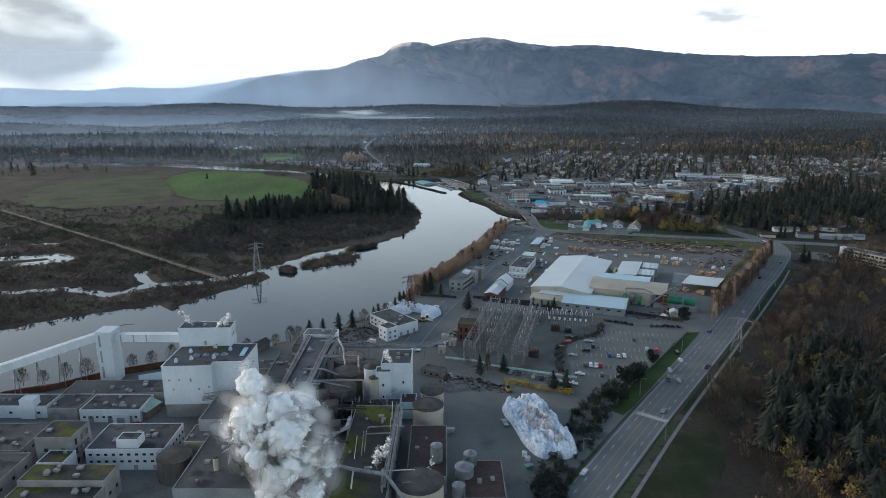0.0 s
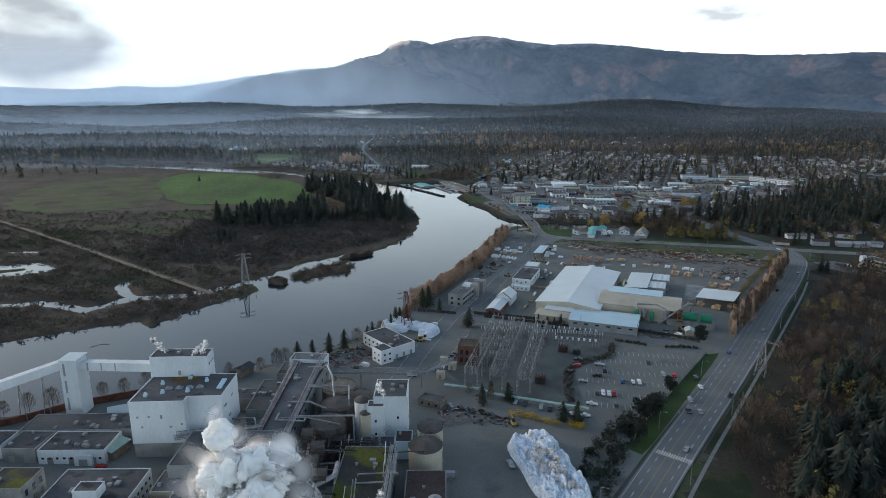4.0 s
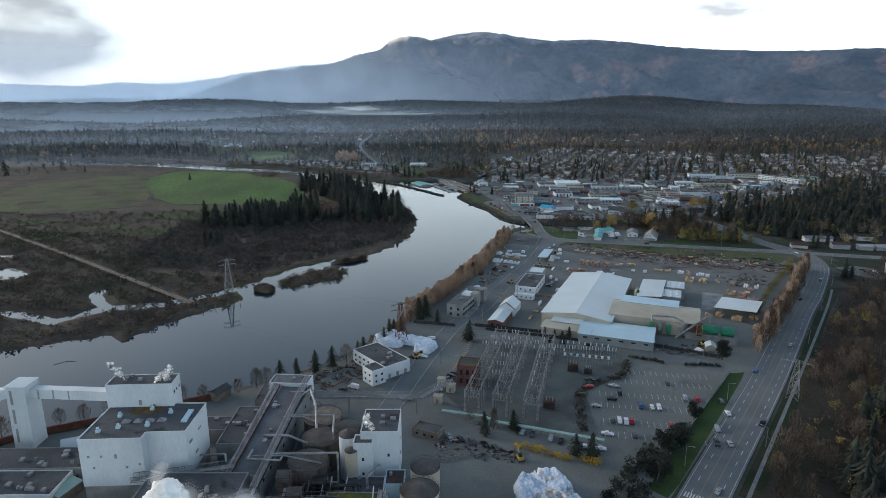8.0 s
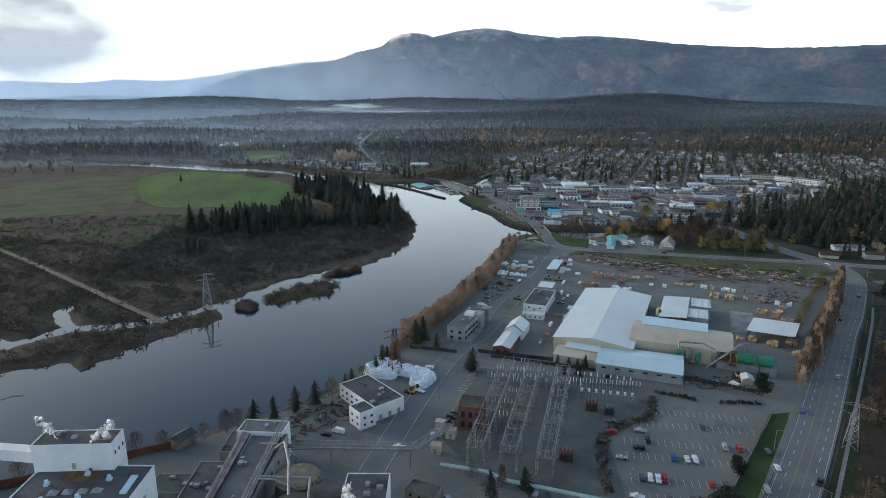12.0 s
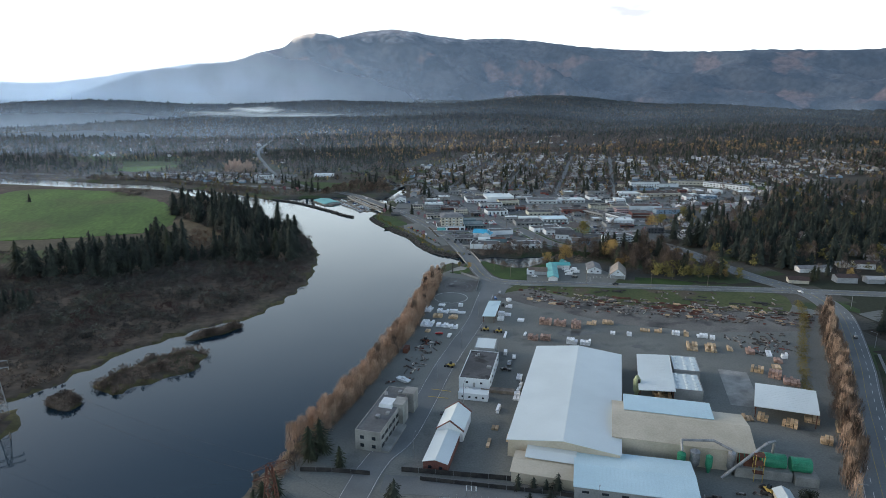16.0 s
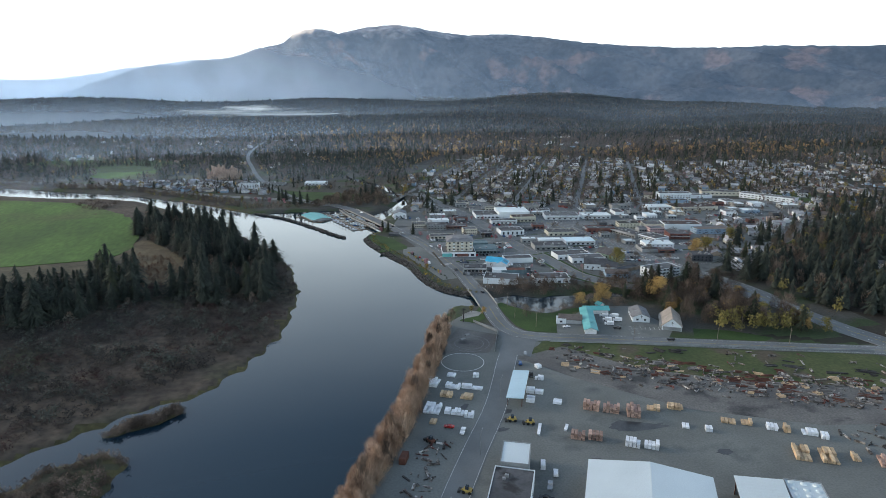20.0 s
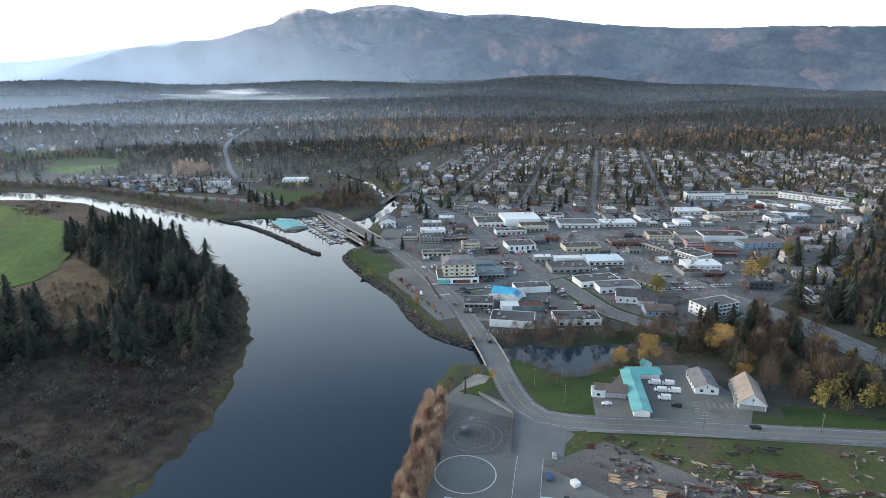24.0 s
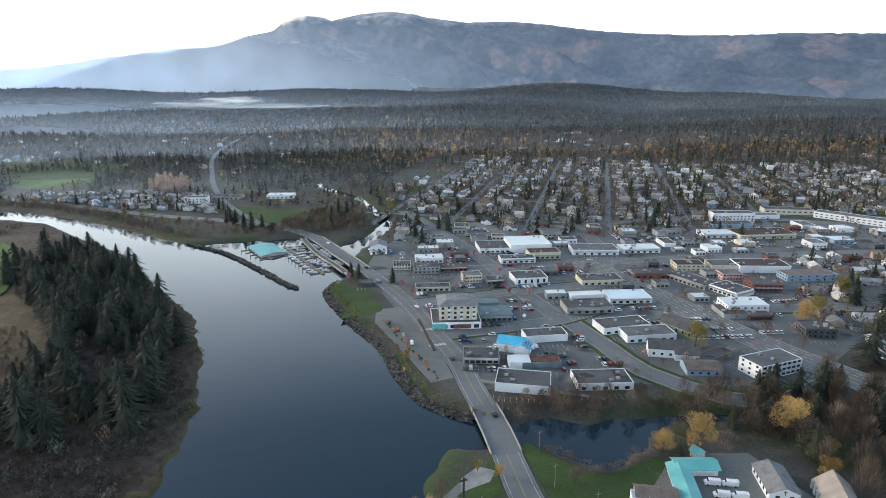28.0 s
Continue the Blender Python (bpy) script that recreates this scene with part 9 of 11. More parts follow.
tagged(new("paper_rolls", mesh_of("paper_rolls", V_, F_, surf("dirty paper rolls", (0.42, 0.37, 0.34), (0.68, 0.64, 0.6), 0.4, 0.85, island=0.35))), "dirty beige paper rolls showing through torn sheeting", "rolls", "", "stuff")
# odds and ends beside the heap
for x, y, m_, nm, lb in ((54, 226, M_WHITER, "plastic_tank", "pale plastic tank on the ground"), (54.6, 222.5, M_WHITER, "plastic_tank", "pale plastic tank on the ground"), (54, 217, M_GREEN, "waste_bin", "dark green metal waste bin"), (24, 244.5, M_STEEL, "transformer_box", "grey fenced transformer box")):
    ob = thing(nm, x, y, 20, lb, "tank" if "tank" in nm else "bin" if "bin" in nm else "box")
    part("body", drum(BM(), 0, 0, 0, 1.9, 1.1, 1.1, 12, 0.4) if "tank" in nm else hexa(BM(), (-1.5, -1.0, 0), (1.5, 1.0, 1.5)), m_, ob)
    part("lid", drum(BM(), 0, 0, 2.3, 2.5, 0.35, 0.35, 8) if "tank" in nm else hexa(BM(), (-1.55, -1.05, 1.5), (1.55, 1.05, 1.62)), M_GREYW, ob)
tarp_pile("gravel_mound", 30, 290, 20, 14, 10, 1.2, 9, "low spread heap of pale gravel", 1.0, M_GRAVEL)


def machine(x, y, rz, tone, label, boom=False):
    ob = thing("excavator" if boom else "wheel_loader", x, y, rz, label, "machine")
    part("body", hexa(BM(), (-1.1, -1.6, 0.7), (1.1, 1.6, 1.7)), tone, ob)
    part("cab", hexa(BM(), (-0.7, -0.5, 1.7), (0.7, 0.8, 3.0), taper=0.85), M_GLASS, ob)
    if boom:
        part("boom", pipe(BM(), ((0, 1.2, 1.6), (0, 4.2, 5.0), (0, 6.6, 3.0)), 0.28, 5), tone, ob)
        for s in (-1, 1):
            part("track", hexa(BM(), (s * 1.1 - .35, -1.9, 0), (s * 1.1 + .35, 1.9, 0.75)), M_DARK, ob)
    else:
        part("bucket", hexa(BM(), (-1.3, 2.6, 0.1), (1.3, 3.5, 1.0)), M_DARK, ob)
        part("arm", rod(BM(), (0, 1.5, 1.4), (0, 2.8, 0.6), 0.2, 5), tone, ob)
        for sx in (-1, 1):
            for sy in (-1.1, 1.2):
                part("wheel", rod(BM(), (sx * 0.9, sy, 0.65), (sx * 1.35, sy, 0.65), 0.65, 10), M_RUBBER, ob)
    return ob


machine(57, 284, 10, M_YELLOW, "yellow excavator with a raised boom", True)
for x, y, rz in ((95, 520, 60), (127, 566, 80), (134, 562, 80), (18, 386, 60), (21, 389, 40), (185, 392, 10), (88, 556, 30)):
    machine(x, y, rz, M_YELLOW if x != 88 else M_RUST, "orange wheel loader standing in the yard")
rc = thing("container", 75, 545, -24, "rusty red shipping container by the bank", "container")
part("body", hexa(BM(), (-1.3, -3, 0), (1.3, 3, 2.7)), M_RUST, rc)
for i in range(9):
    part("rib", hexa(BM(), (1.3, -2.8 + i * .65, 0.1), (1.36, -2.5 + i * .65, 2.6)), M_RUST, rc)
for x, y, rz, k, tone in ((103, 561, -24, "pickup", 0), (97, 493, 66, "sedan", 0), (82, 471, 80, "pickup", 1), (128, 530, -20, "van", 0), (131, 524, -20, "suv", 0), (126, 517, -24, "pickup", 2), (98, 566, 70, "sedan", 4), (178, 383, 20, "van", 0), (150, 607, -20, "pickup", 1), (149, 622, -10, "suv", 5), (156, 634, -20, "sedan", 2), (118, 396, 60, "sedan", 1), (122, 510, 60, "pickup", 1)):
    car(k, tone, x, y, rz, "cars in the lumber yard")
bt = thing("boat", 68, 508, 40, "white boat hull on blocks", "boat")
part("hull", hexa(BM(), (-1.2, -3.2, 0.3), (1.2, 3.2, 1.6), taper=1.25), M_WHITE, bt), part("cabin", hexa(BM(), (-0.8, -1.4, 1.6), (0.8, 1.0, 2.6), taper=0.8), M_WHITE, bt)
# painted yellow bars on the yard road and the stalls beside it
strokes("road_marking", [([(80, 497), (92, 491)], 0, 0.6, 10, 4, 0.175), ([(77, 490), (90, 484)], 0, 0.6, 10, 4, 0.175), ([(34, 384), (44, 404)], 8, 0.5, 8, 0, 0.175), ([(28, 368), (34, 384)], 8, 0.5, 7, 0, 0.175)], M_YELLOW, "yellow painted bars on the yard road")
strokes("road_marking", [([(40 + i * 1.3, 388 + i * 2.6), (45 + i * 1.3, 386 + i * 2.6)], 0, 0.15, 4.6, 4, 0.06) for i in range(9)], M_PAINT, "faded stall lines beside the mill road")

# ---- lodgings by the highway junction ----
flat("pavement_lot", [(372, 545), (392, 548), (412, 530), (424, 512), (404, 500), (384, 505), (372, 525)], 0.075, M_LOT, "car park of the roadside lodge", "pavement")
flat("grass", [(378, 571), (380, 552), (374, 545), (371, 552), (376, 566)], 0.08, M_GRASS, "green corner by the junction", "grass")
lodge = flat_building("roadside_lodge", 414, 503, 46, 13, -68, 9.6, M_WALLS[1], M_GRAVROOF, "long three-storey cream lodge with dark ribbon windows", (("S", 13, 3, 2.3, 1.7, 0.9, 3.1, "window"), ("W", 3, 3, 1.6, 1.5, 0.9, 3.1, "window")), 2)
part("stair_tower", hexa(BM(), (-24.5, -8, 0), (-21.5, -3, 11.5)), M_WHITE, lodge, "white stair tower")
for x, y, w, d, rz, h, r, wall, roof, text in ((384, 613, 7, 14, 68, 3.0, 1.6, M_WALLS[1], M_BROWNR, "low cream motel with a brown roof"), (420, 607, 8, 15, 75, 4.6, 1.4, M_WALLS[2], M_BROWNR, "white two-storey motel with a brown roof"), (418, 637, 8, 26, 82, 3.6, 1.3, M_WALLS[0], M_ROOFS[0], "long white motel block among conifers"),
                                               (440, 601, 8, 12, 72, 3.6, 1.4, M_WALLS[2], M_ROOFS[3], "white roadside house with a pale roof"), (455, 597, 8, 13, 72, 3.6, 1.6, M_WALLS[2], M_ROOFS[3], "low grey roadside house"), (466, 637, 9, 15, 70, 4.6, 1.4, M_WALLS[0], M_BROWNR, "white house among conifers"), (470, 598, 8, 12, 72, 3.4, 1.5, M_WALLS[0], M_ROOFS[0], "small white roadside house")):
    gable_building("motel", x, y, w, d, rz, h, r, wall, roof, text, (("E", 4, 2 if h > 4.5 else 1, 1.4, 1.2, 1.0, 2.4, "window"),), "motel", over=0.7)
for x, y in ((388, 534), (391, 531), (394, 528), (387, 528), (396, 520)):
    some_car(x, y, 30, "cars at the lodge")
for x, y, k, s_ in ((358, 514, "conifer", 0.9), (362, 512, "conifer", 0.7), (398, 614, "olive", 0.7), (404, 616, "olive", 0.6), (432, 614, "gold", 0.8)):
    tree(k, x, y, s_)


# ---- church, motel and bridge corner ----
ch = gable_building("church", 260, 659, 11.4, 22, -27, 3.0, 4.8, M_WHITE, surf("pale weathered shingles", (0.25, 0.22, 0.19), (0.34, 0.3, 0.26), 0.2, 0.85, fine=2.5), "steep-roofed white church with a pale weathered roof", (), over=0.6)
for i in range(6):
    part("window", hexa(BM(), (-6.8, -8.9 + i * 3.5, 0.5), (-5.6, -7.2 + i * 3.5, 3.6), taper=0.7), M_GREYW, ch, "grey dormer window")
part("cross", hexa(BM(), (-0.12, -11.15, 3.4), (0.12, -11.02, 5.8)), M_DARK, ch, "dark wall cross"), part("cross_arm", hexa(BM(), (-0.7, -11.15, 4.9), (0.7, -11.02, 5.15)), M_DARK, ch)
part("base_panel", hexa(BM(), (-5.2, -11.12, 0), (5.2, -11.02, 2.4)), M_GREYW, ch, "dark lower wall panel")
hl = gable_building("church_hall", 246.5, 674, 10.5, 17, -19, 3.4, 2.2, M_WHITE, M_ROOFS[0], "white church hall with a grey gable roof", (("S", 2, 1, 1.4, 1.2, 1.2, 0, "window"), ("W", 5, 1, 1.2, 1.2, 1.2, 0, "window")))
part("cross", hexa(BM(), (-0.1, -8.65, 2.8), (0.1, -8.52, 4.6)), M_DARK, hl), part("cross_arm", hexa(BM(), (-0.6, -8.65, 3.9), (0.6, -8.52, 4.1)), M_DARK, hl)
gable_building("motel_wing", 210.5, 672, 6.8, 38, -19, 3.0, 1.2, M_WALLS[0], M_TEAL, "long motel wing with a turquoise metal roof", (("E", 8, 1, 1.3, 1.2, 1.0, 0, "window"), ("W", 8, 1, 1.3, 1.2, 1.0, 0, "window")), over=0.9)
gable_building("motel_wing", 223.5, 689, 7, 15, 78, 3.0, 1.3, M_WALLS[0], M_TEAL, "short motel wing with a turquoise roof", (), over=0.8)
gable_building("pavilion", 230, 697, 4, 4, 20, 2.6, 1.4, M_WALLS[0], M_TEAL, "tiny pavilion with a turquoise roof")
gable_building("motel_office", 200, 676, 8, 14, 70, 3.0, 2.0, M_WALLS[2], M_ROOFS[2], "low grey house with a brown shingle roof", (("S", 3, 1, 1.4, 1.1, 1.0, 0, "window"),))
flat_building("motel_shop", 194, 676, 6, 5, -20, 3.2, M_WHITE, M_WHITER, "small white flat-roofed office", (("S", 1, 1, 1.6, 1.2, 1.0, 0, "window"),), 0)
for x, y in ((225, 680), (231, 678), (224, 673), (230, 671), (222, 666)):
    car("van", 0, x, y, 70, "white vans behind the motel")
car("sedan", 0, 194, 667, 80), car("suv", 1, 224, 659, 60)
strokes("stall_marking", [([(238 + i * 2.6, 655 - i * 0.9), (240 + i * 2.6, 661 - i * 0.9)], 0, 0.14, 5, 9, 0.082) for i in range(9)] + [([(228 + i * 0.9, 648 + i * 2.6), (233 + i * 0.9, 646 + i * 2.6)], 0, 0.14, 5, 9, 0.082) for i in range(6)], M_PAINT, "white stall lines of the church lot")
tp = thing("totem_pole", 134, 690, 10, "tall dark carved pole at the riverside plaza", "pole")
part("pole", drum(BM(), 0, 0, 0, 9, 0.5, 0.38, 9), M_DARK, tp), part("wing", hexa(BM(), (-1.3, -.15, 7.6), (1.3, .15, 8.2)), M_DARK, tp)
flat("pavement_plaza", [(134, 694), (146, 698), (150, 704), (144, 708), (136, 702)], 0.1, M_CONC, "round concrete plaza by the river", "pavement")
for x, y in ((131, 668), (127, 662)):
    sb_ = thing("concrete_slab", x, y, 30, "loose pale concrete slab on gravel", "slab")
    part("body", hexa(BM(), (-1.8, -1, 0.08), (1.8, 1, 0.35)), M_CONC, sb_)


def bridge(name, pts, width, z, label, piers):
    ob = thing(name, 0, 0, 0, label, "bridge")
    v, f = ribbon(pts, width, z, thick=0.9)
    part("deck", mesh_of("deck", v, f, M_ROAD), None, ob)
    for s in (-1, 1):
        v, f = ribbon(pts, 0.3, z + 1.0, s * (width / 2 + .1), thick=1.6)
        part("parapet", mesh_of("parapet", v, f, M_CONC), None, ob)
    for t in piers:
        x, y = pts[int(t * (len(pts) - 1))]
        for s in (-1, 0, 1):
            part("pier", drum(BM(), 0, 0, -5, z - .85, 0.5, 0.5, 10), M_CONC, ob, "", (x + s * width * .35, y, 0))
    return ob


bridge("road_bridge", [(157.2, 714), (157.6, 722), (158, 730), (158.1, 742), (158, 752)], 12.2, 0.24, "concrete road bridge over the slough", (0.3, 0.75))
bridge("road_bridge", curve_line([(122, 972), (116, 992), (108, 1016), (99, 1045), (88, 1078)], 6), 12, 0.3, "long concrete road bridge over the creek mouth", (0.15, 0.35, 0.55, 0.75))
bridge("foot_bridge", curve_line([(108, 968), (101, 990), (92, 1014), (84, 1042), (76, 1080)], 6), 4, 0.1, "old narrow bridge beside the road bridge", (0.15, 0.35, 0.55, 0.75))
# stone revetment along the town's shore
rv = np.random.default_rng(61)
line = curve_line([(150, 744), (134, 763), (126, 791), (121, 828), (107, 869), (94, 923), (100, 948)], 1.0)
V_, F_ = [], []
cube_f = np.array([(0, 1, 2, 3), (4, 7, 6, 5), (0, 4, 5, 1), (1, 5, 6, 2), (2, 6, 7, 3), (3, 7, 4, 0)])
for x, y in line:
    for k in range(7):
        off, s = rv.uniform(-4.0, 2.0), rv.uniform(0.35, 0.95)
        c = np.array((x - off * 0 + off * 0.9, y + rv.uniform(-.6, .6), -2.4 + max(0, (off + 4.0)) * 0.42))
        n = len(V_)
        q = rv.normal(0, 1, (8, 3)) * 0.12 * s
        for i, (a, b, d) in enumerate(((-1, -1, -1), (1, -1, -1), (1, 1, -1), (-1, 1, -1), (-1, -1, 1), (1, -1, 1), (1, 1, 1), (-1, 1, 1))):
            V_.append(tuple(c + np.array((a, b, d)) * s * 0.6 + q[i]))
        F_ += (cube_f + n).tolist()
tagged(new("shore_rocks", mesh_of("shore_rocks", V_, F_, M_ROCK)), "rough grey boulders along the town shore", "rocks", "", "stuff")
sh_ = np.array([(x + 5 + d, y) for x, y in line[::3] for d in rv.uniform(-2, 3, 2)])
scatter("shore_shrubs", SHRUB, sh_, rv.uniform(0.4, 0.9, len(sh_)), M_OLIVE, "olive shrubs above the boulders", "bushes", 33)
# ---- breakwater and marina ----
V_, F_ = [], []
for x, y in curve_line([(-24, 1086), (10, 1050), (40, 1000), (62, 958), (72, 943)], 1.2):
    for k in range(6):
        s = rv.uniform(0.5, 1.1)
        c = np.array((x + rv.uniform(-2.4, 2.4), y + rv.uniform(-2, 2), -1.9 + rv.uniform(0, 0.9)))
        n, q = len(V_), rv.normal(0, 1, (8, 3)) * 0.12 * s
        for i, (a, b, d) in enumerate(((-1, -1, -1), (1, -1, -1), (1, 1, -1), (-1, 1, -1), (-1, -1, 1), (1, -1, 1), (1, 1, 1), (-1, 1, 1))):
            V_.append(tuple(c + np.array((a, b, d)) * s * 0.6 + q[i]))
        F_ += (cube_f + n).tolist()
tagged(new("breakwater_rocks", mesh_of("breakwater_rocks", V_, F_, M_ROCK)), "long low rock breakwater of the marina", "breakwater", "", "stuff")
bh = gable_building("boat_shed", 46, 1050, 22, 36, 22, 1.5, 1.6, M_GREYW, M_TEAL, "floating boat shed with a turquoise roof", over=0.5)
bh.location.z = WATER_Z
for p, q in (((60, 1062), (92, 972)), ((78, 1066), (102, 988)), ((30, 1062), (52, 1022))):
    jd = thing("floating_dock", 0, 0, 0, "grey floating timber dock of the marina", "dock")
    v, f = ribbon([p, q], 2.2, WATER_Z + 0.5, thick=0.7)
    part("walkway", mesh_of("walkway", v, f, M_WOOD), None, jd)
    d = Vector((q[0] - p[0], q[1] - p[1], 0))
    for i in range(int(d.length / 8)):
        c = Vector((*p, 0)) + d * (i + 0.5) / int(d.length / 8)
        s = Vector((d.y, -d.x, 0)).normalized()
        for e in (-1, 1):
            v, f = ribbon([tuple((c + s * e * 1.1).xy), tuple((c + s * e * 9).xy)], 0.9, WATER_Z + 0.45, thick=0.6)
            part("finger", mesh_of("finger", v, f, M_WOOD), None, jd)
            part("pile", drum(BM(), 0, 0, -5, 1.2, 0.18, 0.18, 6), M_WOOD, jd, "", tuple(c + s * e * 9.3))


def boat(x, y, rz, size, tone=None):
    ob = thing("boat", x, y, rz, "small white motor boat moored at the dock", "boat", WATER_Z, "boats in the marina")
    bm = BM()
    pr_ = [(-1.2, -3.4), (1.2, -3.4), (1.3, 0.5), (0, 3.8), (-1.3, 0.5)]
    lo = [bm.verts.new((a * .75 * size, b * .92 * size, -0.2)) for a, b in pr_]
    hi = [bm.verts.new((a * size, b * size, 0.95 * size)) for a, b in pr_]
    for i in range(5):
        bm.faces.new((lo[i], lo[(i + 1) % 5], hi[(i + 1) % 5], hi[i]))
    bm.faces.new(hi), bm.faces.new(lo[::-1])
    part("hull", bm, tone or M_WHITE, ob)
    part("cabin", hexa(BM(), (-.8 * size, -1.4 * size, .95 * size), (.8 * size, 1.1 * size, 2.0 * size), taper=0.8), M_WHITE, ob)
    part("windscreen", hexa(BM(), (-.78 * size, 0.6 * size, 1.3 * size), (.78 * size, 1.2 * size, 1.8 * size), taper=0.85), M_GLASS, ob)
    return ob


for p, q, a in (((60, 1062), (92, 972), 70), ((78, 1066), (102, 988), 70)):
    for i in range(11):
        t = (i + 0.4) / 11.5
        for e in (-1, 1):
            if rv.uniform() < 0.72:
                boat(p[0] + (q[0] - p[0]) * t + e * 4.8, p[1] + (q[1] - p[1]) * t + e * 1.8, a + (0 if e > 0 else 180) + rv.uniform(-4, 4), rv.uniform(0.6, 1.15), M_WHITE if rv.uniform() < .8 else M_CARS[5])
# ---- trestle over the marsh ----
ts = thing("timber_trestle", 0, 0, 0, "long weathered timber trestle across the marsh", "trestle")
v, f = ribbon([(-520, 838), (-379, 712), (-277, 620), (-199, 547), (-134, 487)], 4.0, 1.6, thick=0.5)
part("deck", mesh_of("deck", v, f, M_WOOD), None, ts)
for i in range(90):
    t = i / 89
    x, y = -134 - 386 * t, 487 + 351 * t
    bm = BM()
    for s in (-1, 1):
        rod(bm, (s * 2.1, 0, -2.6), (s * 1.6, 0, 1.2), 0.2, 5)
    rod(bm, (-2, 0, 1.0), (2, 0, 1.0), 0.2, 4), rod(bm, (-2.1, 0, -2), (1.8, 0, 0.9), 0.12, 4)
    part("bent", bm, M_WOOD, ts, "", (x, y, 0), 42)
for s in (-1, 1):
    v, f = ribbon([(-520, 838), (-379, 712), (-277, 620), (-199, 547), (-134, 487)], 0.15, 2.7, s * 1.9, thick=0.15)
    part("rail", mesh_of("rail", v, f, M_WOOD), None, ts)
for i in range(8):
    pl = thing("mooring_pile", -122 + i * 7 - 30, 472 + i * 5 - 14, 0, "dark timber mooring pile in the river", "pile", 0, "mooring piles")
    part("post", drum(BM(), 0, 0, -5, 0.8, 0.25, 0.22, 7), M_WOOD, pl)
M_WET = surf("wet stained asphalt", (0.03, 0.033, 0.035), (0.06, 0.064, 0.066), 0.2, 0.35, fine=1.5)
flat("wet_patch", [(168, 554), (174, 557), (183, 553), (193, 548), (186, 547), (175, 547), (169, 548)], 0.05, M_WET, "dark wet stain on the yard asphalt", "pavement", 2)
flat("wet_patch", [(106, 583), (109, 586), (111, 585), (108, 580)], 0.05, M_WET, "dark wet stain on the yard asphalt", "pavement", 2)


# ---- the town centre ----
SHOPW = (("S", 6, 1, 2.2, 1.9, 0.6, 0, "window"),)
TWO = (("S", 6, 2, 1.4, 1.2, 1.2, 3.1, "window"), ("W", 4, 2, 1.3, 1.2, 1.2, 3.1, "window"))
hotel = flat_building("hotel", 168, 854, 29, 24, -8, 4, M_WHITE, M_TAR, "grey-roofed four-storey hotel on a shop podium", (("S", 6, 1, 3, 2.2, 0.6, 0, "window"), ("W", 5, 1, 2.5, 2, 0.6, 0, "window")), 0)
part("upper_wall", hexa(BM(), (-10, -8, 4), (12.5, 11, 13)), M_WALLS[1], hotel, "cream upper storeys")
bm = hexa(BM(), (-11, -9, 13), (13.5, 12, 15.6), taper=0.55)
part("hip_roof", bm, M_ROOFS[0], hotel, "grey shingle hip roof")
for fl in range(3):
    for i in range(6):
        w_ = part("window", box_mesh("window", 1.5, 0.16, 1.5, M_GLASS), None, hotel, "", (-8 + i * 3.7, -8.02, 5.0 + fl * 2.9))
        part("balcony", hexa(BM(), (-8.9 + i * 3.7, -9.2, 4.7 + fl * 2.9), (-7.1 + i * 3.7, -8.0, 5.6 + fl * 2.9)), M_WHITE, hotel) if i % 2 else None
        part("window", box_mesh("window", 1.5, 0.16, 1.5, M_GLASS), None, hotel, "", (-10.02, -6 + i * 3.0, 5.0 + fl * 2.9), -90) if i < 5 else None
part("sign_band", hexa(BM(), (-14.6, -12.2, 0.4), (-6, -12.02, 3.4)), M_TEAL, hotel, "teal shop front"), part("sign_band", hexa(BM(), (-2, -12.2, 0.4), (8, -12.02, 3.0)), M_RED, hotel, "red shop front")
M_CREAM, M_DKGREY, M_PINK = M_WALLS[1], surf("charcoal cladding", (0.05, 0.055, 0.06), (0.09, 0.09, 0.1), 0.3, 0.7), surf("pink stucco", (0.4, 0.28, 0.28), (0.47, 0.34, 0.34), 0.3, 0.8)
M_YEL, M_TEALW, M_BLUEW = surf("pale yellow stucco", (0.4, 0.385, 0.31), (0.48, 0.46, 0.37), 0.3, 0.8), surf("teal siding", (0.1, 0.15, 0.165), (0.14, 0.2, 0.215), 0.3, 0.7), surf("muted blue fascia", (0.08, 0.14, 0.3), (0.12, 0.19, 0.37), 0.3, 0.5)
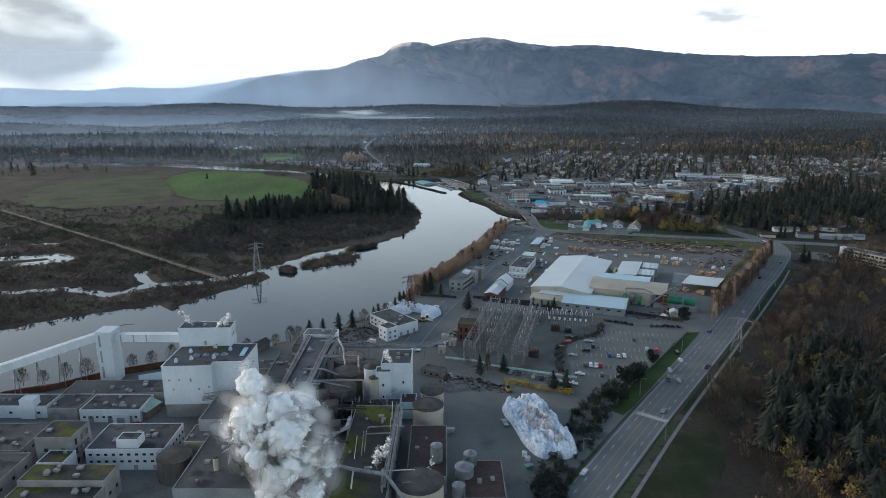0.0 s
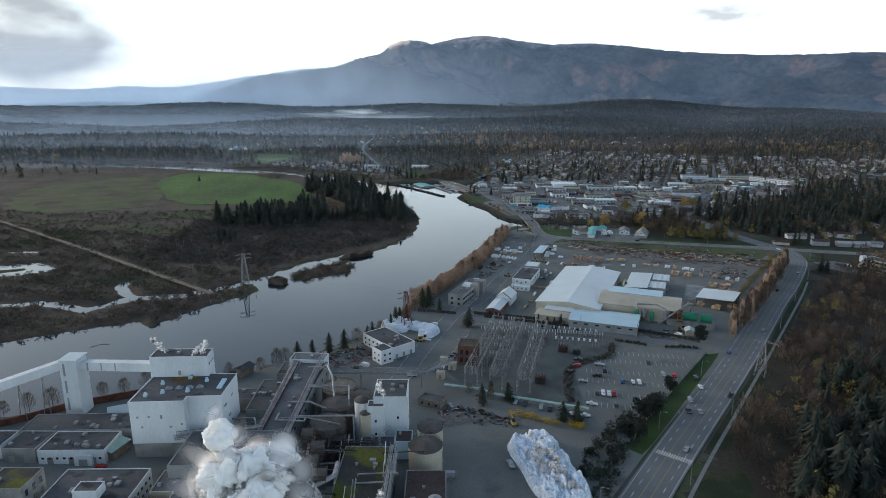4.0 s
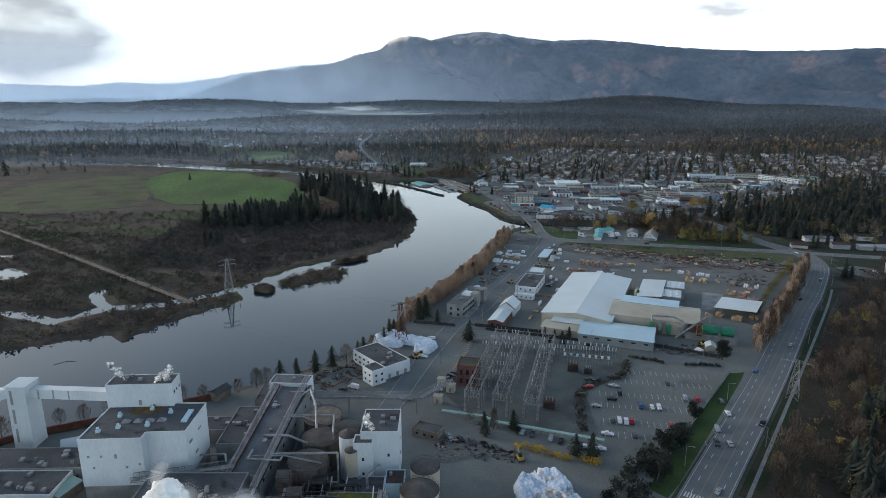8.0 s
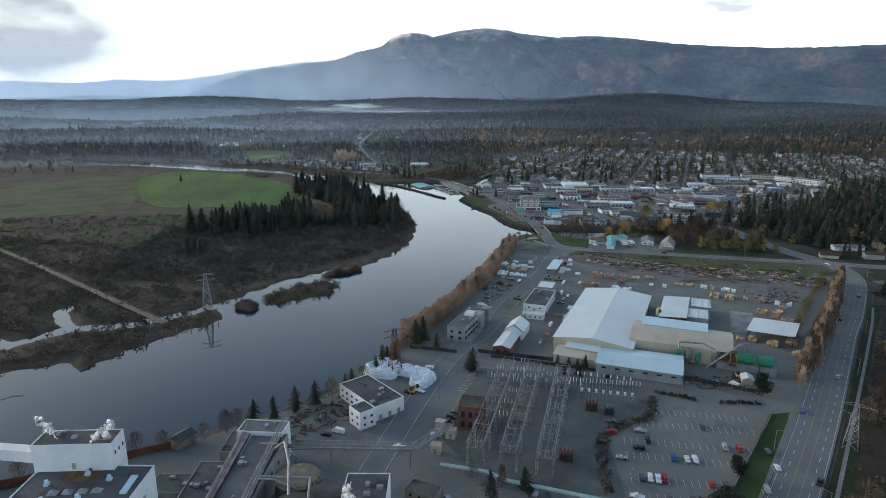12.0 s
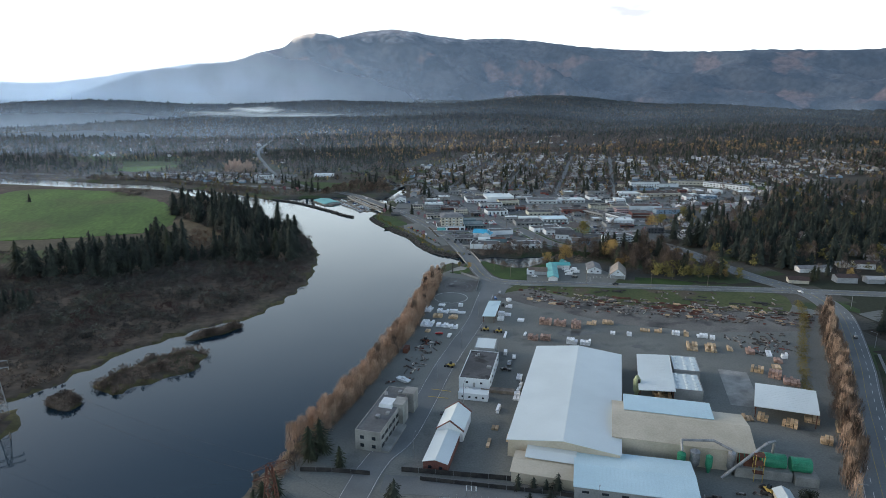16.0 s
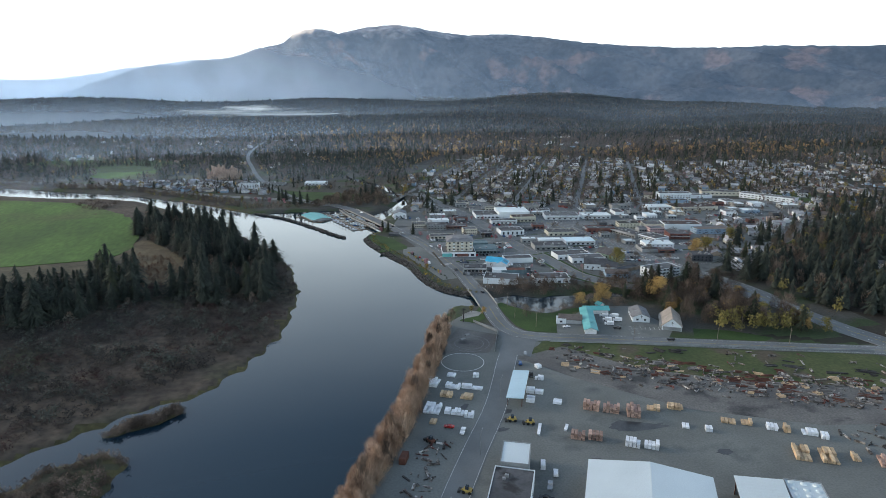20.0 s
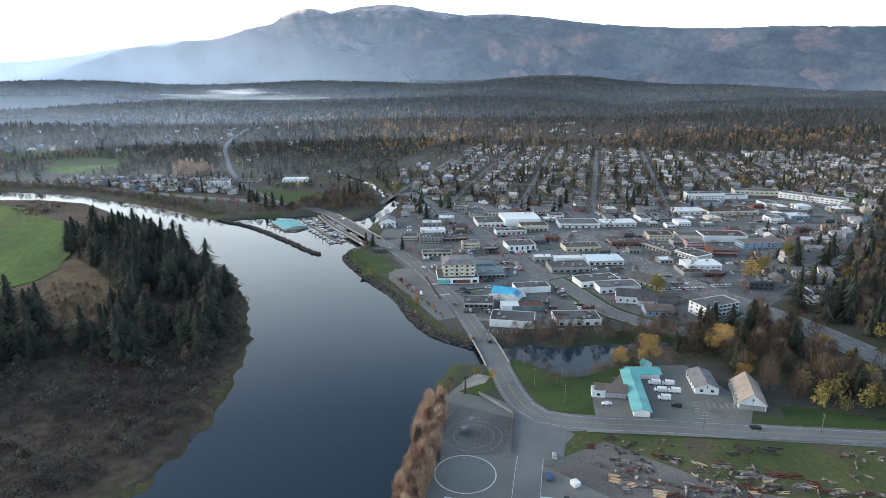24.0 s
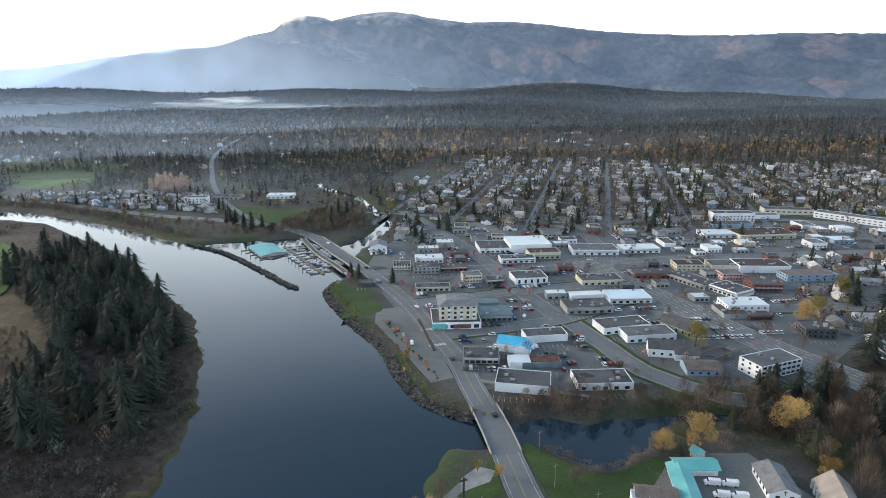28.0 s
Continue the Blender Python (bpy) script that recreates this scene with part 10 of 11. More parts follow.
CORE = (
    ("shop", 170, 801, 19, 14, -14, 3.8, M_GREYW, M_TAR, "low shop with a dark flat roof", SHOPW, 4, "S"), ("shop", 194, 858, 20, 18, -8, 5, M_TEALW, M_TEALW, "teal two-part shop building", SHOPW, 2, "S"), ("shop", 190, 873, 20, 10, -8, 6.5, M_TEALW, M_TEALW, "teal hall behind a shop", (), 1, ""),
    ("store", 212, 819, 24, 11, -3, 5, M_WHITE, M_TAR, "plain white store with a dark flat roof", (), 1, ""), ("shop", 166, 916, 24, 10, -8, 3.6, M_CREAM, M_TAR, "low cream shop with awnings", SHOPW, 3, "S"), ("shop", 197, 929, 14, 11, -3, 7, M_CREAM, M_GRAVROOF, "cream two-storey corner building", TWO, 1, ""), ("shop", 212, 922, 12, 10, -3, 4, M_GREYW, M_TAR, "low grey shop", SHOPW, 2, "S"),
    ("store", 238, 922, 24, 18, -2, 5.5, M_WHITE, M_TAR, "white store with pale panel stripes", (("S", 5, 1, 1.6, 3.6, 0.8, 0, "window"),), 3, ""), ("store", 245, 970, 28, 12, -5, 5, M_WHITE, M_TAR, "white store with a blue fascia", SHOPW, 4, "S"), ("warehouse_store", 266, 1006, 35, 30, -5, 9, M_WHITE, M_WHITER, "large white warehouse store", (), 2, ""), ("store", 270, 978, 26, 14, -5, 7, M_YEL, M_BROWNR, "pale yellow store with a brown roof", SHOPW, 2, "S"),
    ("store", 236, 1010, 26, 26, -5, 5, M_WHITE, M_TAR, "flat dark-roofed store", SHOPW, 4, ""), ("shop", 152, 971, 14, 12, -8, 5, M_CREAM, M_TAR, "small cream shop", TWO, 2, ""), ("shop", 169, 959, 20, 15, -8, 6, M_GREYW, M_TAR, "grey two-storey shop", TWO, 4, "S"), ("shop", 190, 959, 22, 12, -5, 4.2, M_RED, M_TAR, "red-trimmed shop row", SHOPW, 5, "S"), ("shop", 176, 985, 22, 12, -5, 5, M_WHITE, M_WHITER, "white-roofed shop", SHOPW, 2, ""),
    ("shop_row", 317, 984, 38, 22, -12, 5.5, M_WHITE, M_GRAVROOF, "row of flat-roofed shops", SHOPW, 8, "S"), ("shop_row", 356, 979, 32, 16, -8, 5, M_WHITE, M_WHITER, "white flat-roofed shops", SHOPW, 5, "S"), ("shop_row", 331, 913, 28, 14, -12, 5, M_RED, M_TAR, "brick shops along the boulevard", SHOPW, 5, "W"), ("shop_row", 352, 893, 15, 34, 18, 4.5, M_GREYW, M_TAR, "long shop row with dark roofs", (("W", 9, 1, 2.2, 1.8, .6, 0, "window"),), 9, "W"), ("shop_row", 366, 868, 18, 22, 18, 5, M_WHITE, M_TAR, "corner shop row with awning", (("W", 6, 1, 2.2, 1.8, .6, 0, "window"),), 6, "WS"),
    ("shop", 368, 924, 22, 15, -12, 6.5, M_YEL, M_MOSS, "pale yellow building with flat roof", TWO, 4, ""), ("shop", 384, 896, 15, 12, -10, 6.5, M_PINK, M_GRAVROOF, "pink stucco building", TWO, 2, ""), ("restaurant", 394, 872, 20, 18, -15, 6.5, M_RED, M_ROOFS[1], "brick restaurant with a dark roof", TWO, 3, "S"), ("store", 289, 870, 28, 18, -8, 4.4, M_WHITE, M_BLUER, "store with a blue-grey roof", SHOPW, 1, "S"), ("shop", 255, 858, 30, 17, -6, 5, M_GREYW, M_TAR, "grey shop with rooftop clutter", SHOPW, 7, "S"), ("shop", 262, 876, 22, 8, -6, 5, M_WHITE, M_WHITER, "long white shed behind a shop", (), 0, ""),
    ("shop", 287, 908, 30, 16, -6, 4.5, M_YEL, M_TAR, "tan flat-roofed shop", SHOPW, 6, ""), ("clinic", 262, 824, 30, 15, 2, 5, M_WHITE, M_TAR, "white clinic with grey flat roof", SHOPW, 3, ""), ("clinic", 270, 809, 29, 14, -4, 5, M_WHITE, M_GRAVROOF, "white flat-roofed clinic", SHOPW, 2, ""), ("apartment_block", 309, 757, 27, 14, 10, 7.6, M_WHITE, M_GRAVROOF, "white three-storey apartment block with balconies", (("S", 8, 3, 2.2, 1.5, 1.0, 3.2, "window"), ("W", 3, 3, 1.4, 1.4, 1.0, 3.2, "window")), 2, ""),
    ("garage_row", 290, 776, 8, 24, -70, 3, M_WOOD, M_TAR, "low dark-roofed garage row", (), 0, ""), ("office", 352, 837, 26, 16, -10, 7, M_WHITE, M_WHITER, "white stepped two-storey office", TWO, 5, ""), ("office", 340, 832, 16, 18, -10, 3.6, M_GREYW, M_TAR, "low wing of the white office", (), 2, ""), ("bar", 352, 822, 14, 8, -10, 3.6, M_RED, M_ROOFS[1], "small brick bar", SHOPW, 1, ""), ("hall", 421, 911, 38, 20, -14, 7, M_WHITE, M_BROWNR, "white hall with a brown roof", (), 5, ""), ("hall", 396, 918, 26, 16, -14, 6, M_CREAM, M_TAR, "cream flat-roofed shop hall", SHOPW, 4, ""),
    ("townhouse_row", 440, 884, 38, 14, -8, 6, M_WALLS[3], M_ROOFS[2], "row of blue and tan townhouses", TWO, 0, ""), ("office", 368, 793, 17, 13, -18, 7, M_DKGREY, M_TAR, "charcoal office box with rooftop plant", (("S", 5, 2, 1.2, 1.4, 1.0, 3, "window"), ("W", 5, 2, 1.2, 1.4, 1.0, 3, "window")), 6, ""), ("mall", 493, 1004, 54, 26, -6, 5.5, M_CREAM, M_BROWNR, "shopping mall with a brown roof", SHOPW, 9, "S"), ("store", 456, 1012, 36, 18, -8, 5, M_WHITE, M_WHITER, "white-roofed mall store", SHOPW, 2, "S"), ("store", 486, 1040, 42, 14, -6, 6, M_WALLS[3], M_TAR, "blue-fronted mall store", (), 3, ""),
    ("apartment_block", 505, 1064, 42, 14, -10, 10, M_WHITE, M_TAR, "white apartment block with window rows", (("S", 11, 3, 1.6, 1.4, 1.0, 3, "window"),), 2, ""), ("school", 588, 1086, 50, 16, -20, 7, M_CREAM, M_TAR, "cream school wing", (("S", 9, 1, 2.4, 1.6, 3, 0, "window"),), 3, ""), ("school", 626, 1038, 68, 15, -58, 8, M_WHITE, M_GRAVROOF, "long white school with window bands", (("S", 14, 2, 2.6, 1.2, 1.5, 3.3, "window"),), 4, ""), ("school", 548, 1072, 30, 12, -10, 5, M_WHITE, M_GRAVROOF, "low white school annex", (), 1, ""),
    ("store", 182, 767, 26, 16, -22, 5.5, M_WHITE, M_TAR, "white warehouse beside the slough", (), 2, ""), ("workshop", 220, 762, 27, 15, -9, 4.5, M_WHITE, M_TAR, "low white workshop with a dark roof", (("S", 5, 1, 2.2, 2.2, 0.4, 0, "window"),), 3, ""), ("workshop", 198, 787, 20, 9, -10, 4, M_TEALW, M_RUST, "workshop with a dark red roof", (), 0, ""), ("workshop", 187, 789, 11, 9, -10, 4.4, M_WHITE, M_WHITER, "white-roofed workshop", (), 0, ""),
    ("garage", 49, 1292, 32, 18, -10, 5, M_WHITE, M_WHITER, "white car showroom by the north road", SHOPW, 2, ""), ("apartment_block", -46, 1275, 26, 12, -10, 8, M_WHITE, M_TAR, "white three-storey block by the road", (("S", 6, 3, 1.4, 1.2, 1, 2.6, "window"),), 0, ""), ("store", -14, 1300, 34, 18, -20, 4, M_GREYW, M_TAR, "low grey store beside the north road", SHOPW, 3, ""), ("restroom", 121, 935, 10, 7, -10, 3, M_DKGREY, M_ROOFS[1], "small dark park building", (), 0, ""))
xr = random.Random(131)
extra = []
for x, y in spots(132, [(300, 990), (420, 940), (620, 935), (640, 1020), (560, 1055), (420, 1062), (330, 1075), (210, 1105), (165, 1060), (165, 1000), (230, 1030)], 260):
    w, d = xr.uniform(12, 24), xr.uniform(10, 16)
    if len(extra) < 22 and all(math.hypot(x - c[1], y - c[2]) > (max(w, d) + max(c[3], c[4])) / 2 + 4 for c in CORE + tuple(extra)) and all(float(away(np.array(x), np.array(y), curve_line(s, 20))) > max(w, d) / 2 + 6 for s in STREETS + [HIGHWAY, RIVER_ROAD]):
        extra.append((xr.choice(("shop", "store", "office")), x, y, w, d, -8 + xr.choice((0, 90)), xr.uniform(3.6, 6.5), xr.choice((M_WHITE, M_CREAM, M_GREYW, M_CONC, M_WALLS[3])), xr.choice((M_TAR, M_GRAVROOF, M_WHITER)), "plain flat-roofed building among parking lots", (("S", 4, 1, 1.8, 1.5, .8, 0, "window"),), xr.choice((1, 2, 3)), ""))
CORE = CORE + tuple(extra)
tb_ = random.Random(191)
fill_ = []
for x, y in spots(192, [(160, 880), (240, 880), (330, 850), (420, 880), (600, 950), (620, 1010), (420, 1050), (210, 1095), (165, 1040), (150, 980)], 900):
    w, d = tb_.uniform(8, 17), tb_.uniform(7, 13)
    if len(fill_) < 32 and all(math.hypot(x - c[1], y - c[2]) > (max(w, d) + max(c[3], c[4])) / 2 + 1.5 for c in CORE + tuple(fill_)) and all(float(away(np.array(x), np.array(y), curve_line(s, 20))) > max(w, d) / 2 + 5 for s in STREETS + [HIGHWAY, RIVER_ROAD]):
        kind_, wall_, roof_, text_ = tb_.choice((("shop", M_GREYW, M_TAR, "low grey shop with a dark flat roof"), ("shop", M_WHITE, M_GRAVROOF, "small white shop with a gravel roof"), ("shop", M_CREAM, M_TAR, "small cream shop with a tar roof"), ("workshop", M_GREYW, M_WHITER, "grey workshop with a pale metal roof"), ("workshop", M_DKGREY, M_GRAVROOF, "charcoal workshop with a gravel roof"), ("shop", M_RED, M_TAR, "small brick shop with a tar roof"), ("shop", M_GREYW, M_GRAVROOF, "grey shop with a gravel roof")))
        fill_.append((kind_, x, y, w, d, -8 + tb_.choice((0, 0, -4, 3)), tb_.uniform(3.8, 5.2), wall_, roof_, text_, (("S", 3, 1, 1.9, 1.8, 0.7, 0, "window"),), 1, ""))
CORE = CORE + tuple(fill_)
for nm, x, y, w, d, rz, h, wall, roof, label, plan, units, can in CORE:
    h *= 0.95 if "apart" in nm else 0.78
    plan = tuple((s_, c_, r_, a_, b_ * 0.75, e_ * 0.8, f_ * 0.8, k_) for s_, c_, r_, a_, b_, e_, f_, k_ in plan)
    flat_building(nm, x, y, w, d, rz, h, wall, roof, label if len(label.split()) > 3 else label + " in the town", plan, units, canopy=can)
gable_building("boat_shop", 140, 1029, 14, 16, -5, 4.5, 2.4, M_WHITE, M_ROOFS[4], "white boat shop with blue-grey roof", (("S", 3, 1, 1.4, 1.2, 1.2, 0, "window"),))
b1 = gable_building("blue_roof_shop", 189, 809, 10, 13, 60, 5, 2.6, M_WHITE, M_BLUE, "white shop with a bright blue roof", (("S", 2, 1, 1.6, 1.2, 2, 0, "window"),))
gable_building("blue_roof_shop", 194, 803, 8, 10, -30, 4.5, 2.0, M_WHITE, M_BLUE, "wing with a bright blue roof")
gable_building("green_church", 294, 812, 11, 22, 25, 4.5, 4.0, M_WALLS[6], M_ROOFS[1], "green wooden church with a dark roof", (("W", 5, 1, 1.0, 1.8, 1.4, 0, "window"),))
sp = thing("church_steeple", 290, 822, 25, "small steeple with a dark pointed cap", "steeple")
part("tower", hexa(BM(), (-1.4, -1.4, 0), (1.4, 1.4, 9)), M_WALLS[6], sp), part("spire", drum(BM(), 0, 0, 9, 9.2, 1.9, 1.9, 8, 5), M_ROOFS[1], sp)
gable_building("gabled_inn", 268, 786, 10, 18, 68, 5, 3.4, M_WHITE, M_ROOFS[1], "white gabled inn with a dark roof", (("W", 4, 1, 1.2, 1.3, 1.4, 0, "window"),))
gable_building("gabled_inn", 276, 779, 9, 12, 68, 4, 2.6, M_WHITE, M_ROOFS[1], "low wing of the gabled inn")
gable_building("brown_bungalow", 275, 764, 12, 17, 75, 3.2, 1.8, M_WALLS[3], M_ROOFS[2], "blue-grey bungalow with a brown roof", (("W", 4, 1, 1.3, 1.1, 1.0, 0, "window"),))
sgn = thing("sign_post", 205, 834, 0, "tall pole sign with a white disc", "sign")
part("post", drum(BM(), 0, 0, 0, 8, 0.15, 0.15, 7), M_STEEL, sgn), part("disc", rod(BM(), (0, -.15, 8.6), (0, .15, 8.6), 1.1, 16), M_WHITE, sgn)

# ---- houses ----
HOUSES = []
hr = random.Random(44)
for k_ in range(14):
    wall, roof = M_WALLS[(0, 0, 1, 2, 0, 3, 4, 0, 2, 1, 0, 6, 5, 0)[k_]], M_ROOFS[(0, 1, 2, 0, 3, 1, 2, 4, 0, 3, 1, 0, 1, 2)[k_]]
    w, d, h, rise = hr.uniform(7.2, 9.2), hr.uniform(9.5, 12.5), hr.choice((2.8, 3.0, 5.2)), hr.uniform(1.6, 2.8)
    wn_, rn_ = wall.name.split("wall ")[1], roof.name.split("roof ")[1]
    ob = gable_building("house", 0, 0, w, d, 0, h, rise, wall, roof, f"{wn_} {'two-storey' if h > 5 else 'single-storey'} house with a {rn_} shingle roof", (("S", 2, 2 if h > 5 else 1, 1.5, 1.1, 1.0, 2.6, "window"), ("W", 2, 1, 1.4, 1.1, 1.0, 0, "window")), "house", "houses of the town", 0.5)
    if k_ % 3 == 0:
        part("chimney", hexa(BM(), (-0.4, -0.4, 0), (0.4, 0.4, rise * 0.6 + 0.9)), M_RED, ob, "", (w * .2, d * .2, h + rise * 0.45))
    if k_ % 3 == 1:
        bm = gable_wall(BM(), 6, 5, 2.8, 1.3)
        part("porch_wing", bm, wall, ob, "", (w / 2 + 1.5, -d * .15, 0), 90)
        part("wing_roof", gable(BM(), 6, 5, 2.83, 1.3, 0.4), roof, ob, "", (w / 2 + 1.5, -d * .15, 0), 90)
    HOUSES.append(ob)
spare = list(HOUSES)
n_house = 0
house_xy, far_xy = [], []


def put_house(x, y, rz):
    global n_house
    house_xy.append((x, y))
    if n_house < 112:
        src = HOUSES[hr.randrange(14)]
        if spare:
            src = spare.pop()
            src.matrix_basis = pose(x, y, 0, 0, 0, rz)
        else:
            copy_thing(src, pose(x, y, 0, 0, 0, rz))
        n_house += 1
    else:
        far_xy.append((x, y, rz))


road_lines = [curve_line(s, 30) for s in STREETS] + [HIGHWAY, RIVER_ROAD, NORTH_ROAD]
core_xy = [(c[1], c[2], max(c[3], c[4]) / 2 + 9) for c in CORE]


for poly_ in PASTURES:
    flat("field", poly_, 0.12, M_FIELD if poly_ is PASTURES[0] else surf("tan pasture", (0.06, 0.062, 0.032), (0.1, 0.095, 0.05), 0.03, 0.95, fine=0.4), "pasture beyond the north bank" if poly_ is PASTURES[0] else "tan rough pasture among trees", "field", 4)


def free(x, y, clear=9.0):
    a = np.array(x), np.array(y)
    if river_depth(*a) < 14 or any(bool(inside(*a, p)) for p in PASTURES) or any(math.hypot(x - cx, y - cy) < r for cx, cy, r in core_xy):
        return False
    return all(float(away(*a, l)) > clear for l in road_lines) and all(math.hypot(x - hx, y - hy) > 10.8 for hx, hy in house_xy[-90:])


cells = []
for ui in range(len(GRID_U) - 1):
    u0, u1 = GRID_U[ui], GRID_U[ui + 1]
    for vi, v0 in enumerate((1075,) + GRID_V):
        v1 = GRID_V[vi] if vi < len(GRID_V) else 1640
        for side in (0, 1):
            u = u0 + 17 if side == 0 else u1 - 17
            v = v0 + 14
            while v < v1 - 9:
                cells.append((u + hr.uniform(-2, 2), v, -25.5 + (90 if side == 0 else -90)))
                v += hr.uniform(11.5, 15)
        if u1 - u0 > 70:
            v = v0 + 16
            while v < v1 - 9:
                cells.append((u0 + (u1 - u0) / 2 + hr.uniform(-5, 5), v, -25.5 + hr.choice((0, 90))))
                v += hr.uniform(12, 18)
cells.sort(key=lambda c: c[1])
for u, v, rz in cells:
    x, y = grid_point(u, v)
    x, y = x + hr.uniform(-3, 3), y + hr.uniform(-3, 3)
    if free(x, y, 6.5) and hr.random() > 0.12:
        put_house(x, y, rz + hr.choice((0, 0, 90, 180)) + hr.uniform(-7, 7))
# houses around the centre, to the east and beside the far bank
for seed, poly, n in ((71, [(380, 760), (440, 800), (500, 850), (600, 930), (560, 960), (470, 930), (420, 860), (385, 800)], 34), (72, [(160, 1050), (200, 1110), (300, 1095), (420, 1070), (520, 1060), (500, 1120), (350, 1150), (200, 1200), (172, 1130)], 60),
                      (73, [(640, 1100), (800, 1060), (1100, 1200), (1200, 1500), (900, 1480), (700, 1250)], 190), (74, [(-270, 1370), (-190, 1290), (-125, 1258), (-22, 1216), (-12, 1280), (-50, 1350), (-180, 1362)], 95), (75, [(170, 1210), (250, 1200), (300, 1300), (250, 1420), (190, 1350)], 26), (76, [(-700, 1700), (-300, 1700), (-100, 1500), (100, 1450), (180, 1700), (0, 2100), (-600, 2200)], 80), (77, [(250, 1700), (700, 1700), (1200, 1750), (1300, 2100), (500, 2100)], 45), (78, [(420, 640), (520, 640), (560, 700), (470, 760)], 14)):
    for x, y in spots(seed, poly, n * 4):
        if free(x, y, 12) and n > 0:
            put_house(x, y, hr.uniform(-30, 60) if seed > 75 else hr.choice((-25, 65)) + hr.uniform(-6, 6))
            n -= 1
# the remaining far houses as one joined mass
V_, F_, Mi = [], [], []
for x, y, rz in far_xy:
    w, d, h, r = hr.uniform(6.6, 8.8), hr.uniform(8.5, 12.5), hr.choice((2.5, 2.6, 2.8, 4.6)), hr.uniform(1.2, 2.1)
    k, s, n = math.cos(radians(rz)), math.sin(radians(rz)), len(V_)
    for a, b, z in ((-1, -1, 0), (1, -1, 0), (1, 1, 0), (-1, 1, 0), (-1, -1, h), (1, -1, h), (1, 1, h), (-1, 1, h), (0, -1, h + r), (0, 1, h + r), (-1.1, -1.06, h - .1), (1.1, -1.06, h - .1), (1.1, 1.06, h - .1), (-1.1, 1.06, h - .1), (0, -1.06, h + r + .15), (0, 1.06, h + r + .15)):
        a, b = a * w / 2, b * d / 2
        V_.append((x + a * k - b * s, y + a * s + b * k, z))
    wi, ri = hr.choice((0, 0, 2, 2, 1, 2, 3, 4)), 6 + hr.choice((0, 1, 2, 3, 3, 0, 4, 3))
    for f in ((0, 1, 5, 4), (1, 2, 6, 5), (2, 3, 7, 6), (3, 0, 4, 7), (4, 5, 8), (6, 7, 9)):
        F_.append(tuple(n + i for i in f)), Mi.append(wi)
    for f in ((10, 14, 15, 13), (14, 11, 12, 15)):
        F_.append(tuple(n + i for i in f)), Mi.append(ri)
me = mesh_of("far_houses", V_, F_, M_WALLS[:6] + M_ROOFS)
me.polygons.foreach_set("material_index", np.array(Mi, np.int32))
tagged(new("far_houses", me), "scattered pale houses of the far suburbs", "houses", "", "stuff")
# garden and street trees
tg = random.Random(91)
gx_ = []
for x, y in house_xy:
    for k in range(tg.choice((2, 3, 3, 4, 5))):
        a = tg.uniform(0, 6.283)
        gx_.append((x + tg.uniform(7, 11) * math.cos(a), y + tg.uniform(7, 11) * math.sin(a)))
gx_ = np.array(gx_)
near_line = np.min([away(gx_[:, 0], gx_[:, 1], l) for l in road_lines], axis=0)
gx_ = gx_[near_line > 4.2]
pk = np.random.default_rng(92).uniform(0, 1, len(gx_))
for lo, hi, var, mat_, s0, s1, nm, lb in ((0, .2, DOME_FAR + CON_FAR, M_CONIFER2, .3, .8, "garden_conifers", "dark conifers in the gardens"), (.2, .68, BARE_FAR, M_FARTWIG, .5, .95, "garden_bare_trees", "leafless brown garden trees"), (.68, .8, LEAFY_FAR, M_OLIVE, .4, .75, "garden_trees", "olive green garden trees"), (.8, .9, LEAFY_FAR, M_GOLD, .35, .7, "garden_golden_trees", "golden garden trees"), (.9, 1, LEAFY_FAR, M_BLOSSOM, .3, .5, "garden_cherries", "pink blossoming garden cherries")):
    sel = (pk >= lo) & (pk < hi)
    scatter(nm, var, gx_[sel], np.random.default_rng(93).uniform(s0, s1, sel.sum()), mat_, lb, "trees", 94)
for x, y, k, s in ((212, 1080, "conifer", 1.0), (205, 1090, "conifer", .8), (250, 1130, "conifer", 1.1), (330, 1060, "conifer", .9), (345, 1080, "conifer", 1.0), (420, 1040, "conifer", 1.0), (410, 1050, "conifer", 1.1), (470, 1000, "olive", .8), (180, 1040, "conifer", .8), (176, 1052, "conifer", .9), (20, 1128, "conifer", .9), (28, 1122, "conifer", 1.0), (36, 1135, "olive", .7), (8, 1130, "blossom", .8), (-10, 1140, "blossom", .8),
                   (120, 1150, "conifer", 1.1), (112, 1160, "conifer", 1.2), (105, 1142, "conifer", 1.0), (128, 1130, "bare", 1.1), (98, 1120, "bare", 1.0), (110, 1110, "bare", 1.0), (85, 1150, "bare", .9), (75, 1135, "bare", .9), (170, 1190, "olive_leaf", .9), (162, 1160, "gold", .8), (-120, 1255, "gold", .8), (-230, 1310, "gold", .9), (-180, 1290, "conifer", .7), (-60, 1232, "conifer", .6), (380, 830, "bare", .6), (395, 840, "bare", .7),
                   (322, 890, "bare", .7), (288, 930, "bare", .7), (327, 865, "bare", .7), (341, 800, "bare", .7), (347, 778, "bare", .7), (155, 870, "blossom", .5), (150, 905, "blossom", .6), (146, 925, "blossom", .6), (215, 895, "blossom", .6), (228, 890, "blossom", .6), (222, 940, "blossom", .6), (245, 945, "blossom", .5), (205, 905, "bare", .5), (185, 1000, "blossom", .5), (215, 990, "blossom", .5), (455, 860, "conifer", .8), (430, 830, "conifer", 1.1), (448, 822, "conifer", 1.2), (470, 840, "conifer", 1.1), (405, 785, "olive", .9), (140, 1110, "bare", .8), (150, 1120, "bare", .8)):
    tree(k, x, y, s)
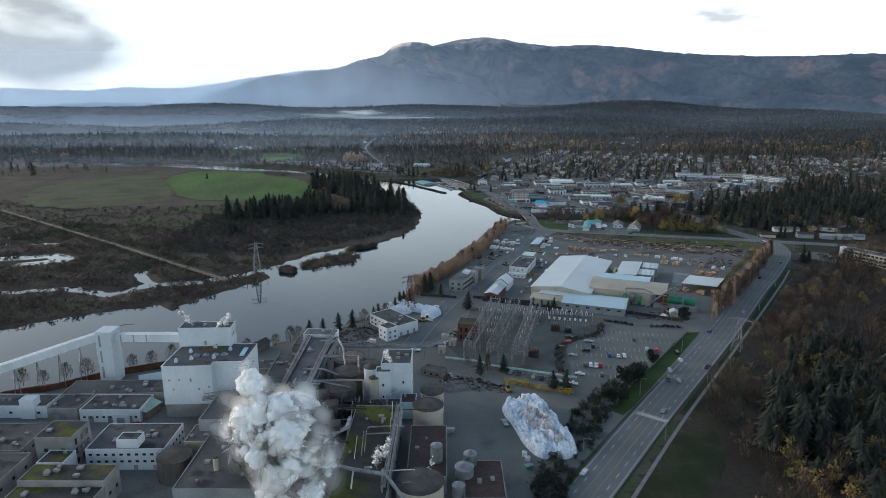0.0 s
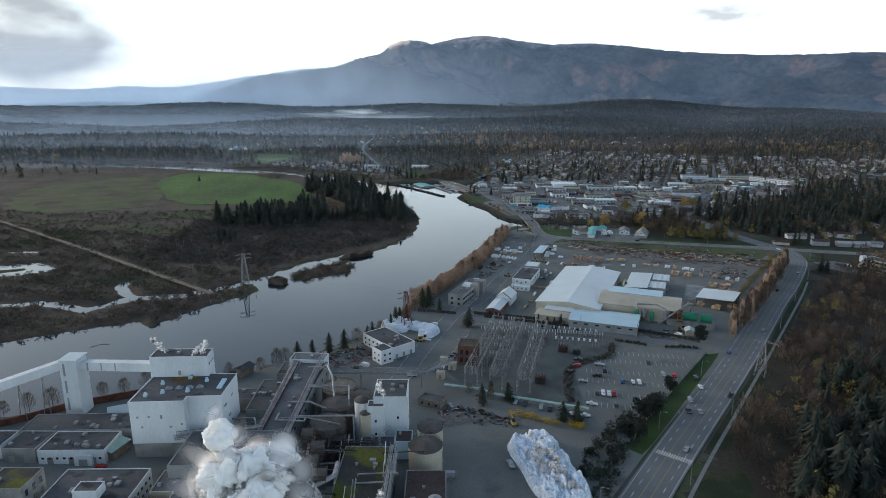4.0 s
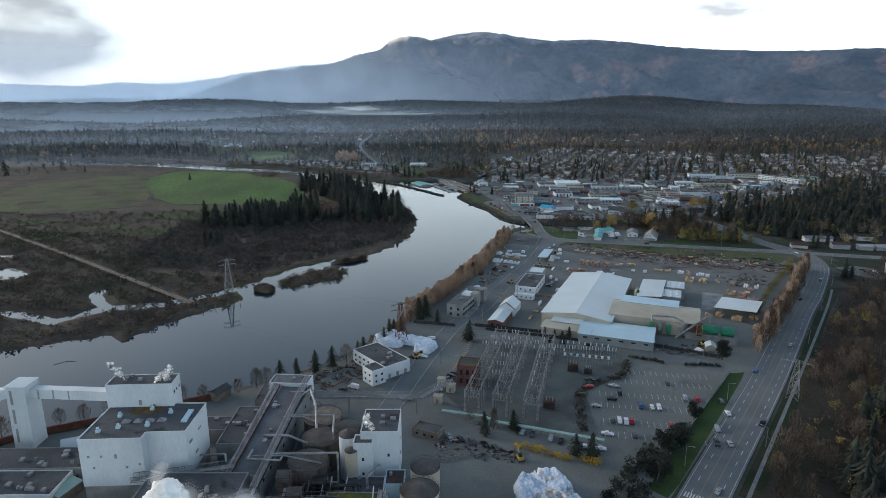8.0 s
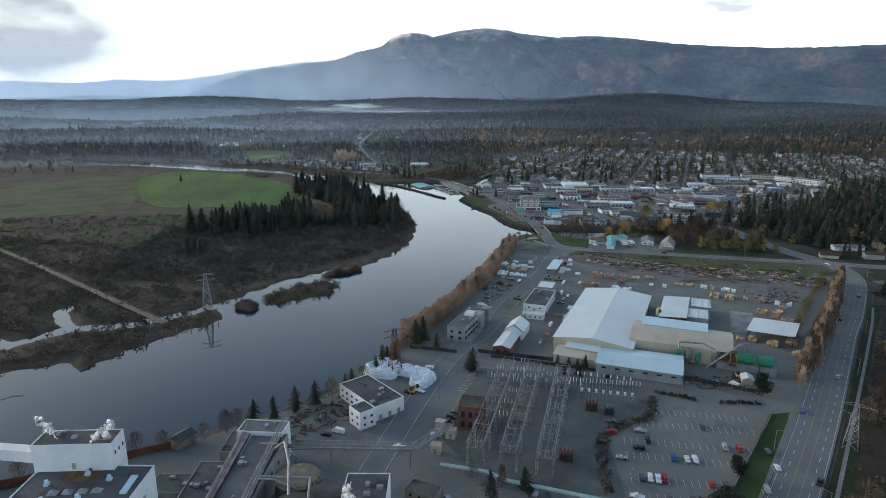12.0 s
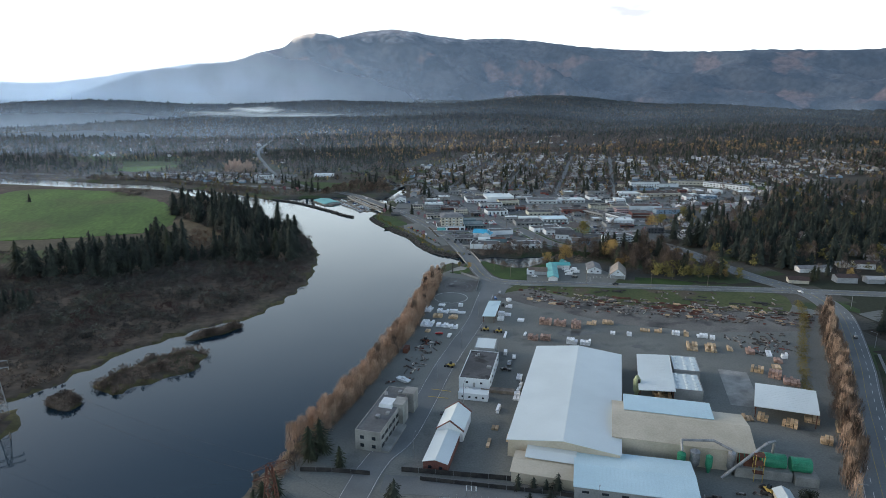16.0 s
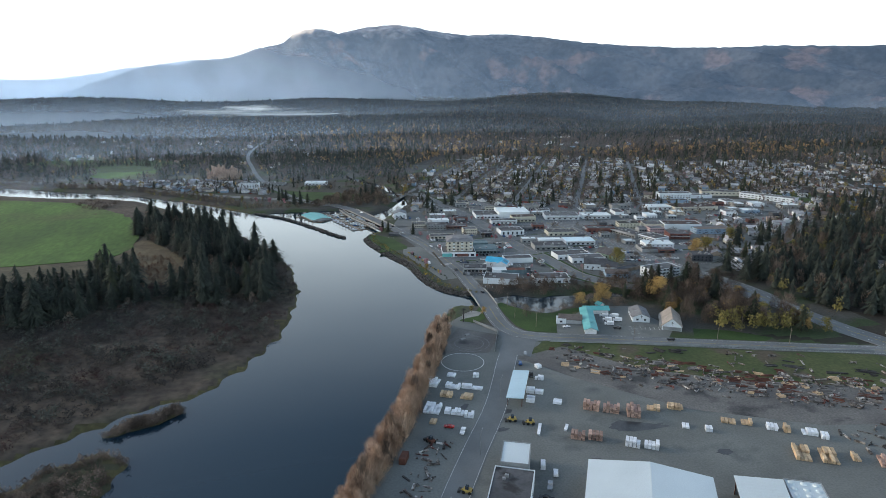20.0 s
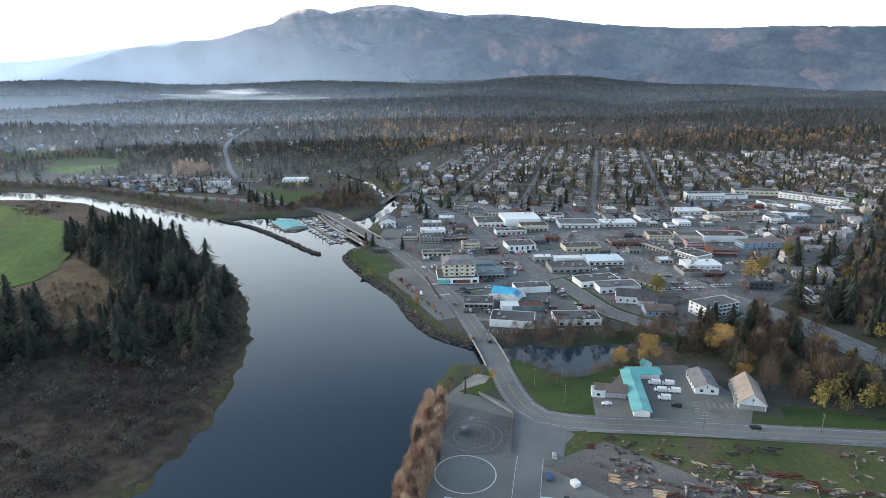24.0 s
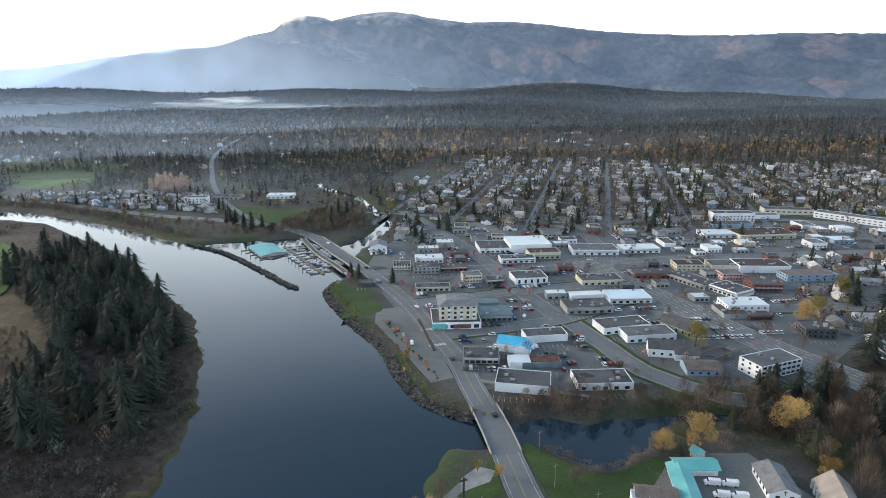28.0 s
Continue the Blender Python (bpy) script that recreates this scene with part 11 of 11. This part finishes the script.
pw = spots(95, [(-116, 1352), (-76, 1340), (-66, 1385), (-112, 1396)], 64)
scatter("poplar_grove", COLUMN, pw, np.random.default_rng(96).uniform(.9, 1.4, len(pw)), M_POPLAR, "grove of slim orange-brown poplars", "wood", 97)
cw_ = spots(98, [(40, 1100), (90, 1095), (132, 1085), (142, 1140), (130, 1200), (90, 1190), (60, 1140)], 130, 0, shore=4)
scatter("creek_trees", BARE, cw_, np.random.default_rng(99).uniform(.5, .95, len(cw_)), M_TWIG, "leafless trees beside the creek", "wood", 98)
sl_ = []
for l_ in STREETS[8:]:
    for x, y in curve_line(l_, 9.0):
        for sd in (-1, 1):
            if tg.random() < 0.3:
                sl_.append((x + sd * tg.uniform(3.8, 5.6), y + tg.uniform(-4, 4)))
sl_ = np.array(sl_)
scatter("street_trees", BARE_FAR + LEAFY_FAR[:1] + DOME_FAR[:1], sl_, np.random.default_rng(95).uniform(.4, .85, len(sl_)), M_FARTWIG, "leafless trees lining the side streets", "trees", 96)
# parked cars about the town
pc = random.Random(101)
n_car = 0
for c in CORE:
    x, y, w, d, rz = c[1], c[2], c[3], c[4], c[5]
    k, s = math.cos(radians(rz)), math.sin(radians(rz))
    for i in range(pc.choice((2, 3, 4, 6))):
        a, b = -w / 2 + i * 2.9 + 1, -d / 2 - 6.5
        px, py = x + a * k - b * s, y + a * s + b * k
        if n_car < 34 and all(math.hypot(px - o[1], py - o[2]) > min(o[3], o[4]) / 2 + 4 for o in CORE) and river_depth(np.array(px), np.array(py)) > 6:
            some_car(px, py, rz, "parked cars of the town")
            n_car += 1
for x, y in ((132, 846), (134, 838), (137, 826), (128, 858), (205, 797), (208, 796), (211, 795), (214, 794)):
    some_car(x, y, -10, "parked cars of the town")
for i in range(14):
    some_car(140 + (i % 5) * 4.2 - 8, 1012 + (i // 5) * 8, -10, "boats and cars in the dealer's yard")
# kerbed strips and marks of the town road
fl = flat("planting_strip", [(147, 815), (148.6, 815), (147.6, 862), (146, 862)], 0.32, M_MUD, "narrow planted median strip", "pavement")

# small street trees of the centre and shore trees of the far bank, each as one mass
st_ = spots(111, [(150, 780), (300, 745), (420, 830), (620, 940), (640, 1030), (420, 1070), (200, 1110), (150, 1000)], 420)
ok_ = np.array([all(math.hypot(x - c[1], y - c[2]) > max(c[3], c[4]) / 2 + 1 for c in CORE) for x, y in st_]) & (np.min([away(st_[:, 0], st_[:, 1], l) for l in road_lines], axis=0) > 6)
st_ = st_[ok_]
h_ = len(st_) // 3
scatter("street_trees", BARE_MID, st_[:h_], np.random.default_rng(112).uniform(.35, .65, h_), M_TWIG, "small leafless street trees", "trees", 112)
scatter("street_cherries", LEAFY_FAR, st_[h_:h_ + 40], np.random.default_rng(113).uniform(.3, .5, 40), M_BLOSSOM, "small pink street cherries", "trees", 113)
scatter("street_saplings", BARE_MID, st_[h_ + 40:], np.random.default_rng(114).uniform(.3, .6, len(st_) - h_ - 40), M_TWIG, "small leafless trees between the lots", "trees", 114)
fb_ = np.array([(x + dx, y + 8 + dy) for x, y in curve_line([(60, 1100), (-20, 1098), (-70, 1142), (-140, 1214), (-220, 1280), (-300, 1312), (-430, 1386), (-700, 1500)], 5) for dx, dy in np.random.default_rng(int(x * 7) % 999).uniform(-3, 3, (2, 2))])
fb_ = fb_[away(fb_[:, 0], fb_[:, 1], RIVER_ROAD) > 7]
scatter("far_shore_trees", BARE_MID, fb_, np.random.default_rng(115).uniform(.4, .8, len(fb_)), M_TWIG, "leafless trees along the far bank", "trees", 115)
# cars parked through the town, far off
V_, F_, Mi = [], [], []
cc = spots(121, [(165, 780), (230, 765), (330, 790), (430, 850), (620, 950), (640, 1020), (420, 1060), (200, 1100), (150, 1040), (150, 900)], 420)
near_c = np.min([away(cc[:, 0], cc[:, 1], l) for l in road_lines], axis=0)
hx_ = np.array(house_xy)
hk = []
for x, y in cc[(near_c > 8) & (near_c < 45)]:
    row_a = pc.choice((-8, -8, 82))
    for i in range(pc.choice((2, 3, 4, 6, 8))):
        px, py = x + 2.8 * i * math.cos(radians(row_a)), y + 2.8 * i * math.sin(radians(row_a))
        if pc.random() < 0.8 and all(math.hypot(px - c[1], py - c[2]) > max(c[3], c[4]) / 2 + 2.5 for c in CORE) and np.min(np.hypot(hx_[:, 0] - px, hx_[:, 1] - py)) > 8 and all(math.hypot(px - q[0], py - q[1]) > 2.6 for q in hk) and min(float(away(np.array(px), np.array(py), l)) for l in road_lines[:8]) > 6:
            hk.append((px, py, row_a + pc.uniform(-3, 3)))
for x, y in house_xy:
    a = pc.uniform(0, 6.28)
    hk.append((x + 8 * math.cos(a), y + 8 * math.sin(a), pc.choice((-25, 65))))
for x, y, rz in hk[:1700]:
    rz, n = radians(rz), len(V_)
    k, s = math.cos(rz), math.sin(rz)
    for a, b, z in ((-.9, -2.2, .25), (.9, -2.2, .25), (.9, 2.2, .25), (-.9, 2.2, .25), (-.9, -2.2, .85), (.9, -2.2, .85), (.9, 2.2, .8), (-.9, 2.2, .8), (-.75, -1.5, 1.45), (.75, -1.5, 1.45), (.75, .6, 1.45), (-.75, .6, 1.45), (-.88, -1.9, .86), (.88, -1.9, .86), (.88, 1.2, .86), (-.88, 1.2, .86)):
        V_.append((x + a * k - b * s, y + a * s + b * k, z))
    ci = pc.choice((0, 0, 0, 0, 1, 2, 2, 3, 4, 5))
    for f in ((4, 5, 6, 7), (0, 1, 5, 4), (1, 2, 6, 5), (2, 3, 7, 6), (3, 0, 4, 7), (8, 9, 10, 11)):
        F_.append(tuple(n + i for i in f)), Mi.append(ci)
    for f in ((12, 13, 9, 8), (13, 14, 10, 9), (14, 15, 11, 10), (15, 12, 8, 11)):
        F_.append(tuple(n + i for i in f)), Mi.append(6)
me = mesh_of("far_cars", V_, F_, M_CARS + [M_GLASS])
me.polygons.foreach_set("material_index", np.array(Mi, np.int32))
tagged(new("far_cars", me), "many small parked cars across the town", "cars", "", "stuff")

# tall dark conifers in knots about the town
tk_ = np.array([(x + dx, y + dy) for x, y in spots(151, [(190, 1060), (640, 1020), (900, 1180), (860, 1500), (300, 1560), (170, 1250)], 46) for dx, dy in np.random.default_rng(int(x * 3 + y) % 997).normal(0, 6, (3, 2))])
tk_ = tk_[(np.min([away(tk_[:, 0], tk_[:, 1], l) for l in road_lines], axis=0) > 5) & np.array([np.min(np.hypot(hx_[:, 0] - x, hx_[:, 1] - y)) > 6 and all(math.hypot(x - c[1], y - c[2]) > max(c[3], c[4]) / 2 + 1 for c in CORE) for x, y in tk_])]
scatter("town_conifers", CON_FAR, tk_, np.random.default_rng(152).uniform(.75, 1.25, len(tk_)), M_CONIFER2, "tall dark conifers standing among the houses", "trees", 153)

# groves between the houses
gv = np.array([grid_point(u, v) for u, v in zip(np.random.default_rng(141).uniform(-400, 420, 5600), np.random.default_rng(142).uniform(1080, 1760, 5600))])
cl_ = np.sin(gv[:, 0] / 46 + 1.4 * np.sin(gv[:, 1] / 61)) * np.sin(gv[:, 1] / 52 + 1.2 * np.sin(gv[:, 0] / 38))
gv = gv[(cl_ > 0.02) & (np.min([away(gv[:, 0], gv[:, 1], l) for l in road_lines], axis=0) > 5) & (river_depth(gv[:, 0], gv[:, 1]) > 4)]
near_h = np.array([np.min(np.hypot(hx_[:, 0] - x, hx_[:, 1] - y)) for x, y in gv])
gv = gv[near_h > 5.5]
q3 = len(gv) // 8
for lo, hi, var, mat_, s0, s1, nm, lb in ((0, q3, DOME_FAR + DOME_FAR + CON_MID, M_CONIFER, .45, 0.9, "town_conifers", "dark conifers standing between the houses"), (q3, 6 * q3, BARE_FAR, M_FARTWIG, .5, 1.0, "town_bare_trees", "brown leafless trees between the houses"), (6 * q3, 7 * q3, LEAFY_FAR, M_GOLD, .4, .8, "town_golden_trees", "golden trees between the houses"), (7 * q3, len(gv), LEAFY_FAR, M_OLIVE, .4, .8, "town_olive_trees", "olive trees between the houses")):
    scatter(nm, var, gv[lo:hi], np.random.default_rng(143).uniform(s0, s1, len(gv[lo:hi])), mat_, lb, "trees", 144)
# scrub and trees of the north bank
NB = [(-900, 1640), (-430, 1440), (-250, 1345), (-110, 1262), (-20, 1195), (40, 1160), (120, 1215), (190, 1230), (230, 1420), (200, 1640), (-100, 1900), (-900, 2100)]
nb = spots(151, NB, 3000, 0.1, 34, shore=5, avoid=((RIVER_ROAD, 8.0), (NORTH_ROAD, 8.0)))
nb = nb[np.array([np.min(np.hypot(hx_[:, 0] - x, hx_[:, 1] - y)) > 8 for x, y in nb])]
for poly_ in PASTURES + ([(-250, 1345), (-300, 1372), (-316, 1451), (-244, 1407), (-190, 1365)], [(-116, 1352), (-76, 1340), (-66, 1385), (-112, 1396)]):
    nb = nb[~inside(nb[:, 0], nb[:, 1], poly_)]
nb = nb[~inside(nb[:, 0], nb[:, 1], [(-12, 1240), (120, 1190), (128, 1150), (60, 1140), (10, 1190)]) & (np.hypot(nb[:, 0] - 49, nb[:, 1] - 1292) > 30) & (np.hypot(nb[:, 0] + 30, nb[:, 1] - 1285) > 42)]
for lo, hi, var, mat_, s0, s1, nm, lb in ((0, .6, BARE_FAR, M_FARTWIG, .4, .95, "north_bank_woods", "brown leafless scrub on the north bank"), (.6, .84, DOME_FAR + DOME_FAR + CON_FAR, M_CONIFER, .5, 1.0, "north_bank_conifers", "dark conifers on the north bank"), (.84, .93, LEAFY_FAR, M_OLIVE, .4, .8, "north_bank_trees", "olive trees on the north bank"), (.93, 1, LEAFY_FAR, M_GOLD, .4, .8, "north_bank_golden_trees", "golden trees on the north bank")):
    a, b = int(lo * len(nb)), int(hi * len(nb))
    scatter(nm, var, nb[a:b], np.random.default_rng(152).uniform(s0, s1, b - a), mat_, lb, "trees", 153)
ns_ = spots(261, [(-23, 1092), (-68, 1137), (-139, 1208), (-218, 1272), (-290, 1305), (-420, 1378), (-420, 1408), (-238, 1314), (-84, 1209), (-12, 1169)], 460, 0.2, 14, shore=2.0, avoid=((RIVER_ROAD, 6.0),))
h_ = len(ns_) * 3 // 4
scatter("shore_scrub", BARE_MID, ns_[:h_], np.random.default_rng(262).uniform(.25, .6, h_), M_FARTWIG, "brown leafless scrub along the far shore", "trees", 263)
scatter("shore_bushes", LEAFY_FAR, ns_[h_:], np.random.default_rng(264).uniform(.2, .5, len(ns_) - h_), M_OLIVE, "olive bushes along the far shore", "bushes", 265)
wl_ = np.array([(x + dx, y + dy) for l_ in ([(-212, 1452), (-186, 1444)], [(-186, 1444), (-184, 1366)], [(-140, 1446), (-126, 1374)], [(-232, 1562), (-300, 1600), (-372, 1552)]) for x, y in curve_line(l_, 6) for dx, dy in np.random.default_rng(int(abs(x) * 7 + y) % 991).uniform(-4, 4, (2, 2))])
scatter("pasture_hedge", CON_FAR + DOME_FAR, wl_, np.random.default_rng(162).uniform(.45, .85, len(wl_)), M_CONIFER2, "dark conifers hedging the pastures", "trees", 163)
for x, y, k, s in ((5, 1154, "conifer", .95), (9, 1158, "conifer", .8), (0, 1159, "conifer", .7), (-11, 1140, "blossom", .7), (-27, 1150, "blossom", .7), (-46, 1166, "olive_leaf", .7), (-90, 1203, "gold", .7), (-110, 1216, "olive_leaf", .8)):
    tree(k, x, y, s)
rb = random.Random(161)
for i in range(26):
    t = i / 26
    tree("blossom" if i % 9 == 4 else rb.choice(("shrub", "green_shrub", "green_shrub")), 146.5 - 19 * t + rb.uniform(-1, 1) - 3.2, 782 + 86 * t, rb.uniform(0.5, 0.9) * (0.5 if i % 9 == 4 else 1.0), 0, "shrubs along the riverside rocks")
# stall lines and pale walks of the town
bm = BM()
for c in CORE:
    x, y, w, d, rz = c[1], c[2], c[3], c[4], c[5]
    k, s = math.cos(radians(rz)), math.sin(radians(rz))
    for row in ((-d / 2 - 9.2, 5.0), (d / 2 + 4.0, 5.0)):
        for i in range(int(w / 2.7)):
            a, b = -w / 2 + i * 2.7, row[0]
            p, q = (x + a * k - b * s, y + a * s + b * k), (x + a * k - (b + row[1]) * s, y + a * s + (b + row[1]) * k)
            if all(math.hypot((p[0] + q[0]) / 2 - o[1], (p[1] + q[1]) / 2 - o[2]) > min(o[3], o[4]) / 2 + 4 for o in CORE) and float(river_depth(np.array(p[0]), np.array(p[1]))) > 6:
                ux, uy = (q[0] - p[0]) / row[1], (q[1] - p[1]) / row[1]
                bm.faces.new([bm.verts.new((e[0] - uy * t, e[1] + ux * t, 0.15)) for e, t in ((p, 0.07), (p, -0.07), (q, -0.07), (q, 0.07))])
me = bpy.data.meshes.new("stall_marking")
bm.to_mesh(me)
bm.free()
me.materials.append(M_PAINT)
tagged(new("stall_marking", me), "faded white stall lines on the town lots", "road marking", "", "structure")
strokes("road_marking", [(curve_line(s_, 14), 0, 0.18, 3, 5, 0.16) for s_ in STREETS[:8]], M_YELLOW, "yellow dashes along the town streets")
for s_ in STREETS[:8]:
    for sd in (-1, 1):
        v_, f_ = ribbon(curve_line(s_, 14), 1.6, 0.14, sd * 6.2, thick=0.25)
        setting("pavement_walk", mesh_of("pavement_walk", v_, f_, M_KERB), "pale concrete walk along a town street", "pavement")
for s_, off_, wd_ in ((STREETS[1], 8.4, 2.4), (STREETS[1], -8.4, 2.4), (STREETS[4], 8.2, 2.2), (STREETS[0], 8.0, 1.8), (STREETS[6], -8.0, 1.6)):
    v_, f_ = ribbon(curve_line(s_, 14), wd_, 0.125, off_, thick=0.2)
    setting("grass", mesh_of("grass", v_, f_, M_GRASS), "mown grass strip along a town street", "grass")
